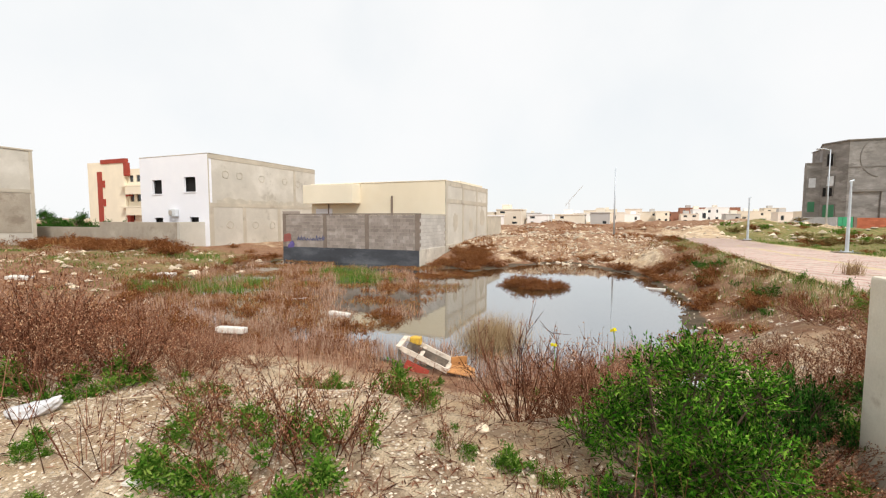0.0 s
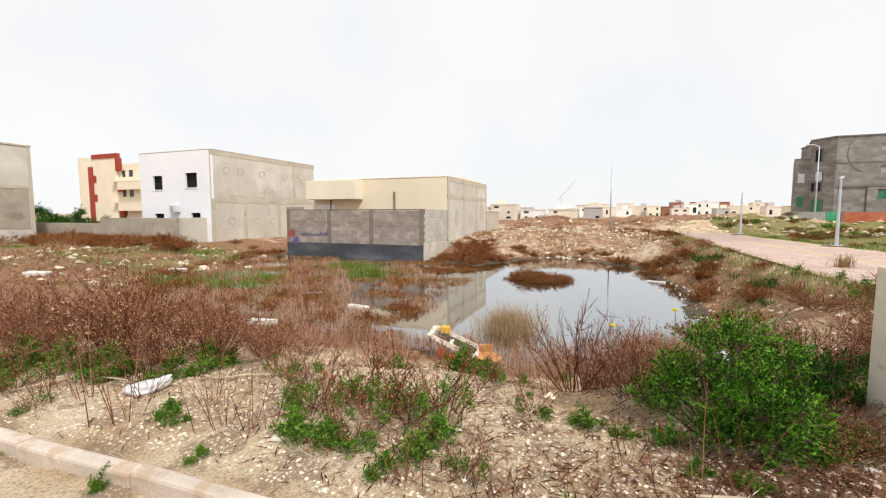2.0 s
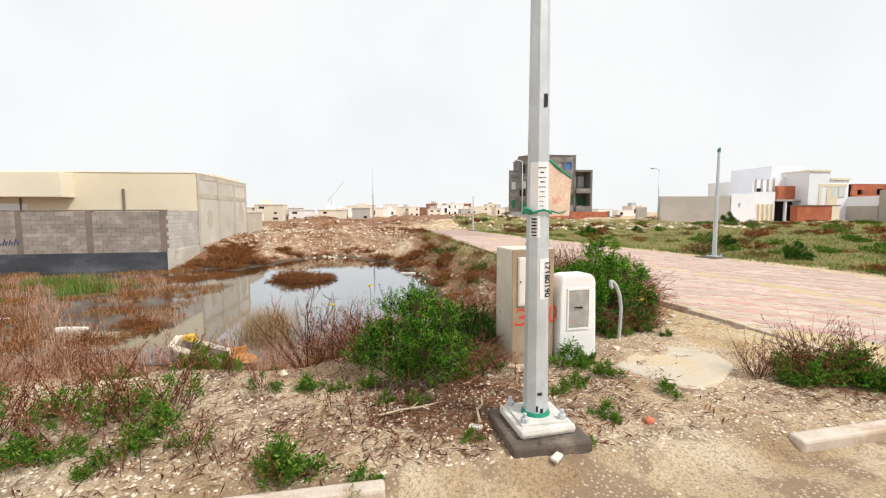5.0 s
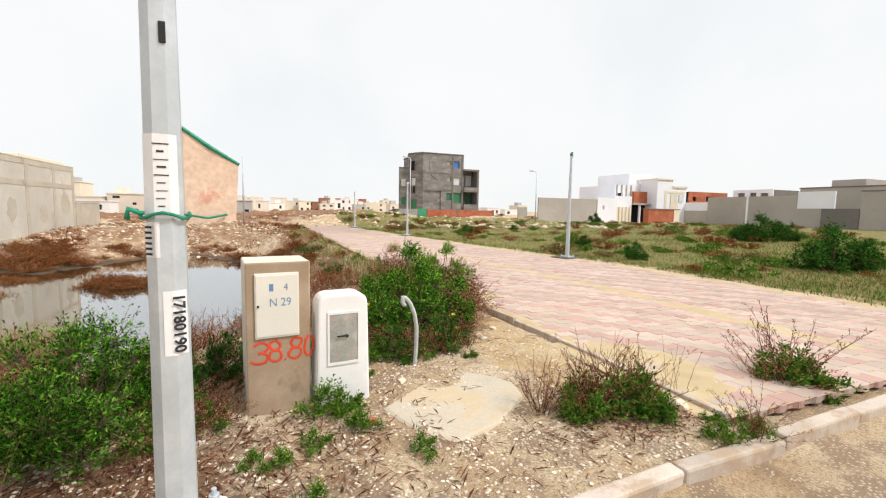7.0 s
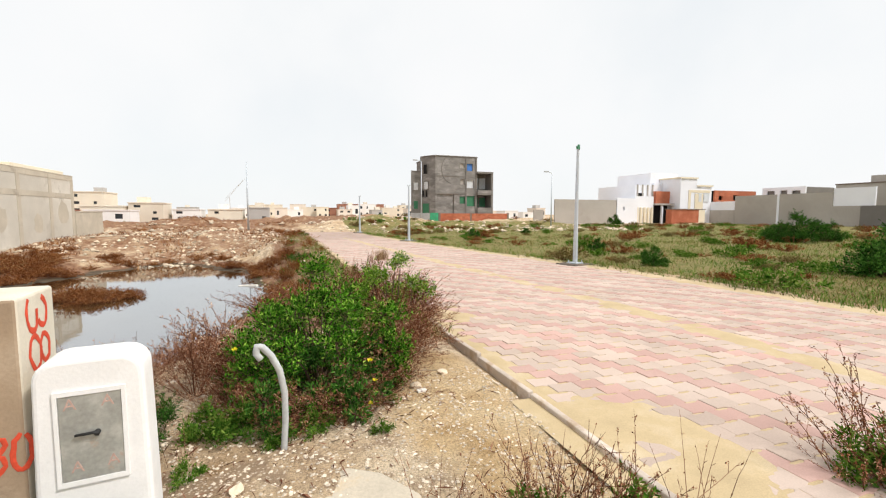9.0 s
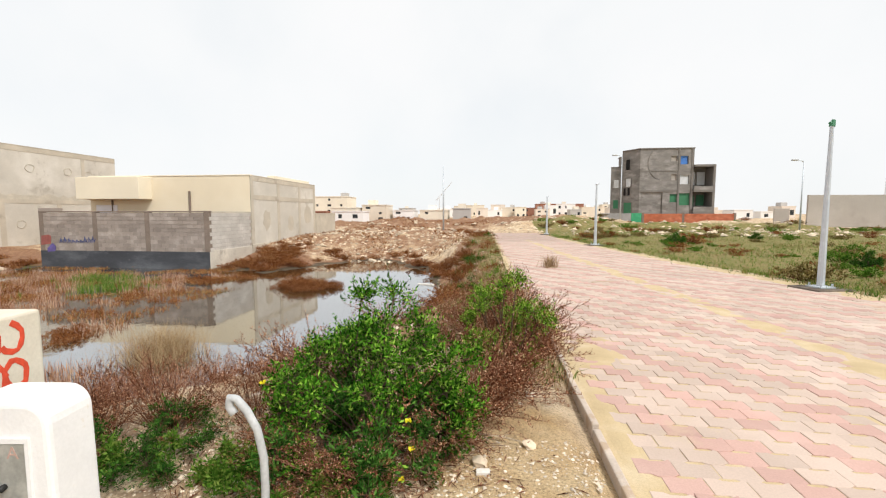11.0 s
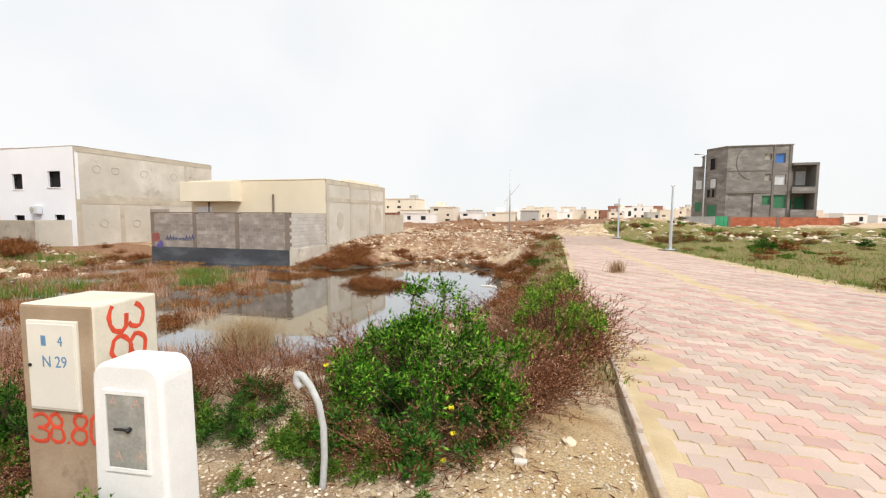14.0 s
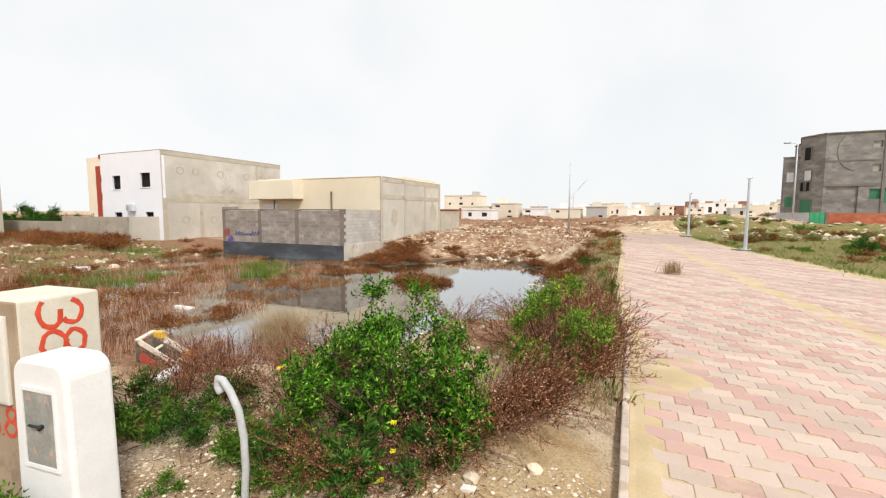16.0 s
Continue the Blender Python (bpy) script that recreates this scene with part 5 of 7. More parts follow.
def far_right():
    w = thing("rendered_wall", "long plain grey rendered boundary wall across the meadow", "wall")
    part("wall", Shape().box(39.6, 55.0, -0.3, 50.8, 55.25, 3.7), M_GREYW, w)
    part("end_wall", Shape().box(37.9, 58, -0.3, 39.6, 58.2, 2.2), M_GREYW, w)
    h = thing("villa", "white modern villa under construction with red brick infill", "house")
    f = Shape()
    panel(f, (50.85, 54.9, 0), (1, 0, 0), (0, -1, 0), (0, 4.0), (-0.3, 4.0), [(1.1, 1.5, 2.1, 2.7)], 0.3)
    part("low_block", f, M_WHITE, h)
    part("low_core", Shape().box(50.85, 55.25, -0.3, 54.85, 62, 3.9), M_WHITE, h)
    part("upper_block", Shape().box(56.3, 57.0, 4.0, 60.9, 66, 6.3), M_WHITE, h)
    for i in range(4):
        part("wall_rib", Shape().box(56.6 + i * 1.05, 56.9, 4.4, 56.85 + i * 1.05, 57.0, 6.38), M_GREYW, h, "grey vertical rib")
    part("left_block", Shape().box(54.85, 55.4, -0.3, 58.6, 60, 4.4), M_WHITE, h)
    part("back_block", Shape().box(60.9, 57.6, 3.28, 66.2, 66, 6.8), M_WHITE, h)
    for i in range(5):
        part("fin", Shape().box(55.0 + i * 0.75, 55.1, -0.2, 55.3 + i * 0.75, 55.39, 2.6), M_CREAM2, h)
    # Solid near-black block painted as the shade under the slab.
    part("recess", Shape().box(58.61, 56.4, -0.3, 62.65, 57, 2.99), M_DARK, h)
    part("brick_infill", Shape().box(59.7, 56.0, 3.29, 62.64, 56.6, 5.3), M_BRICK, h, "red brick infill")
    part("slab", Shape().box(58.61, 55.0, 3.0, 62.65, 57.5, 3.28), M_GREYW, h)
    part("post", Shape().box(60.2, 55.2, -0.3, 60.5, 55.5, 3.0), M_WHITE, h)
    part("tower", Shape().box(60.6, 58.2, 6.3, 66.6, 66, 8.5), M_WHITE, h)
    part("right_block", Shape().box(62.7, 54.0, -0.3, 69.6, 62, 6.1), M_WHITE, h)
    part("corner_tower", Shape().box(62.66, 53.96, 2.4, 66.2, 61.9, 7.3), M_WHITE, h)
    part("tower_cap", Shape().box(62.55, 53.8, 7.3, 66.3, 62.0, 7.55), M_CREAM2, h, "cream roof edge")
    part("portal", Shape().box(64.4, 53.9, 1.0, 64.9, 54.0, 5.5).box(64.9, 53.9, 5.1, 69.2, 54.0, 5.5).box(65.8, 53.88, 2.0, 67.6, 53.99, 4.9), M_CREAM, h, "cream framed portal")
    part("glazing", Shape().box(67.8, 53.9, 3.6, 69.0, 53.99, 4.9).box(66.6, 53.86, 3.6, 67.2, 53.9, 4.9), M_PALEWIN, h)
    part("roof_edge", Shape().box(66.21, 53.8, 6.1, 69.7, 62.1, 6.35), M_CREAM2, h)
    part("window", Shape().box(56.6, 56.95, 3.9 + 0.3, 58.0, 57.0, 5.0), M_DARK, h)
    b = thing("brick_shed", "small raw red brick shed in front of the villa", "shed")
    part("wall", Shape().box(59.3, 52.4, -0.3, 65.0, 53.5, 2.25), M_BRICK, b)
    part("post", Shape().box(65.0, 52.36, -0.3, 66.3, 53.5, 2.2), M_CREAM2, b)
    part("roof", Shape().box(59.2, 52.3, 2.25, 66.4, 53.6, 2.38), M_PIER, b)
    r = thing("brick_house", "distant raw red brick upper storey with dark openings", "house")
    f = Shape()
    panel(f, (78, 60, 0), (1, 0, 0), (0, -1, 0), (0, 11), (-0.3, 6.0), [(1, 2, 4.2, 5.0), (4.8, 6.2, 4.2, 5.2), (8, 9.5, 4.2, 4.8)], 0.3)
    part("wall", f, M_BRICK, r)
    # Near-black core puts shade behind the wall's openings.
    part("core", Shape().box(78, 60.5, -0.3, 89, 68, 5.95), M_DARK, r)
    v = thing("garden_wall", "white and grey stepped boundary walls along the far lane", "wall")
    part("white_wall", Shape().box(69.6, 50.0, -0.3, 70.0, 58.0, 3.6), M_WHITE, v)
    part("low_wall", Shape().box(69.4, 49.8, -0.3, 69.6, 56.2, 2.2).box(69.5, 56.2, -0.3, 70.0, 58, 2.3), M_GREYW, v)
    part("tall_wall", Shape().box(69.5, 36.7, -0.3, 69.9, 49.8, 4.4), M_GREYW, v)
    part("low_wall", Shape().box(69.5, 33.6, -0.3, 69.9, 36.7, 2.6), M_GREYW, v)
    part("end_wall", Shape().box(69.3, 8.0, -0.3, 69.7, 29.6, 4.7), M_GREYW, v)
    part("end_coping", Shape().box(69.25, 8.0, 4.7, 69.75, 29.65, 4.85), M_GREYF, v)
    part("pilaster", Shape().box(69.44, 43.2, -0.3, 69.5, 43.5, 4.5), M_WHITE, v)
    part("white_panel", Shape().box(69.6, 32.4, 2.61, 69.8, 36.69, 4.9), M_WHITE, v, "white rendered panel")
    part("dark_wall", Shape().box(69.2, 29.65, -0.3, 69.4, 33.6, 2.6), M_GREYF, v, "dark grey low wall")
    g = thing("grey_villa", "grey unfinished upper storey behind the boundary wall", "house")
    part("body", Shape().box(78, 22, -0.3, 90, 41, 5.8), M_GREYW, g)
    part("stair_head", Shape().box(80, 34, 5.8, 86, 38, 7.0), M_GREYW, g)
    part("roof_edge", Shape().box(77.9, 21.9, 5.8, 90.1, 41.1, 5.95), M_PIER, g)
    g = thing("white_villa", "white upper storey with dark openings behind the boundary wall", "house")
    f = Shape()
    panel(f, (90, 52, 0), (0, 1, 0), (-1, 0, 0), (0, 7.5), (-0.3, 6.6), [(0.8, 2.2, 5.2, 5.9), (3.0, 4.2, 5.0, 6.0), (5.2, 6.6, 5.2, 6.0)], 0.3)
    part("wall", f, M_WHITE, g)
    part("core", Shape().box(90.4, 52, -0.3, 98, 59.5, 6.5), M_GREYF, g)


far_right()


# ---- distant town ----
def far_house(x, y, w, d, z, mat, floors, rng, name="town_house", label="distant flat-roofed town house"):
    h = thing(name, label, "house", (x, y, -0.5), 0, group="distant town houses")
    holes, fh = [], z / floors
    bays = max(2, int(w / 3.5))
    for f in range(floors):
        for b in range(bays):
            if rng.random() < 0.5:
                u = w * (b + 0.5) / bays
                ww = rng.choice((0.4, 0.5, 0.7))
                holes.append((u - ww, u + ww, f * fh + fh * 0.35, f * fh + fh * 0.75))
    s = Shape()
    panel(s, (-w / 2, -d / 2, 0), (1, 0, 0), (0, -1, 0), (0, w), (0, z), holes, 0.3)
    part("wall", s, mat, h)
    part("core", Shape().box(-w / 2, -d / 2 + 0.3, 0, w / 2, d / 2, z - 0.05), mat, h)
    for a, b, c, e in holes:
        part("window", Shape().box(a - w / 2, -d / 2 + 0.2, c, b - w / 2, -d / 2 + 0.28, e), M_GLASSD, h)
    part("roof", Shape().box(-w / 2 - 0.15, -d / 2 - 0.15, z, w / 2 + 0.15, d / 2, z + 0.25), mat, h)
    if rng.random() < 0.6:
        sx = rng.uniform(-w * 0.3, w * 0.3)
        part("stair_head", Shape().box(sx - 1.1, -1, z + 0.25, sx + 1.1, 2.0, z + 1.6), rng.choice(FAR_WALLS[:4]), h)
    return h


def town():
    rng = random.Random(21)
    # the larger blocks that stand out
    far_house(-52.5, 152, 13, 10, 7.9, FAR_WALLS[0], 4, rng, "apartment_building", "distant cream apartment block with rows of windows")
    far_house(-37, 122, 8, 8, 3.6, FAR_WALLS[0], 2, rng)
    far_house(-29, 124, 7, 8, 4.4, FAR_WALLS[2], 3, rng)
    far_house(-21.5, 128, 6, 8, 3.0, FAR_WALLS[1], 2, rng)
    far_house(-13, 130, 8, 8, 3.0, FAR_WALLS[0], 2, rng)
    far_house(-5, 132, 5, 8, 3.5, FAR_WALLS[3], 2, rng)
    far_house(-46, 118, 10, 7, 2.6, FAR_WALLS[5], 1, rng)
    far_house(-33, 112, 8, 6, 2.6, FAR_WALLS[1], 1, rng)
    x = -3.0
    while x < 130:
        w = rng.uniform(4, 9)
        y = rng.uniform(150, 235) - max(0, x - 40) * 0.6
        far_house(x + w / 2, y, w, 8, rng.uniform(2.2, 5.0) * y / 190 + 0.5, rng.choice(FAR_WALLS), rng.choice((1, 2, 2)), rng)
        x += w * rng.uniform(0.75, 1.15)
    x = -150
    while x < -62:
        w = rng.uniform(9, 15)
        far_house(x, rng.uniform(120, 190), w, 9, rng.uniform(4, 7), rng.choice(FAR_WALLS[:3]), 2, rng)
        x += w * rng.uniform(1.2, 2.2)
    for i in range(16):
        far_house(rng.uniform(-60, 120), rng.uniform(250, 330), rng.uniform(9, 16), 9, rng.uniform(5, 9), rng.choice(FAR_WALLS), 2, rng)
    c = thing("crane", "distant thin construction crane jib over the roofs", "crane", (-25, 240, 0))
    part("mast", Shape().tube([(0, 0, 0), (0, 0, 10)], 0.12, 5), M_GREYW, c)
    part("jib", Shape().tube([(-2, 0, 8), (7, 0, 19)], 0.07, 5).tube([(-2, 0, 9), (7, 0, 19)], 0.05, 4), M_GREYW, c)


town()


# ---- plants ----
def rand_way(rng, up=0.3):
    return Vector((rng.gauss(0, 1), rng.gauss(0, 1), rng.gauss(0, 1) + up)).normalized()


def shrub_shapes(seed, hgt, rad, stems, subs, leaves, size, width, spread=1.0, thick=0.006, low=0.3, droop=0.0, up=0.5, high=1.0, dome=0.55, twigs=True):
    """Woody stems with side twigs, and the leaves or seeds along them."""
    rng = random.Random(seed)
    wood, leaf = Shape(), Shape()
    for _ in range(stems):
        a, q = rng.uniform(0, 6.283), rng.random() ** 0.6
        base = Vector((math.cos(a), math.sin(a), 0)) * rad * 0.18 * rng.random()
        tip = Vector((math.cos(a) * rad * q * spread, math.sin(a) * rad * q * spread, hgt * rng.uniform(0.55, 1.0) * (1 - dome * q * q)))
        bend = Vector((rng.gauss(0, 1), rng.gauss(0, 1), 0)) * rad * 0.12
        pts = []
        for i in range(5):
            t = i / 4
            p = base.lerp(tip, t) + bend * math.sin(t * 3.1) + Vector((0, 0, hgt * 0.12 * math.sin(t * 3.14) - droop * t * t * q))
            pts.append(p)
        wood.tube(pts, [thick * (1 - 0.2 * i) for i in range(5)], 3, cap=False)
        for s in range(subs):
            t = low + (high - low) * (s + rng.random()) / subs
            i = min(3, int(t * 4))
            p = pts[i].lerp(pts[i + 1], t * 4 - i)
            d = ((pts[i + 1] - pts[i]).normalized() * 0.7 + rand_way(rng, up) * 0.9).normalized()
            ln = hgt * rng.uniform(0.10, 0.26) * (1.25 - 0.5 * t)
            mid = p + d * ln * 0.5 + rand_way(rng) * ln * 0.08
            end = p + d * ln + Vector((0, 0, ln * 0.15 * up))
            if twigs:
                wood.tube([p, end], [thick * 0.5, thick * 0.2], 3, cap=False)
            for _k in range(leaves):
                u = rng.random()
                c = p.lerp(mid, u * 2) if u < 0.5 else mid.lerp(end, u * 2 - 1)
                c = c + rand_way(rng) * size * 0.4
                leaf.leaf(c, (d * 0.5 + rand_way(rng, 0.4)).normalized(), size * rng.uniform(0.6, 1.3), width * rng.uniform(0.7, 1.3), rng)
    return wood, leaf


def dome_lobes(seed, n, rad, hgt, r0, r1):
    """Leaf clumps spread unevenly over a dome."""
    rng, out = random.Random(seed), []
    for _ in range(n):
        a, q = rng.uniform(0, 6.283), rng.random() ** 0.55
        z = hgt * (1 - 0.55 * q * q) * rng.uniform(0.12, 0.88)
        out.append((rad * q * math.cos(a), rad * q * math.sin(a), z, rng.uniform(r0, r1)))
    return out


def lobed_shapes(seed, lobes, sprigs, leaves, size, width, thick=0.009):
    """Boughs that end in clumps of feathery sprigs, with dark gaps between the clumps."""
    rng = random.Random(seed)
    wood, leaf = Shape(), Shape()
    for x, y, z, r in lobes:
        c = Vector((x, y, z))
        foot = Vector((x * 0.15, y * 0.15, -0.03))
        mid = foot.lerp(c, 0.55) + Vector((rng.gauss(0, 0.04), rng.gauss(0, 0.04), 0.03))
        wood.tube([foot, mid, c], [thick, thick * 0.75, thick * 0.45], 4, cap=False)
        for _ in range(sprigs):
            d = rand_way(rng, 0.45)
            ln = r * rng.uniform(0.6, 1.2)
            start = c - Vector((0, 0, r * 0.3)) * rng.random()
            end = start + d * ln + Vector((0, 0, ln * 0.12))
            wood.tube([start, end], [thick * 0.25, thick * 0.1], 3, cap=False)
            for _k in range(leaves):
                p = start.lerp(end, 0.25 + 0.78 * rng.random()) + rand_way(rng) * size * 0.5
                leaf.leaf(p, (d * 0.7 + rand_way(rng, 0.4)).normalized(), size * rng.uniform(0.6, 1.3), width * rng.uniform(0.7, 1.3), rng)
    return wood, leaf


def spray_shapes(seed, stems, reach, rise, a0, a1, subs, seeds, thick=0.0045, size=0.017, sag=0.25):
    """Long arching dry stems set with side twigs and seed heads."""
    rng = random.Random(seed)
    wood, seed_heads = Shape(), Shape()
    for _ in range(stems):
        a = radians(rng.uniform(a0, a1))
        out = Vector((math.cos(a), math.sin(a), 0))
        L, H = reach * rng.uniform(0.5, 1.1), rise * rng.uniform(0.35, 1.05)
        side = Vector((-out.y, out.x, 0)) * rng.gauss(0, 0.10) * L
        base = Vector((rng.gauss(0, 0.07), rng.gauss(0, 0.07), -0.03))
        pts = []
        for i in range(7):
            t = i / 6
            pts.append(base + out * L * t ** 1.15 + side * t * t + Vector((0, 0, H * (1.35 * t - sag * 1.4 * t * t) + rng.gauss(0, 0.008))))
        wood.tube(pts, [thick * (1 - 0.13 * i) for i in range(7)], 3, cap=False)
        for k in range(subs):
            t = 0.22 + 0.76 * (k + rng.random()) / subs
            i = min(5, int(t * 6))
            p = pts[i].lerp(pts[i + 1], t * 6 - i)
            d = ((pts[i + 1] - pts[i]).normalized() + rand_way(rng, 0.5) * 0.85).normalized()
            ln = reach * rng.uniform(0.08, 0.24) * (1.15 - 0.6 * t)
            end = p + d * ln
            wood.tube([p, end], [thick * 0.5, thick * 0.22], 3, cap=False)
            for _k in range(seeds):
                q = p.lerp(end, 0.35 + 0.65 * rng.random()) + rand_way(rng) * size * 0.5
                seed_heads.leaf(q, rand_way(rng, 0.5), size * rng.uniform(0.6, 1.3), size * 0.62, rng)
    return wood, seed_heads


def plant(name, label, shapes, mats, parts=("branchwork", "foliage"), category="shrub", group=""):
    ob = thing(name, label, category, group=group)
    for nm, s, m in zip(parts, shapes, mats):
        tagged(part(nm, s, m, ob), kind="stuff")
    return ob


def scatter(proto, spots, rng, lo=0.8, hi=1.2, sink=0.03):
    first = True
    for x, y, *k in spots:
        s = rng.uniform(lo, hi) * (k[0] if k else 1)
        m = Matrix.Translation((x, y, max(hz(x, y), WATER - 0.08) - sink)) @ pose(0, 0, 0, rng.uniform(-5, 5), rng.uniform(-5, 5), rng.uniform(0, 360))
        ob = proto if first else copy_thing(proto, m)
        ob.matrix_basis = m
        ob.scale = (s, s, s * rng.uniform(0.9, 1.1))
        first = False


R = random.Random(77)

# the green bush by the pedestal
g1 = plant("green_bush", "dense feathery bright green bush on the gravel bank", lobed_shapes(1, dome_lobes(1, 52, 0.50, 0.98, 0.13, 0.2), 34, 17, 0.03, 0.0085), (L_BARK, L_GREEN))
g1.matrix_basis = pose(0.24, 2.74, hz(0.24, 2.74) - 0.06, 0, 0, 0)
g1.scale = (1.0, 1.0, 0.98)
g2 = plant("green_bush", "low spreading green bush beside the pedestal", lobed_shapes(2, dome_lobes(2, 16, 0.5, 0.55, 0.1, 0.17), 30, 14, 0.032, 0.010), (L_BARK, L_DEEP))
g2.matrix_basis = pose(0.92, 3.85, hz(0.92, 3.85) - 0.05, 0, 0, 40)
g2.scale = (0.8, 0.8, 0.8)
g3 = copy_thing(g2, pose(1.62, 4.0, hz(1.62, 4.0) - 0.05, 0, 0, 130))
g3.scale = (0.85, 0.75, 0.7)
g4 = copy_thing(g2, pose(0.86, 3.12, hz(0.86, 3.12) - 0.05, 0, 0, 250))
g4.scale = (0.72, 0.72, 1.35)

# the big mixed bush by the paving: a green middle tangled with dry branches
b1 = plant("leafy_bush", "large green bush tangled with dry brown branches beside the paving", lobed_shapes(5, dome_lobes(5, 64, 0.72, 1.27, 0.12, 0.2), 32, 15, 0.034, 0.012) + spray_shapes(55, 30, 0.8, 0.8, 0, 360, 12, 3, 0.005), (L_BARK, L_GREEN, L_TWIG, L_SEED), ("branchwork", "foliage", "dry_branchwork", "seed_fluff"))
b1.matrix_basis = pose(2.95, 4.45, hz(2.95, 4.45) - 0.05)
b2 = plant("leafy_bush", "broad low deep green bush with long narrow leaves", lobed_shapes(6, dome_lobes(6, 30, 0.8, 0.5, 0.09, 0.16), 24, 13, 0.048, 0.012), (L_BARK, L_DEEP))
b2.matrix_basis = pose(2.95, 4.3, hz(2.95, 4.3) - 0.04)
b3 = plant("leafy_bush", "yellow-green bush thinning out among dry stalks", lobed_shapes(7, dome_lobes(7, 32, 0.5, 1.2, 0.10, 0.17), 28, 13, 0.034, 0.011) + spray_shapes(57, 26, 0.6, 0.8, 0, 360, 11, 3), (L_BARK, L_LIME, L_TWIG, L_SEED), ("branchwork", "foliage", "dry_branchwork", "seed_fluff"))
b3.matrix_basis = pose(3.95, 5.9, hz(3.95, 5.9) - 0.05)

arch = plant("dry_shrub", "arching dry brown shrub full of pale seed heads", spray_shapes(58, 46, 0.75, 0.62, -100, 75, 15, 4), (L_TWIG, L_SEED), ("branchwork", "seed_fluff"), group="arching dry shrubs round the green bush")
dry = plant("dry_shrub", "dry reddish-brown shrub with seed heads", shrub_shapes(8, 0.95, 0.85, 50, 12, 5, 0.021, 0.013, thick=0.005, low=0.06, up=0.8, dome=0.7), (L_TWIG, L_SEED), ("branchwork", "seed_fluff"), group="dry shrubs on the bank")
dry_flat = plant("dry_shrub", "low arching dry brown shrub", spray_shapes(59, 44, 0.85, 0.5, 0, 360, 13, 4, 0.0045), (L_TWIG, L_SEED), ("branchwork", "seed_fluff"), group="dry shrubs on the bank")
bare = plant("bare_shrub", "thin bare twiggy shrub", shrub_shapes(10, 0.85, 0.6, 26, 8, 3, 0.014, 0.009, thick=0.005, low=0.25, up=0.8), (L_TWIG, L_SEED), ("branchwork", "seed_fluff"), group="bare shrubs")
leggy = plant("leggy_weed", "leggy weed with dry red stalks above green leaves", (*spray_shapes(11, 22, 0.42, 0.52, 0, 360, 10, 4, 0.004, 0.014, 0.12), lobed_shapes(12, dome_lobes(12, 8, 0.24, 0.42, 0.06, 0.1), 14, 11, 0.03, 0.009, 0.005)[1]), (L_TWIG, L_SEED, L_WEED), ("branchwork", "seed_fluff", "foliage"), category="weed", group="leggy weeds on the gravel")
stalks = plant("dry_stalks", "tall bare dead stalks standing in the gravel", spray_shapes(13, 9, 0.22, 0.62, 0, 360, 5, 1, 0.0035, 0.012, 0.05), (L_TWIG, L_SEED), ("branchwork", "seed_fluff"), category="weed", group="dead stalks on the gravel")
weed = plant("green_weed", "small leafy green weed growing in the gravel", lobed_shapes(14, dome_lobes(15, 9, 0.13, 0.17, 0.04, 0.075), 14, 9, 0.026, 0.009, 0.003), (L_WEED, L_WEED), category="weed", group="green weeds on the gravel")
rust = plant("marsh_shrub", "low rust-brown marsh shrub at the water's edge", shrub_shapes(13, 0.42, 0.6, 36, 7, 8, 0.05, 0.015, thick=0.004, low=0.08, up=0.7, twigs=False), (L_TWIG, L_RUST), category="shrub", group="rust marsh shrubs")
meadow_clump = plant("meadow_clump", "brown and green clump of meadow scrub", shrub_shapes(14, 0.32, 0.6, 26, 6, 9, 0.055, 0.02, thick=0.004, low=0.1, up=0.7, twigs=False), (L_TWIG, L_OLIVE), category="shrub", group="clumps in the meadow")
meadow_green = plant("meadow_bush", "rounded dark green meadow bush", lobed_shapes(16, dome_lobes(16, 26, 0.68, 0.95, 0.16, 0.26), 22, 12, 0.075, 0.026, 0.012), (L_BARK, L_DEEP), category="shrub", group="green bushes in the meadow")

for n, (x, y, k, tn) in enumerate(((3.5, 4.5, 0.75, -25), (3.62, 4.85, 0.9, -10), (3.75, 5.15, 1.0, 5), (3.45, 4.2, 0.55, -50), (3.55, 5.0, 0.9, 10), (3.85, 5.4, 0.75, -15), (4.15, 6.0, 0.85, 15), (4.1, 6.6, 1.1, 10), (2.4, 4.5, 0.75, 170), (2.62, 3.95, 0.6, 225), (2.9, 3.85, 0.6, 265), (2.3, 4.9, 1.0, 150), (3.15, 3.85, 0.55, 285))):
    m = pose(x, y, hz(x, y) - 0.03, 0, 0, tn)
    ob = copy_thing(arch, m) if n else arch
    ob.matrix_basis = m
    ob.scale = (k, k, k)

# dry shrubs: the skirts of the big bush, the bank, the thicket by the lane
skirts = [(4.0, 7.2, 0.85), (3.6, 6.9, 0.85), (3.7, 8.0, 0.8), (2.0, 5.0, 0.6), (1.2, 5.2, 0.5), (0.6, 4.6, 0.55), (1.6, 5.9, 0.5), (0.15, 5.2, 0.5), (-0.55, 3.7, 0.75), (-0.2, 3.5, 0.7), (1.5, 4.3, 0.55), (1.0, 4.2, 0.55),
          (-4.9, 2.6, 0.85), (-5.6, 2.6, 1.0), (-4.3, 2.7, 0.8), (-6.3, 3.3, 1.0), (-3.9, 3.0, 0.65), (-6.9, 2.5, 1.0), (-7.8, 3.4, 1.1), (-5.2, 3.5, 0.8), (-9, 3.0, 1.1), (-4.3, 3.6, 0.6), (-6.2, 2.2, 0.8), (-7.6, 2.3, 0.9), (-8.8, 4.6, 0.9), (-10.5, 4.2, 0.9)]
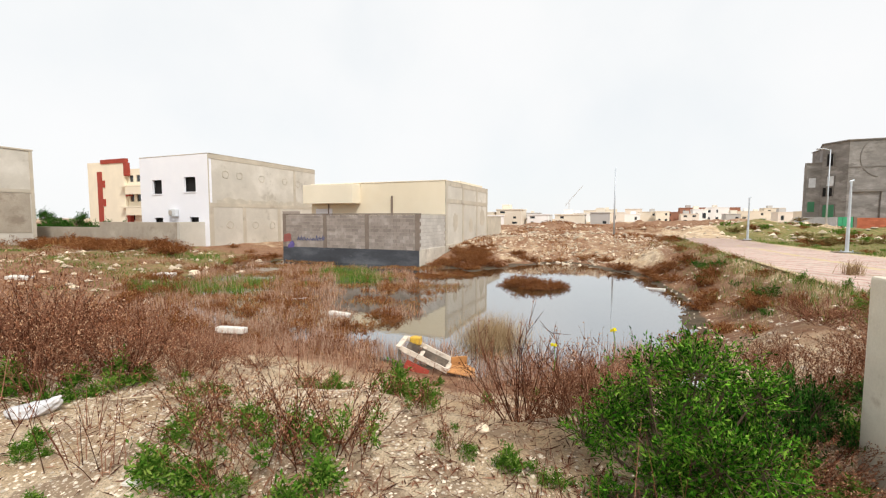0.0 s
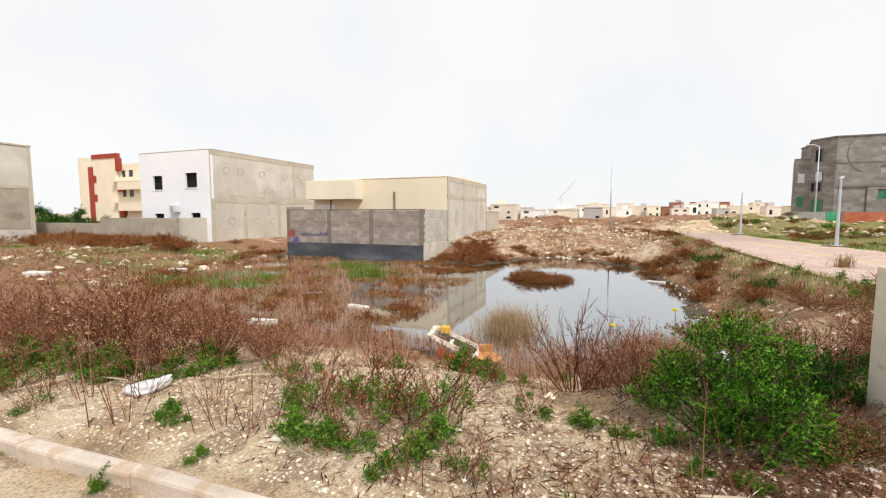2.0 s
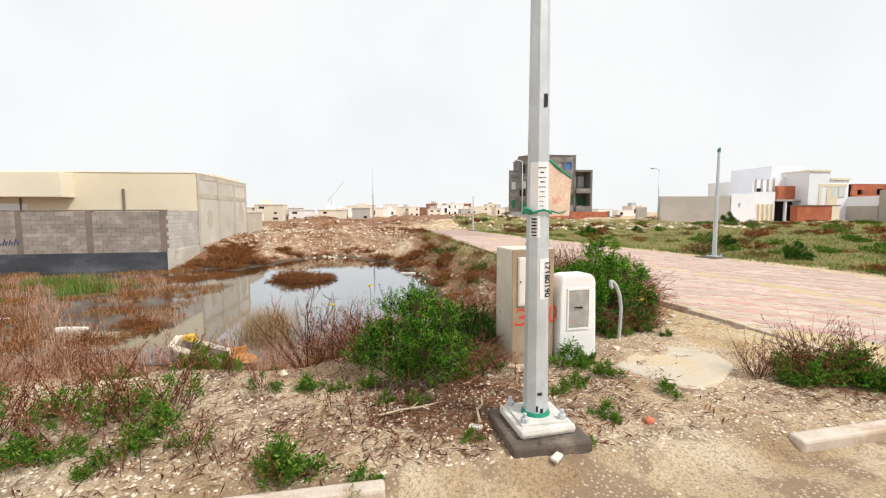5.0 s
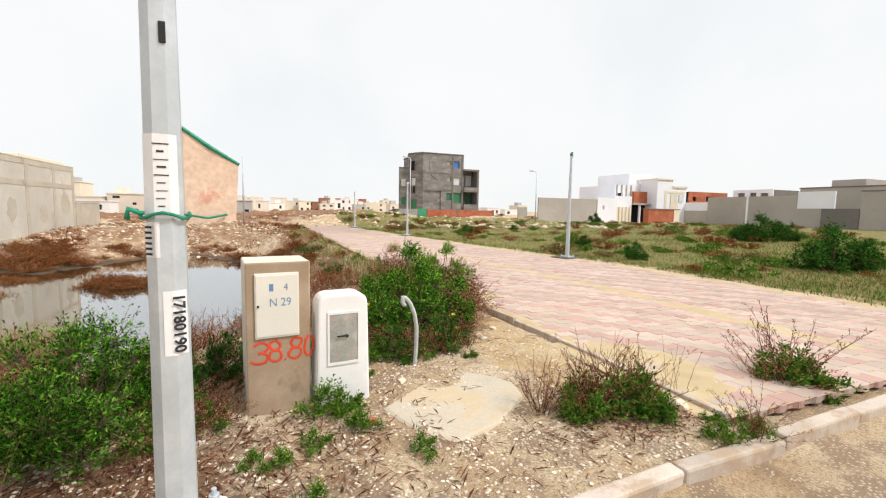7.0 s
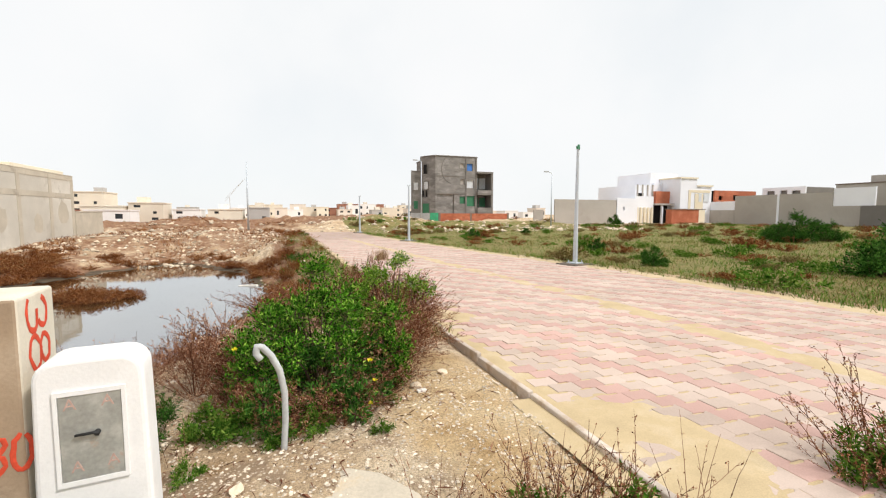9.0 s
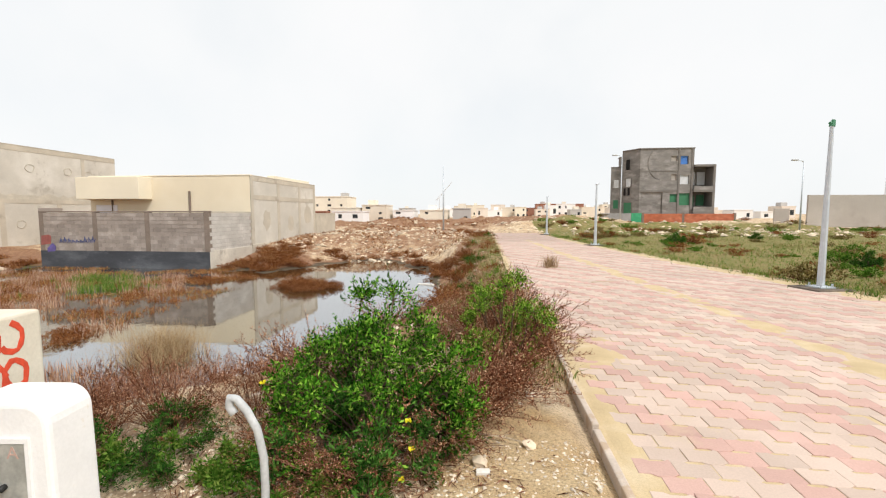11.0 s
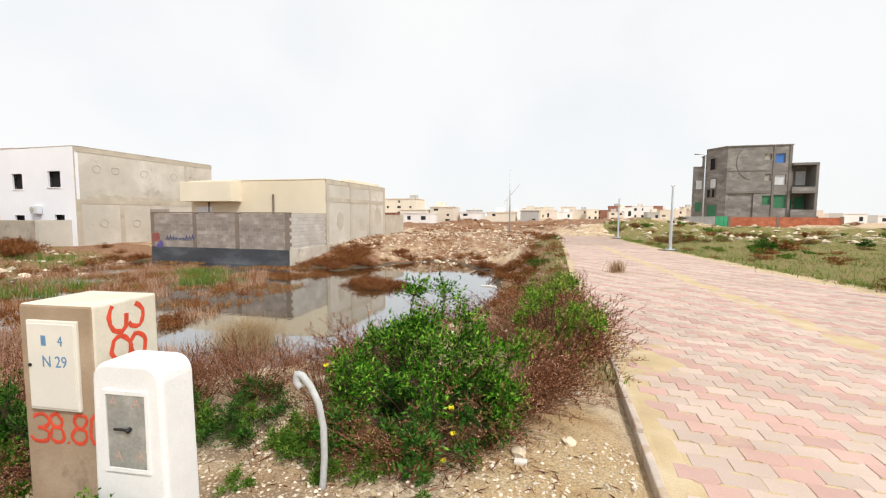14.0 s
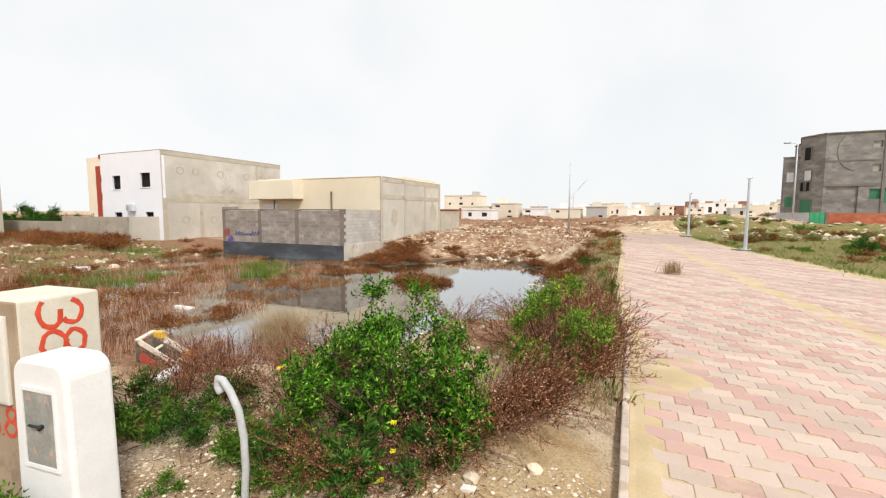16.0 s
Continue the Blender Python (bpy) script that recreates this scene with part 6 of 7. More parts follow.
scatter(dry, skirts, R)
scatter(dry_flat, [(0.85, 2.75, 0.5), (0.75, 2.95, 0.55), (0.95, 3.05, 0.5), (0.7, 2.45, 0.34), (1.2, 3.7, 0.5), (0.55, 3.5, 0.6), (0.5, 3.2, 0.5), (2.75, 3.72, 0.5), (2.3, 4.1, 0.6), (-1.4, 4.6, 0.36), (-3.7, 4.6, 0.5), (-2.2, 4.4, 0.3), (-0.5, 5.4, 0.5), (0.8, 6.4, 0.6), (-4.6, 4.6, 0.6), (-6.0, 5.0, 0.7), (2.4, 7.2, 0.7), (2.9, 8.6, 0.7), (-7.5, 5.2, 0.9), (3.4, 6.6, 0.8), (3.7, 7.4, 0.8), (-3.0, 4.3, 0.5), (-2.6, 5.0, 0.5), (-1.0, 4.8, 0.5), (-0.2, 4.4, 0.55)], R)
scatter(bare, [(-0.75, 3.3, 0.9), (-0.3, 3.2, 0.9), (4.15, 6.1, 0.9), (4.2, 7.0, 1.0), (4.0, 8.0, 1.0), (-6.1, 1.8, 0.7), (0.7, 5.0, 0.9), (1.3, 4.4, 0.75), (2.0, 4.45, 0.8), (4.2, 9.2, 0.8), (3.85, 2.15, 0.7), (3.3, 2.2, 0.5), (-4.5, 2.2, 0.7), (-5.3, 2.1, 0.7)], R)
scatter(leggy, [(-2.46, 2.05, 1.15), (-2.2, 2.3, 1.0), (-1.85, 2.15, 1.2), (-1.6, 2.35, 0.9), (-2.0, 1.75, 0.8), (-1.2, 1.75, 0.55), (-0.62, 1.3, 0.6), (-2.9, 2.4, 0.8), (-1.0, 2.6, 0.6), (3.55, 2.05, 0.9), (3.8, 2.15, 1.0), (4.05, 2.0, 0.9), (5.85, 1.95, 1.15), (5.95, 2.05, 1.05), (5.75, 2.05, 0.9), (-4.9, 1.5, 0.6), (-5.5, 1.6, 0.9), (4.5, 1.4, 0.6), (-3.3, 2.6, 0.7), (-1.4, 3.0, 0.6), (-1.9, 3.4, 0.6), (-2.6, 3.2, 0.7)], R)
scatter(stalks, [(-3.0, 1.6, 1.0), (-3.9, 1.5, 1.1), (-3.4, 2.0, 0.9), (-2.7, 1.7, 0.9), (-1.5, 1.55, 0.7), (-1.0, 1.6, 0.7), (-0.55, 1.75, 0.6), (-0.4, 2.2, 0.8), (-0.1, 1.9, 0.9), (0.15, 2.1, 0.8), (0.45, 1.9, 0.7), (3.3, 2.3, 0.8), (3.75, 2.15, 1.0), (4.6, 2.15, 0.9), (-4.2, 1.9, 1.0), (-4.7, 1.7, 1.1), (-2.2, 2.7, 0.9), (-0.9, 3.0, 0.9), (-5.2, 1.7, 1.1), (2.1, 3.5, 0.6), (0.6, 1.55, 0.5)], R)
wspots = [(-2.3, 1.62, 1.3), (-2.1, 1.65, 1.1), (-1.45, 1.9, 1.3), (-1.65, 1.6, 0.9), (-3.55, 1.72, 1.0), (-3.4, 1.62, 0.7), (-0.6, 2.5, 0.9), (-0.35, 2.45, 0.8), (-1.7, 3.25, 1.3), (-1.5, 3.3, 1.2), (-0.55, 1.3, 1.3), (-0.62, 1.4, 1.2), (-3.2, 1.05, 0.8), (-2.3, 1.05, 0.5), (-4.2, 1.05, 0.8), (-1.5, 1.02, 0.6), (-0.15, 1.25, 0.8), (0.0, 2.2, 0.7), (0.25, 2.1, 0.7), (0.75, 2.7, 1.2), (0.6, 2.6, 0.9), (1.0, 2.78, 1.1), (0.85, 3.0, 1.3), (0.3, 3.4, 1.2), (0.55, 1.6, 0.6), (1.74, 2.74, 1.25), (1.86, 2.72, 1.0), (1.62, 2.3, 0.9), (1.45, 2.1, 0.8), (1.3, 2.2, 0.6), (2.15, 3.3, 0.8), (2.3, 3.6, 1.2), (2.45, 3.75, 1.3), (2.7, 3.5, 1.0), (2.85, 3.6, 1.0), (2.2, 3.85, 1.3), (1.55, 3.75, 1.4), (1.75, 3.95, 1.4), (1.4, 3.55, 1.2),
          (3.6, 1.95, 1.4), (3.85, 2.05, 1.6), (4.0, 1.95, 1.5), (4.15, 2.1, 1.3), (3.8, 2.25, 1.3), (3.5, 2.15, 1.2), (4.4, 1.6, 0.9), (4.6, 1.45, 1.0), (4.2, 1.4, 0.8), (5.8, 1.9, 1.9), (5.95, 1.98, 2.0), (6.05, 1.85, 1.6), (5.85, 2.1, 1.7), (5.95, 1.7, 1.2), (3.4, 1.05, 0.8), (2.25, 2.0, 0.9), (1.95, 2.35, 1.0), (3.3, 3.4, 0.6), (3.15, 3.7, 0.9), (1.6, 1.75, 0.7), (1.3, 1.4, 0.5), (-2.8, 1.35, 0.6), (-4.9, 2.2, 1.5), (-4.4, 2.35, 1.4), (-5.6, 2.1, 1.7), (-5.1, 2.2, 1.6), (-6.0, 2.0, 1.6), (-4.2, 2.6, 1.4), (-5.9, 1.7, 1.2), (-6.4, 1.6, 1.4), (0.7, 3.2, 1.2), (-2.45, 5.9, 0.7), (-1.0, 5.6, 0.9), (-1.5, 5.0, 0.9), (-2.6, 3.6, 1.0), (4.1, 10.0, 1.5), (3.7, 9.0, 1.6), (4.2, 11.2, 1.6), (3.9, 12.6, 1.5)]
scatter(weed, wspots, R, 0.85, 1.2)

# rust marsh shrubs round the pond and on its islands
spots = []
while len(spots) < 96:
    x, y = R.uniform(-21, 3.2), R.uniform(6, 30)
    d = float(pond_distance(np.array([x]), np.array([y]))[0])
    isl = math.hypot((x + 3.0) / 1.1, (y - 17.0) / 0.8) < 1 or math.hypot((x + 7.4) / 1.3, (y - 18.4) / 0.8) < 1
    if (0.1 < d < 1.7 and not (y < 9 and x > -5) and y < 28) or isl:
        spots.append((x, y, 0.75 + 0.006 * y))
spots += [(R.uniform(-9.6, -6.2), R.uniform(21.5, 26), 0.95) for _ in range(26)] + [(R.uniform(-9.5, -1), R.uniform(26, 28.5), 0.7) for _ in range(10)]
spots += [(R.uniform(-45, -22), R.uniform(16, 20.6), 1.5) for _ in range(36)] + [(R.uniform(-30, -11), R.uniform(22, 24), 1.0) for _ in range(8)]
spots += [(-3.0 + 1.15 * math.cos(a) * q, 16.8 + 0.75 * math.sin(a) * q, 0.85) for a, q in ((R.uniform(0, 6.28), R.random() ** 0.5) for _ in range(14))]
mats = [(-6.3, 10.0), (-5.6, 9.4), (-9.1, 9.8), (-6.8, 8.7), (-6.2, 14.2), (-5.5, 7.3), (-11.1, 13.0), (-8.3, 14.1), (-10.2, 11.6), (-12.6, 14.6), (-14.2, 16.4), (-9.6, 16.0), (-12.0, 17.6), (-15.2, 12.2), (-7.4, 11.8), (-16.0, 18.2), (-8.4, 9.0), (-7.6, 7.9), (-13.4, 10.6), (-10.9, 9.2)]
spots += [(x + R.gauss(0, 0.45), y + R.gauss(0, 0.35), R.uniform(0.4, 0.75)) for x, y in mats for _ in range(4)]
scatter(rust, spots, R, 0.75, 1.35)
spots = [(R.uniform(2.4, 4.1), R.uniform(9, 36), R.uniform(0.4, 0.75)) for _ in range(17)]
extra = plant("bank_bush", "scrubby olive-green bush on the sandy bank", shrub_shapes(16, 0.6, 0.6, 30, 7, 10, 0.05, 0.02, thick=0.005, low=0.1, twigs=False), (L_TWIG, L_DEEP), group="bushes on the bank")
scatter(extra, spots, R, 0.7, 1.2)
scatter(copy_thing(rust, pose(0, 0, 0)), [(R.uniform(1.9, 4.1), R.uniform(8, 36), R.uniform(0.55, 0.95)) for _ in range(42)], R, 0.7, 1.2)

# meadow
mspots = []
while len(mspots) < 236:
    x, y = R.uniform(8, 66), R.uniform(3, 52)
    if x > np.interp(y, RIGHT_Y, RIGHT_X) + 0.6 and x < 14 + y * 1.6:
        mspots.append((x, y, R.uniform(0.8, 1.6)))
scatter(meadow_clump, mspots[::3], R, 0.6, 1.2)
olive_clump = plant("meadow_clump", "olive-green clump of meadow scrub", shrub_shapes(17, 0.32, 0.6, 18, 5, 7, 0.075, 0.032, thick=0.004, low=0.1, up=0.7, twigs=False), (L_TWIG, L_WEED), category="shrub", group="clumps in the meadow")
scatter(olive_clump, mspots[1::3], R, 0.6, 1.2)
verge = [(float(np.interp(y, RIGHT_Y, RIGHT_X)) + R.uniform(0.4, 7), y, R.uniform(0.4, 0.9)) for y in (R.uniform(4, 32) for _ in range(50))]
scatter(copy_thing(olive_clump, pose(0, 0, 0)), verge[::2], R, 0.6, 1.2)
brown_clump = plant("meadow_clump", "reddish-brown dead clump in the meadow", shrub_shapes(18, 0.34, 0.6, 26, 6, 9, 0.05, 0.018, thick=0.004, low=0.1, up=0.7, twigs=False), (L_TWIG, L_RUST), category="shrub", group="clumps in the meadow")
scatter(brown_clump, mspots[2::3] + verge[1::2], R, 0.6, 1.2)
scatter(meadow_green, [(12.5, 10.2, 0.6), (12.9, 24.0, 0.7), (27.3, 16.4, 1.1), (28.2, 15.8, 1.6), (30.2, 15.6, 0.95), (16.1, 6.6, 1.25), (17.0, 6.5, 0.9), (48.0, 52, 1.4), (20, 30, 0.5), (14.5, 15, 0.5)], R, 0.9, 1.1)
# brush behind the yard wall
scatter(copy_thing(meadow_green, pose(0, 0, 0)), [(-46, 24.5, 2.2), (-49, 26, 2.0), (-43, 25, 1.9), (-57, 27, 3.2), (-53, 26, 2.4), (-40.5, 25, 1.7)], R, 0.9, 1.1)


def blades(name, label, mat, n, region, hgt, width, lean, seed, clump=1, spread=0.1, category="grass"):
    """A stand of thin blades; region gives a random spot or None."""
    rng, s = random.Random(seed), Shape()
    pts = []
    while len(pts) < n // clump:
        q = region(rng)
        if q:
            pts.append(q)
    zs = height(np.array([p[0] for p in pts]), np.array([p[1] for p in pts]))
    for (x, y), z in zip(pts, np.maximum(zs, WATER - 0.06)):
        k = rng.uniform(0.6, 1.25)
        for _ in range(clump):
            p = Vector((x + rng.gauss(0, spread), y + rng.gauss(0, spread), z - 0.03))
            s.blade(p, Vector((rng.gauss(0, lean), rng.gauss(0, lean), 0)), hgt * k * rng.uniform(0.6, 1.2), width * rng.uniform(0.7, 1.3), rng)
    tagged(part(name, s, mat), label, category, kind="stuff")


def inside_pond(x, y, lo, hi):
    d = float(pond_distance(np.array([x]), np.array([y]))[0])
    return lo < d < hi


def marsh(rng):
    x, y = rng.uniform(-19, -2), rng.uniform(6.5, 19.5)
    k = math.sin(x * 1.3 + 2) * math.sin(y * 1.1 + 1) + 0.45 * math.sin(2.9 * x + y * 2.3)
    open_water = y > 11.0 and x > -7.2 or (x > -5 and y > 8.2) or (y > 19.6 and x > -17)
    return (x, y) if k > 0.0 and not open_water and inside_pond(x, y, -6, 2) else None


def matted(rng):
    x, y = rng.uniform(-19.3, -5.5), rng.uniform(8.5, 21.2)
    k = math.sin(x * 0.9 + y * 0.5) + math.sin(y * 1.9 - x * 0.6) + 0.5 * math.sin(x * 3.1)
    sparse = x > -7.6 and y > 12 or x > -0.75 * y + 3.2
    return (x, y) if k > (0.75 if sparse else 0.05) and x < -5.6 and inside_pond(x, y, -9, 0.3) else None


def shore(rng):
    x, y = rng.uniform(-11, 1.6), rng.uniform(4.6, 9.4)
    return (x, y) if inside_pond(x, y, -0.7, 1.6) and not (-3.9 < x < -2.0 and y < 6.9) and rng.random() < 0.4 + 0.6 * (math.sin(x * 3) > -0.2) else None


def west(rng):
    x, y = rng.uniform(-46, -9), rng.uniform(3.5, 20.9)
    return (x, y) if inside_pond(x, y, 0.2, 60) and math.sin(x * 0.9 + y * 0.7) + math.sin(x * 0.37 - y) > -0.5 else None


def west_green(rng):
    x, y = rng.uniform(-40, -9), rng.uniform(8, 20.9)
    return (x, y) if inside_pond(x, y, 0.1, 60) and math.sin(x * 0.5 + y * 0.4 + 2) + math.sin(x * 0.8 - y * 0.6) > 0.2 else None


def wall_foot(rng):
    return (rng.uniform(-42, -29), 20.9 - abs(rng.gauss(0, 1.1)))


def green_marsh(rng):
    cx, cy, r = rng.choice(((-14.2, 11.6, 1.2), (-10.3, 15.9, 1.0), (-12.5, 17.6, 1.0), (-14.3, 13.3, 1.2), (-22, 18, 2.2), (-15.6, 10.6, 1.0), (-11.2, 17.4, 0.8)))
    return (rng.gauss(cx, r * 0.7), rng.gauss(cy, r * 0.45))


def straw_clump(rng):
    return (rng.gauss(-2.55, 0.3), rng.gauss(9.0, 0.3))


def field(rng):
    y = 2 + 44 * rng.random() ** 1.5
    x = rng.uniform(8, 14 + 1.3 * y + 4)
    return (x, y) if x > np.interp(y, RIGHT_Y, RIGHT_X) + 0.1 else None


def patchy_field(rng):
    q = field(rng)
    return q if q and math.sin(q[0] * 0.8 + q[1] * 0.5) + math.sin(q[0] * 0.45 - q[1] * 0.9 + 1) > 0.1 else None


def road_edge(rng):
    y = rng.uniform(2, 34)
    return (float(np.interp(y, RIGHT_Y, RIGHT_X)) + abs(rng.gauss(0.25, 0.3)), y)


def bank(rng):
    y = rng.uniform(5.2, 30)
    return (float(np.interp(y, LEFT_Y, LEFT_X)) - abs(rng.gauss(0.5, 0.7)) - 0.05, y)


def north_flat(rng):
    x, y = rng.uniform(-10, 4), rng.uniform(25.5, 60)
    return (x, y) if math.sin(x * 1.1) + math.sin(y * 0.8 + x) > 0.1 else None


blades("marsh_reeds", "brown dry reeds standing in the flooded hollow", L_RUST, 22000, marsh, 0.17, 0.016, 0.10, 31, 8, 0.09)
blades("marsh_straw", "pale straw stalks standing in shallow water", L_PINK, 11000, marsh, 0.36, 0.011, 0.08, 32, 7, 0.10)
blades("shore_reeds", "pinkish-brown dry reeds along the near shore", L_PINK, 10000, shore, 0.36, 0.007, 0.08, 33, 7, 0.09)
blades("dry_brush", "pinkish dry brush on the ground west of the water", L_PINK, 15000, west, 0.24, 0.016, 0.14, 34, 12, 0.22)
blades("rust_brush", "rust-coloured low brush west of the water", L_RUST, 16000, west, 0.17, 0.022, 0.14, 35, 12, 0.25)
blades("low_grass", "low green grass between the dry brush", L_GRASS, 12000, west_green, 0.15, 0.016, 0.08, 43, 12, 0.3)
blades("wall_brush", "rusty dry brush banked up along the yard wall", L_RUST, 9000, wall_foot, 0.55, 0.025, 0.2, 44, 12, 0.3)
# Pond plants, spread extra thickly to cover and darken the block wall's reflection.
blades("water_mat", "low rust-brown water plants matted on the pond, thickened to darken its reflection", L_RUST, 42000, matted, 0.15, 0.022, 0.07, 46, 14, 0.16)
blades("weed_mat", "dull olive water weed added on the pond to darken its reflection", L_OLIVE, 14000, matted, 0.135, 0.02, 0.06, 47, 14, 0.16)
blades("marsh_grass", "green grass tufts standing in the water", L_GRASS, 5000, green_marsh, 0.38, 0.016, 0.08, 36, 9, 0.09)
blades("straw_tuft", "fine pale straw tussock at the water's edge", L_STRAW, 2600, straw_clump, 0.62, 0.005, 0.26, 37, 5, 0.05)
blades("field_grass", "green grass of the open meadow", L_GRASS, 70000, field, 0.14, 0.016, 0.08, 38, 12, 0.28)
blades("field_straw", "brown dead grass in the open meadow", L_OLIVE, 26000, patchy_field, 0.12, 0.016, 0.10, 45, 12, 0.3)
blades("verge_grass", "grass spilling over the edge of the paving", L_GRASS, 5000, road_edge, 0.14, 0.016, 0.06, 39, 7, 0.07)
blades("bank_grass", "mixed grass on the sandy bank", L_GRASS, 6000, bank, 0.20, 0.012, 0.08, 40, 9, 0.09)
blades("bank_straw", "dry straw on the sandy bank", L_STRAW, 5000, bank, 0.26, 0.009, 0.09, 41, 7, 0.09)
blades("flat_brush", "dry brush on the rubble flat", L_RUST, 14000, north_flat, 0.18, 0.03, 0.12, 42, 10, 0.3)


def yellow_flowers():
    rng = random.Random(3)
    for x, y, z in ((3.30, 3.92, 0.34), (3.33, 3.86, 0.20), (3.28, 3.80, 0.05), (2.35, 4.0, 0.5), (-0.45, 2.95, 0.62), (-0.1, 2.5, 0.86)):
        f = thing("flower", "small bright yellow four-petalled flower", "flower", (x, y, z), group="yellow flowers in the bush")
        part("stalk", Shape().tube([(0, 0, -0.16), (0.01, 0.01, -0.08), (0, 0, 0)], 0.002, 4), L_WEED, f)
        s = Shape()
        for i in range(5):
            a = i * 1.2566
            s.leaf(Vector((0, 0, 0)), Vector((math.cos(a), math.sin(a) - 0.3, 0.5)).normalized(), 0.026, 0.026, rng)
        part("petals", s, L_FLOWER, f)


yellow_flowers()


# ---- litter and stones ----
def stones(name, label, mat, n, region, lo, hi, seed, category="stones"):
    rng, s = random.Random(seed), Shape()
    pts = []
    while len(pts) < n:
        q = region(rng)
        if q:
            pts.append(q)
    zs = height(np.array([p[0] for p in pts]), np.array([p[1] for p in pts]))
    for (x, y), z in zip(pts, zs):
        r = lo + (hi - lo) * rng.random() ** 3
        a = rng.uniform(0, 6.28)
        v = []
        for k in range(5):
            b = a + k * 1.2566
            q = r * rng.uniform(0.7, 1.25)
            v.append((x + q * math.cos(b), y + q * math.sin(b), z + r * rng.uniform(0.0, 0.25)))
        v += [(x + rng.gauss(0, r * 0.2), y + rng.gauss(0, r * 0.2), z + r * rng.uniform(0.5, 0.9)), (x, y, z - r * 0.5)]
        s.add(v, [(k, (k + 1) % 5, 5) for k in range(5)] + [((k + 1) % 5, k, 6) for k in range(5)])
    tagged(part(name, s, mat), label, category, kind="stuff")


def near_gravel(rng):
    x, y = rng.uniform(-5.5, 4.5), rng.uniform(1.3, 4.4)
    return (x, y) if y < 3.0 + 0.3 * math.sin(x * 2) or x > 1.5 else None


def lane_grit(rng):
    return (rng.uniform(-5, 6), rng.uniform(-1.5, 1.1))


def bank_stones(rng):
    y = rng.uniform(5, 34)
    return (rng.uniform(1.6, 4.2), y)


def far_rubble(rng):
    x, y = rng.uniform(-14, 36), rng.uniform(33, 58)
    return None if -1 + 4 < x < 9 and y < 38 else (x, y)


def north_rubble(rng):
    return (rng.uniform(-10, 3.5), rng.uniform(25.5, 38))


def west_rubble(rng):
    x, y = rng.uniform(-30, -12), rng.uniform(8, 21)
    return (x, y) if inside_pond(x, y, 0.3, 40) else None


stones("gravel", "loose pale gravel and small stones", M_STONE, 26000, near_gravel, 0.003, 0.016, 51)
stones("grit", "scattered grit on the dirt lane", M_STONE, 3500, lane_grit, 0.003, 0.014, 52)
stones("bank_stones", "pale stones on the sandy bank", M_STONE, 1200, bank_stones, 0.01, 0.07, 53)
stones("rubble", "heaps of broken rubble on the far flat", M_RUBBLE, 1500, far_rubble, 0.05, 0.35, 54)
stones("rubble", "pale rubble on the far shore", M_RUBBLE, 2600, north_rubble, 0.02, 0.16, 55)
stones("rubble", "pale stones in the dry brush", M_RUBBLE, 500, west_rubble, 0.03, 0.22, 56)


def dead_litter():
    """Thin dry twigs and flakes lying flat on the gravel."""
    rng, s = random.Random(61), Shape()
    spots = [(0.9, 2.0, 1.0, 0.5), (2.85, 4.0, 0.5, 0.3), (-1.6, 1.9, 1.3, 0.4), (-5, 2.5, 1.4, 0.6), (-0.3, 2.9, 1.6, 0.35), (0.2, 1.7, 0.8, 0.3), (0.9, 2.3, 0.8, 0.4), (4.0, 1.9, 0.5, 0.25)]
    pts = []
    for _ in range(11000):
        cx, cy, sx, sy = rng.choice(spots)
        pts.append((rng.gauss(cx, sx), rng.gauss(cy, sy)))
    zs = height(np.array([p[0] for p in pts]), np.array([p[1] for p in pts]))
    for (x, y), z in zip(pts, zs):
        a, l, w = rng.uniform(0, 6.28), rng.uniform(0.02, 0.14), rng.uniform(0.002, 0.006)
        if y < 1.35 + 0.037 * x or x > 4.5:
            continue
        d, sd = Vector((math.cos(a), math.sin(a), rng.uniform(-0.05, 0.25))) * l, Vector((-math.sin(a), math.cos(a), 0.3)) * w
        p = Vector((x, y, z + 0.006))
        s.add([tuple(p - sd), tuple(p + d * 0.5 - sd), tuple(p + d), tuple(p + d * 0.5 + sd)], [(0, 1, 2, 3)])
    tagged(part("dead_litter", s, L_TWIG), "dry twigs and dead stalks lying on the gravel", "litter", kind="stuff")


dead_litter()


def rock(x, y, r, label, mat=None, name="stone"):
    bm = bmesh.new()
    bmesh.ops.create_icosphere(bm, subdivisions=2, radius=r)
    rng = random.Random(int(x * 100 + y * 10))
    off = Vector((rng.random() * 9, rng.random() * 9, 0))
    for v in bm.verts:
        v.co *= 0.8 + 0.45 * noise.noise(v.co / r * 1.1 + off)
        v.co.z *= 0.6
    me = bpy.data.meshes.new(name)
    bm.to_mesh(me)
    bm.free()
    me.materials.append(mat or M_RUBBLE)
    ob = part(name, me, None)
    ob.location = (x, y, hz(x, y) + r * 0.2)
    tagged(ob, label, "stone")


for x, y, r in ((4.05, 4.35, 0.06), (3.72, 4.1, 0.07), (2.45, 3.05, 0.05), (0.9, 1.5, 0.05), (4.35, 1.9, 0.10), (-0.9, 2.9, 0.06), (-17.2, 15.9, 0.35), (-18.3, 14.3, 0.3)):
    rock(x, y, r, "rough pale stone lying on the sand")
rock(1.85, 1.62, 0.05, "broken piece of red brick", M_BRICK, "brick_piece")
rock(2.05, 2.42, 0.06, "broken piece of red brick", M_BRICK, "brick_piece")


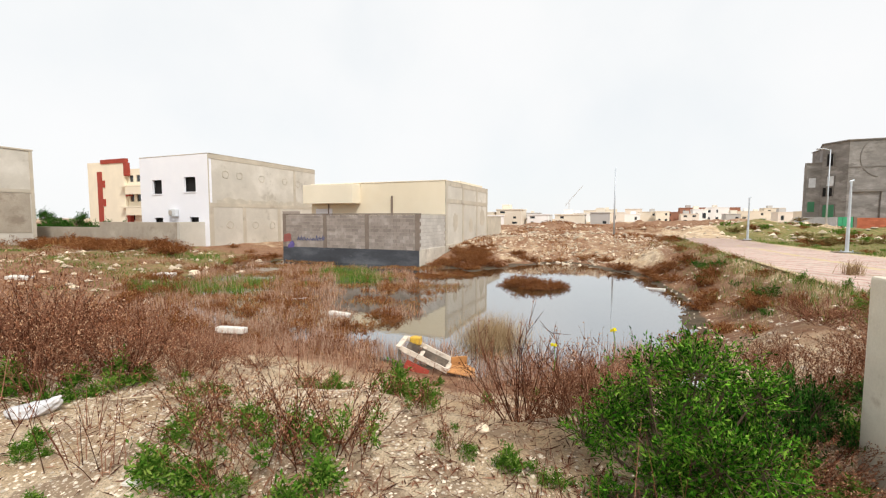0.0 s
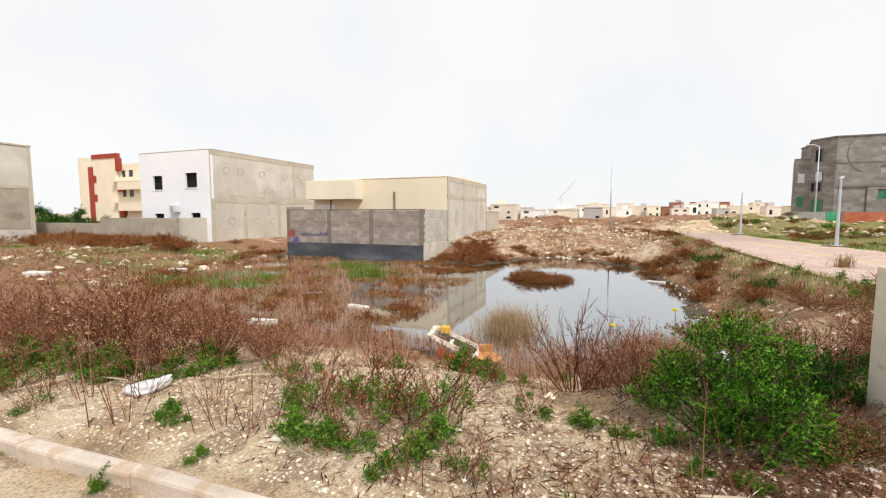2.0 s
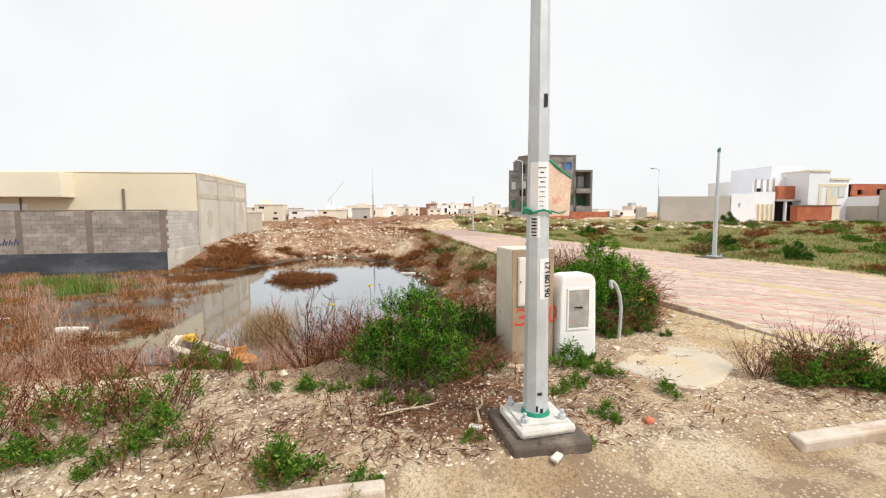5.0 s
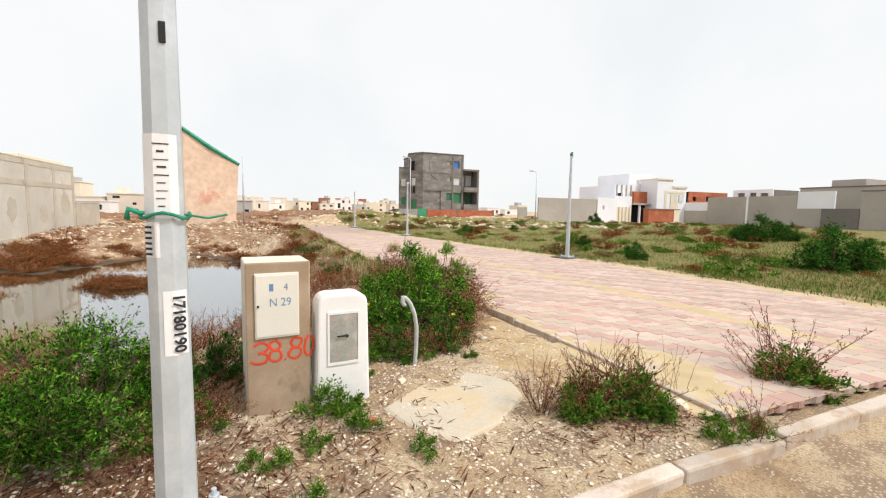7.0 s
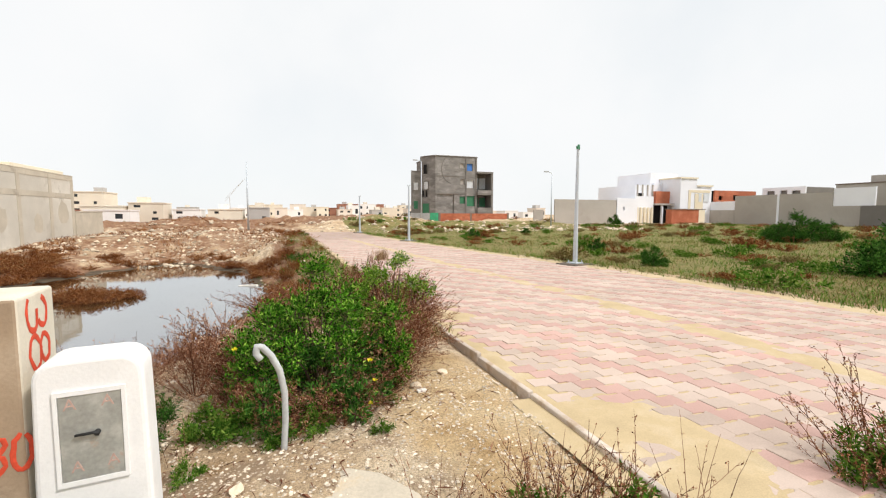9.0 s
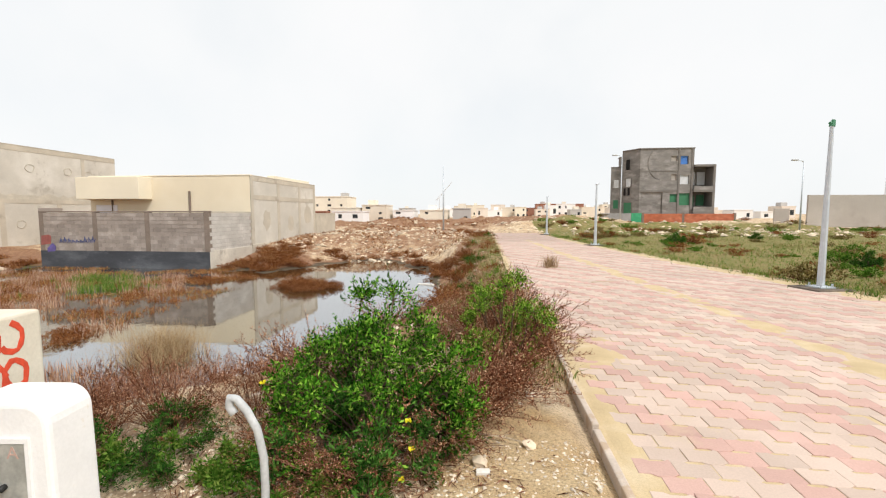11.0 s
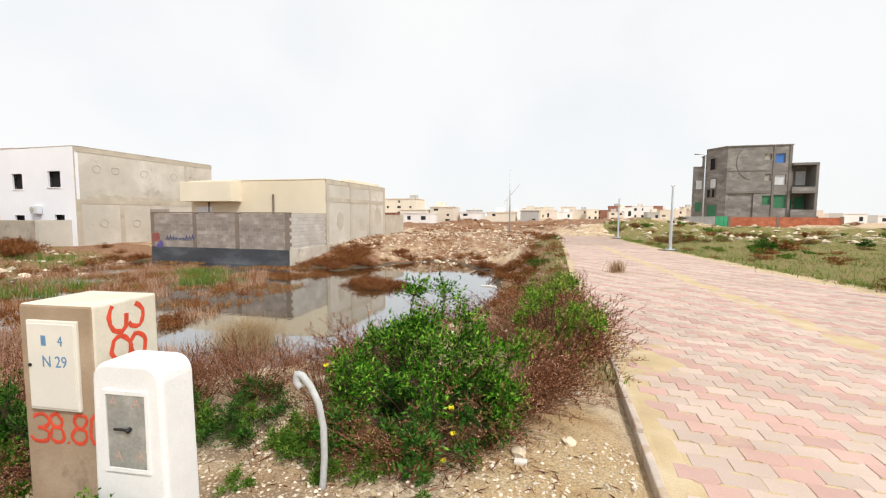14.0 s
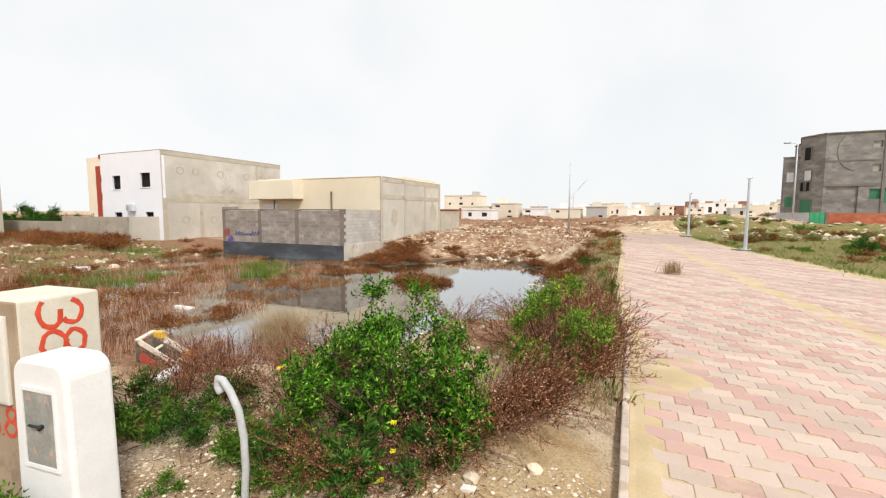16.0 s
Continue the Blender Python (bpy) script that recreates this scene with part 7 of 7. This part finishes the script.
def bag(x, y, turn, sc, label, mat=None):
    bm = bmesh.new()
    bmesh.ops.create_icosphere(bm, subdivisions=4, radius=0.16)
    for v in bm.verts:
        n = noise.noise(v.co * 9 + Vector((x, y, 0))) + 0.5 * noise.noise(v.co * 22)
        v.co *= 1 + 0.35 * n
        v.co.x *= 1.9
        v.co.z *= 0.62
        if v.co.x > 0.12:
            k = (v.co.x - 0.12) * 3
            v.co.y *= max(0.2, 1 - k)
            v.co.z += k * 0.12
    me = bpy.data.meshes.new("plastic_bag")
    bm.to_mesh(me)
    bm.free()
    me.materials.append(mat or M_BAG)
    me.polygons.foreach_set("use_smooth", [True] * len(me.polygons))
    ob = part("plastic_bag", me, None)
    ob.matrix_basis = pose(x, y, hz(x, y) + 0.07 * sc, 0, -8, turn)
    ob.scale = (sc, sc, sc)
    tagged(ob, label, "bag")


bag(-4.27, 2.02, 28, 0.62, "crumpled whitish plastic bag lying under the shrub")
bag(4.35, 6.95, 70, 0.35, "small crumpled pale blue-grey plastic bag on the paving edge")
bag(0.55, 4.35, 70, 0.5, "crumpled white plastic scrap caught in dry stems")


def foam(x, y, z, l, w, h, turn, label, name="foam_block"):
    rng = random.Random(int(abs(x) * 10))
    s = Shape().prism([(-l / 2, -w / 2), (l / 2 * 0.9, -w / 2 * rng.uniform(0.7, 1)), (l / 2, w / 2), (-l / 2 * rng.uniform(0.8, 1), w / 2 * 0.9)], 0, h)
    ob = part(name, s, M_FOAM, None, bevel=min(h, w) * 0.18)
    ob.matrix_basis = pose(x, y, z, rng.uniform(-4, 4), rng.uniform(-4, 4), turn)
    tagged(ob, label, "litter")


foam(-18.2, 12.75, hz(-18.2, 12.75), 0.95, 0.4, 0.2, 10, "white foam block stranded in the marsh")
foam(-19.3, 8.4, hz(-19.3, 8.4), 0.7, 0.4, 0.12, 30, "dirty white foam scrap in the dry brush")
foam(-7.55, 6.75, max(WATER - 0.03, hz(-7.55, 6.75)) + 0.16, 0.62, 0.2, 0.13, 18, "pinkish white foam slab in the reeds")
foam(-7.1, 9.9, WATER - 0.03, 0.6, 0.2, 0.1, 5, "white foam scrap floating in the pond")
foam(-9.8, 11.2, WATER - 0.02, 0.8, 0.08, 0.05, 20, "bleached board floating in the pond", "floating_board")
foam(1.25, 18.0, WATER - 0.02, 0.7, 0.12, 0.06, -20, "bleached board lying in the shallows", "floating_board")
foam(-0.55, 8.2, WATER - 0.02, 0.6, 0.07, 0.05, -12, "rusty brown board at the water's edge", "floating_board")
for x, y, tn in ((-2.45, 1.62, 20), (0.62, 1.72, -30), (1.02, 1.28, 40), (3.74, 4.0, 10), (0.95, 2.6, 0)):
    foam(x, y, hz(x, y), 0.09, 0.05, 0.02, tn, "small white plastic scrap on the gravel", "plastic_scrap")


def crate():
    z = hz(-2.9, 6.6)
    c = thing("broken_cabinet", "broken off-white cabinet frame with rusty orange panel and yellow corner", "debris", (-2.95, 6.65, z + 0.03), 20)

    def board(name, a, b, wide, thick, mat, label=""):
        a, b = Vector(a), Vector(b)
        d = (b - a).normalized()
        side = d.cross(Vector((0.25, 0.9, -0.3))).normalized() * wide / 2
        up = d.cross(side).normalized() * thick / 2
        s = Shape().add([tuple(p + i * side + j * up) for p in (a, b) for i, j in ((-1, -1), (1, -1), (1, 1), (-1, 1))], [(3, 2, 1, 0), (4, 5, 6, 7), (0, 1, 5, 4), (1, 2, 6, 5), (2, 3, 7, 6), (3, 0, 4, 7)])
        return part(name, s, mat, c, label, bevel=0.008)

    board("front_rail", (-0.50, -0.02, 0.36), (0.30, -0.22, 0.04), 0.085, 0.035, M_CHIPPED, "chipped off-white rail")
    board("rear_rail", (-0.42, 0.24, 0.46), (0.36, 0.06, 0.14), 0.085, 0.035, M_CHIPPED)
    board("end_rail", (-0.53, -0.04, 0.37), (-0.42, 0.26, 0.47), 0.09, 0.04, M_CHIPPED)
    board("cross_rail", (-0.16, -0.10, 0.22), (-0.08, 0.18, 0.33), 0.07, 0.03, M_CHIPPED)
    board("cross_rail", (0.28, -0.22, 0.04), (0.36, 0.08, 0.14), 0.08, 0.035, M_CHIPPED)
    # A dark board is added here as the shade inside the hollow frame.
    board("dark_back", (-0.40, 0.10, 0.34), (0.28, -0.06, 0.07), 0.20, 0.012, M_PLINTH, "dark board put in as the shade of the hollow frame")
    board("leg", (-0.51, -0.04, 0.34), (-0.49, -0.07, -0.04), 0.045, 0.04, M_PLINTH, "dark rusted leg")
    board("red_board", (-0.40, -0.12, 0.13), (-0.02, -0.22, -0.02), 0.14, 0.02, M_REDP, "dull red broken board")
    part("yellow_corner", Shape().prism([(-0.36, 0.14), (-0.17, 0.10), (-0.14, 0.22), (-0.31, 0.27)], 0.36, 0.50), M_YELLOW, c, "yellow plastic corner", bevel=0.02)
    o = part("orange_panel", Shape().prism([(-0.24, -0.16), (0.26, -0.12), (0.22, 0.10), (0.02, 0.18), (-0.22, 0.14)], 0, 0.02), M_ORANGE, c, "rusty orange sheet", bevel=0.006)
    o.matrix_basis = pose(0.52, -0.12, 0.03, 16, 10, -10)
    part("bent_flap", Shape().prism([(0.36, -0.06), (0.62, 0.02), (0.60, 0.05), (0.35, -0.03)], 0.08, 0.22), M_ORANGE, c, "bent rusty flap", bevel=0.006)


crate()


def sticks():
    rng = random.Random(14)
    for x, y, l, tn, lab in ((3.85, 4.38, 0.3, -20, "pale stick lying in the bush"), (-3.4, 2.5, 0.9, 25, "long thin dry stick"), (-4.6, 2.1, 1.1, 8, "long thin dry stick"), (5.7, 14.1, 0.5, 0, "dark dry stalk fallen on the paving"), (6.3, 11.5, 0.5, 10, "dark dry stalk fallen on the paving"), (-5.2, 2.0, 1.0, 60, "long thin dry stick"), (0.2, 2.0, 0.5, 15, "thin dry stick on the litter"), (0.7, 1.9, 0.4, 75, "thin dry stick on the litter")):
        s = Shape()
        s.tube([(-l / 2, 0, 0), (-l / 6, rng.uniform(-0.03, 0.03), 0.02), (l / 6, rng.uniform(-0.03, 0.03), 0.01), (l / 2, 0, 0.015)], [0.009, 0.008, 0.007, 0.004], 5)
        s.tube([(0, 0, 0.01), (l * 0.2, l * 0.12, 0.03)], [0.005, 0.002], 4)
        ob = part("dry_stick", s, M_STICK)
        ob.matrix_basis = pose(x, y, max(hz(x, y), 0.0 if x > 4.6 else -9) + 0.02, 0, 0, tn)
        tagged(ob, lab, "stick")


sticks()
tuft = Shape()
rt = random.Random(6)
for _ in range(160):
    tuft.blade(Vector((rt.gauss(0, 0.1), rt.gauss(0, 0.1), 0)), Vector((rt.gauss(0, 0.1), rt.gauss(0, 0.1), 0)), rt.uniform(0.2, 0.45), 0.012, rt)
tuft = part("grass_tuft", tuft, L_STRAW)
tuft.location = (5.5, 14.3, 0.0)
tagged(tuft, "dry straw tuft growing through the paving", "grass")


# ---- paving ----
PL, PW, GAP, AMP = 0.24, 0.165, 0.0022, 0.011


def wave(u):
    """The stepped edge that neighbouring rows share."""
    u = u % 1.0
    if u < 0.30:
        return AMP
    if u < 0.45:
        return AMP * (1 - 2 * (u - 0.30) / 0.15)
    if u < 0.80:
        return -AMP
    if u < 0.95:
        return AMP * (-1 + 2 * (u - 0.80) / 0.15)
    return AMP


CORN = (0.0, 0.30, 0.45, 0.80, 0.95, 1.0)


def paver_outline():
    e = GAP / PL
    us = [max(e, min(1 - e, u)) for u in CORN]
    top = [(u * PL, PW + wave(u) - GAP) for u in us]
    low = [(u * PL, wave(u) + GAP) for u in us]
    return low + top[::-1]


def paver_shape():
    o, s = paver_outline(), Shape()
    n = len(o)
    cx, cy = sum(p[0] for p in o) / n, sum(p[1] for p in o) / n
    ins = [(cx + (x - cx) * 0.975, cy + (y - cy) * 0.955) for x, y in o]
    s.add([(x, y, -0.06) for x, y in o] + [(x, y, -0.003) for x, y in o] + [(x, y, 0.0) for x, y in ins], [tuple(range(2 * n, 3 * n))] + [(i, (i + 1) % n, n + (i + 1) % n, n + i) for i in range(n)] + [(n + i, n + (i + 1) % n, 2 * n + (i + 1) % n, 2 * n + i) for i in range(n)])
    return s


def paving():
    road = thing("pavement", "interlocking beige and pink concrete pavers, dusty with yellow sand", "pavement", kind="structure")
    base = paver_shape()
    beige, red = base.mesh("paver", M_PAVE), base.mesh("paver", M_PAVERED)
    rng = random.Random(12)
    rest = Shape()
    rows = int((ROAD_N - ROAD_S) / PW)
    singles = 0
    for r in range(rows):
        y = ROAD_S + r * PW
        lx, rx = float(np.interp(y, LEFT_Y, LEFT_X)) + 0.02, float(np.interp(y, RIGHT_Y, RIGHT_X))
        i0 = math.ceil((lx + 0.0 + 0.5 * PL * r) / PL)
        i = i0
        while True:
            x = (i - 0.5 * r) * PL
            if x + PL > rx:
                break
            is_red = i % 3 == 0
            if rng.random() < 0.04:
                is_red = not is_red
            z = rng.gauss(0, 0.0018)
            if singles < 300 and 3.3 < y < 6.4 and x < 8.2:
                o = part("paver", red if is_red else beige, None, road)
                o.matrix_basis = Matrix.Translation((x, y, z)) @ pose(0, 0, 0, rng.gauss(0, 0.35), rng.gauss(0, 0.35), 0)
                singles += 1
            elif y < 26:
                rest.add([(a + x, b + y, c + z) for a, b, c in base.v], base.f, 1 if is_red else 0)
            else:
                n = len(base.v) // 3
                rest.add([(a + x, b + y, c + z) for a, b, c in base.v[2 * n:]], [tuple(range(n))], 1 if is_red else 0)
            i += 1
    tagged(part("farther_pavers", rest, [M_PAVE, M_PAVERED], road), kind="stuff")
    bed = Shape()
    ys = [ROAD_S + (ROAD_N - ROAD_S) * i / 60 for i in range(61)]
    for a, b in zip(ys, ys[1:]):
        la, lb, ra, rb = (float(np.interp(q, Y, X)) for Y, X, q in ((LEFT_Y, LEFT_X, a), (LEFT_Y, LEFT_X, b), (RIGHT_Y, RIGHT_X, a), (RIGHT_Y, RIGHT_X, b)))
        bed.add([(la, a, -0.006), (ra, a, -0.006), (rb, b, -0.006), (lb, b, -0.006)], [(0, 1, 2, 3)])
    part("sand_joints", bed, M_SAND, road, "sand filling the joints")


def drift(name, label, line, half, peak, seed, step=0.12, across=14, mat=None):
    """A low drift of sand along a line on the paving, feathering below the paver tops."""
    s, rows = Shape(), []
    length = sum((Vector(b) - Vector(a)).length for a, b in zip(line, line[1:]))
    n = int(length / step)
    for i in range(n + 1):
        t = i / n * length
        for a, b in zip(line, line[1:]):
            l = (Vector(b) - Vector(a)).length
            if t <= l + 1e-6:
                break
            t -= l
        p = Vector(a).lerp(Vector(b), min(1, t / l))
        d = (Vector(b) - Vector(a)).normalized()
        sd = Vector((-d.y, d.x))
        row = []
        for j in range(across + 1):
            u = j / across * 2 - 1
            q = p + sd * u * half
            nz = noise.noise(Vector((q.x * 1.7, q.y * 1.7, seed))) + 0.6 * noise.noise(Vector((q.x * 6, q.y * 6, seed)))
            end = min(1, min(i, n - i) / 5)
            row.append((q.x, q.y, -0.007 + peak * end * (1 - u * u) * (0.75 + 0.9 * nz)))
        rows.append(row)
    w = across + 1
    s.add([v for r in rows for v in r], [(i * w + j, i * w + j + 1, (i + 1) * w + j + 1, (i + 1) * w + j) for i in range(n) for j in range(across)])
    tagged(part(name, s, mat or M_SAND, None, smooth=True), label, "sand", kind="stuff")


paving()
drift("sand_drift", "line of yellow sand along the middle of the paving", [(7.66, 1.9), (7.66, 7.0), (7.4, 9.6), (6.9, 15.5), (6.5, 20), (5.9, 28)], 0.26, 0.016, 1.0)
drift("sand_drift", "yellow sand spilled over the paving edge", [(4.9, 5.7), (4.85, 7.4)], 0.45, 0.014, 5.0)
drift("sand_drift", "sand and gravel covering the paving's corner", [(4.95, 1.7), (4.95, 3.6)], 0.6, 0.022, 9.0, across=20)
drift("sand_drift", "thin sand along the paving edge", [(4.7, 3.6), (4.68, 5.8)], 0.08, 0.008, 13.0)
drift("sand_drift", "thin sand along the far paving edge", [(11.0, 2.5), (10.9, 9.5), (10.0, 14.8), (8.7, 23.6), (8.0, 30)], 0.3, 0.015, 17.0)
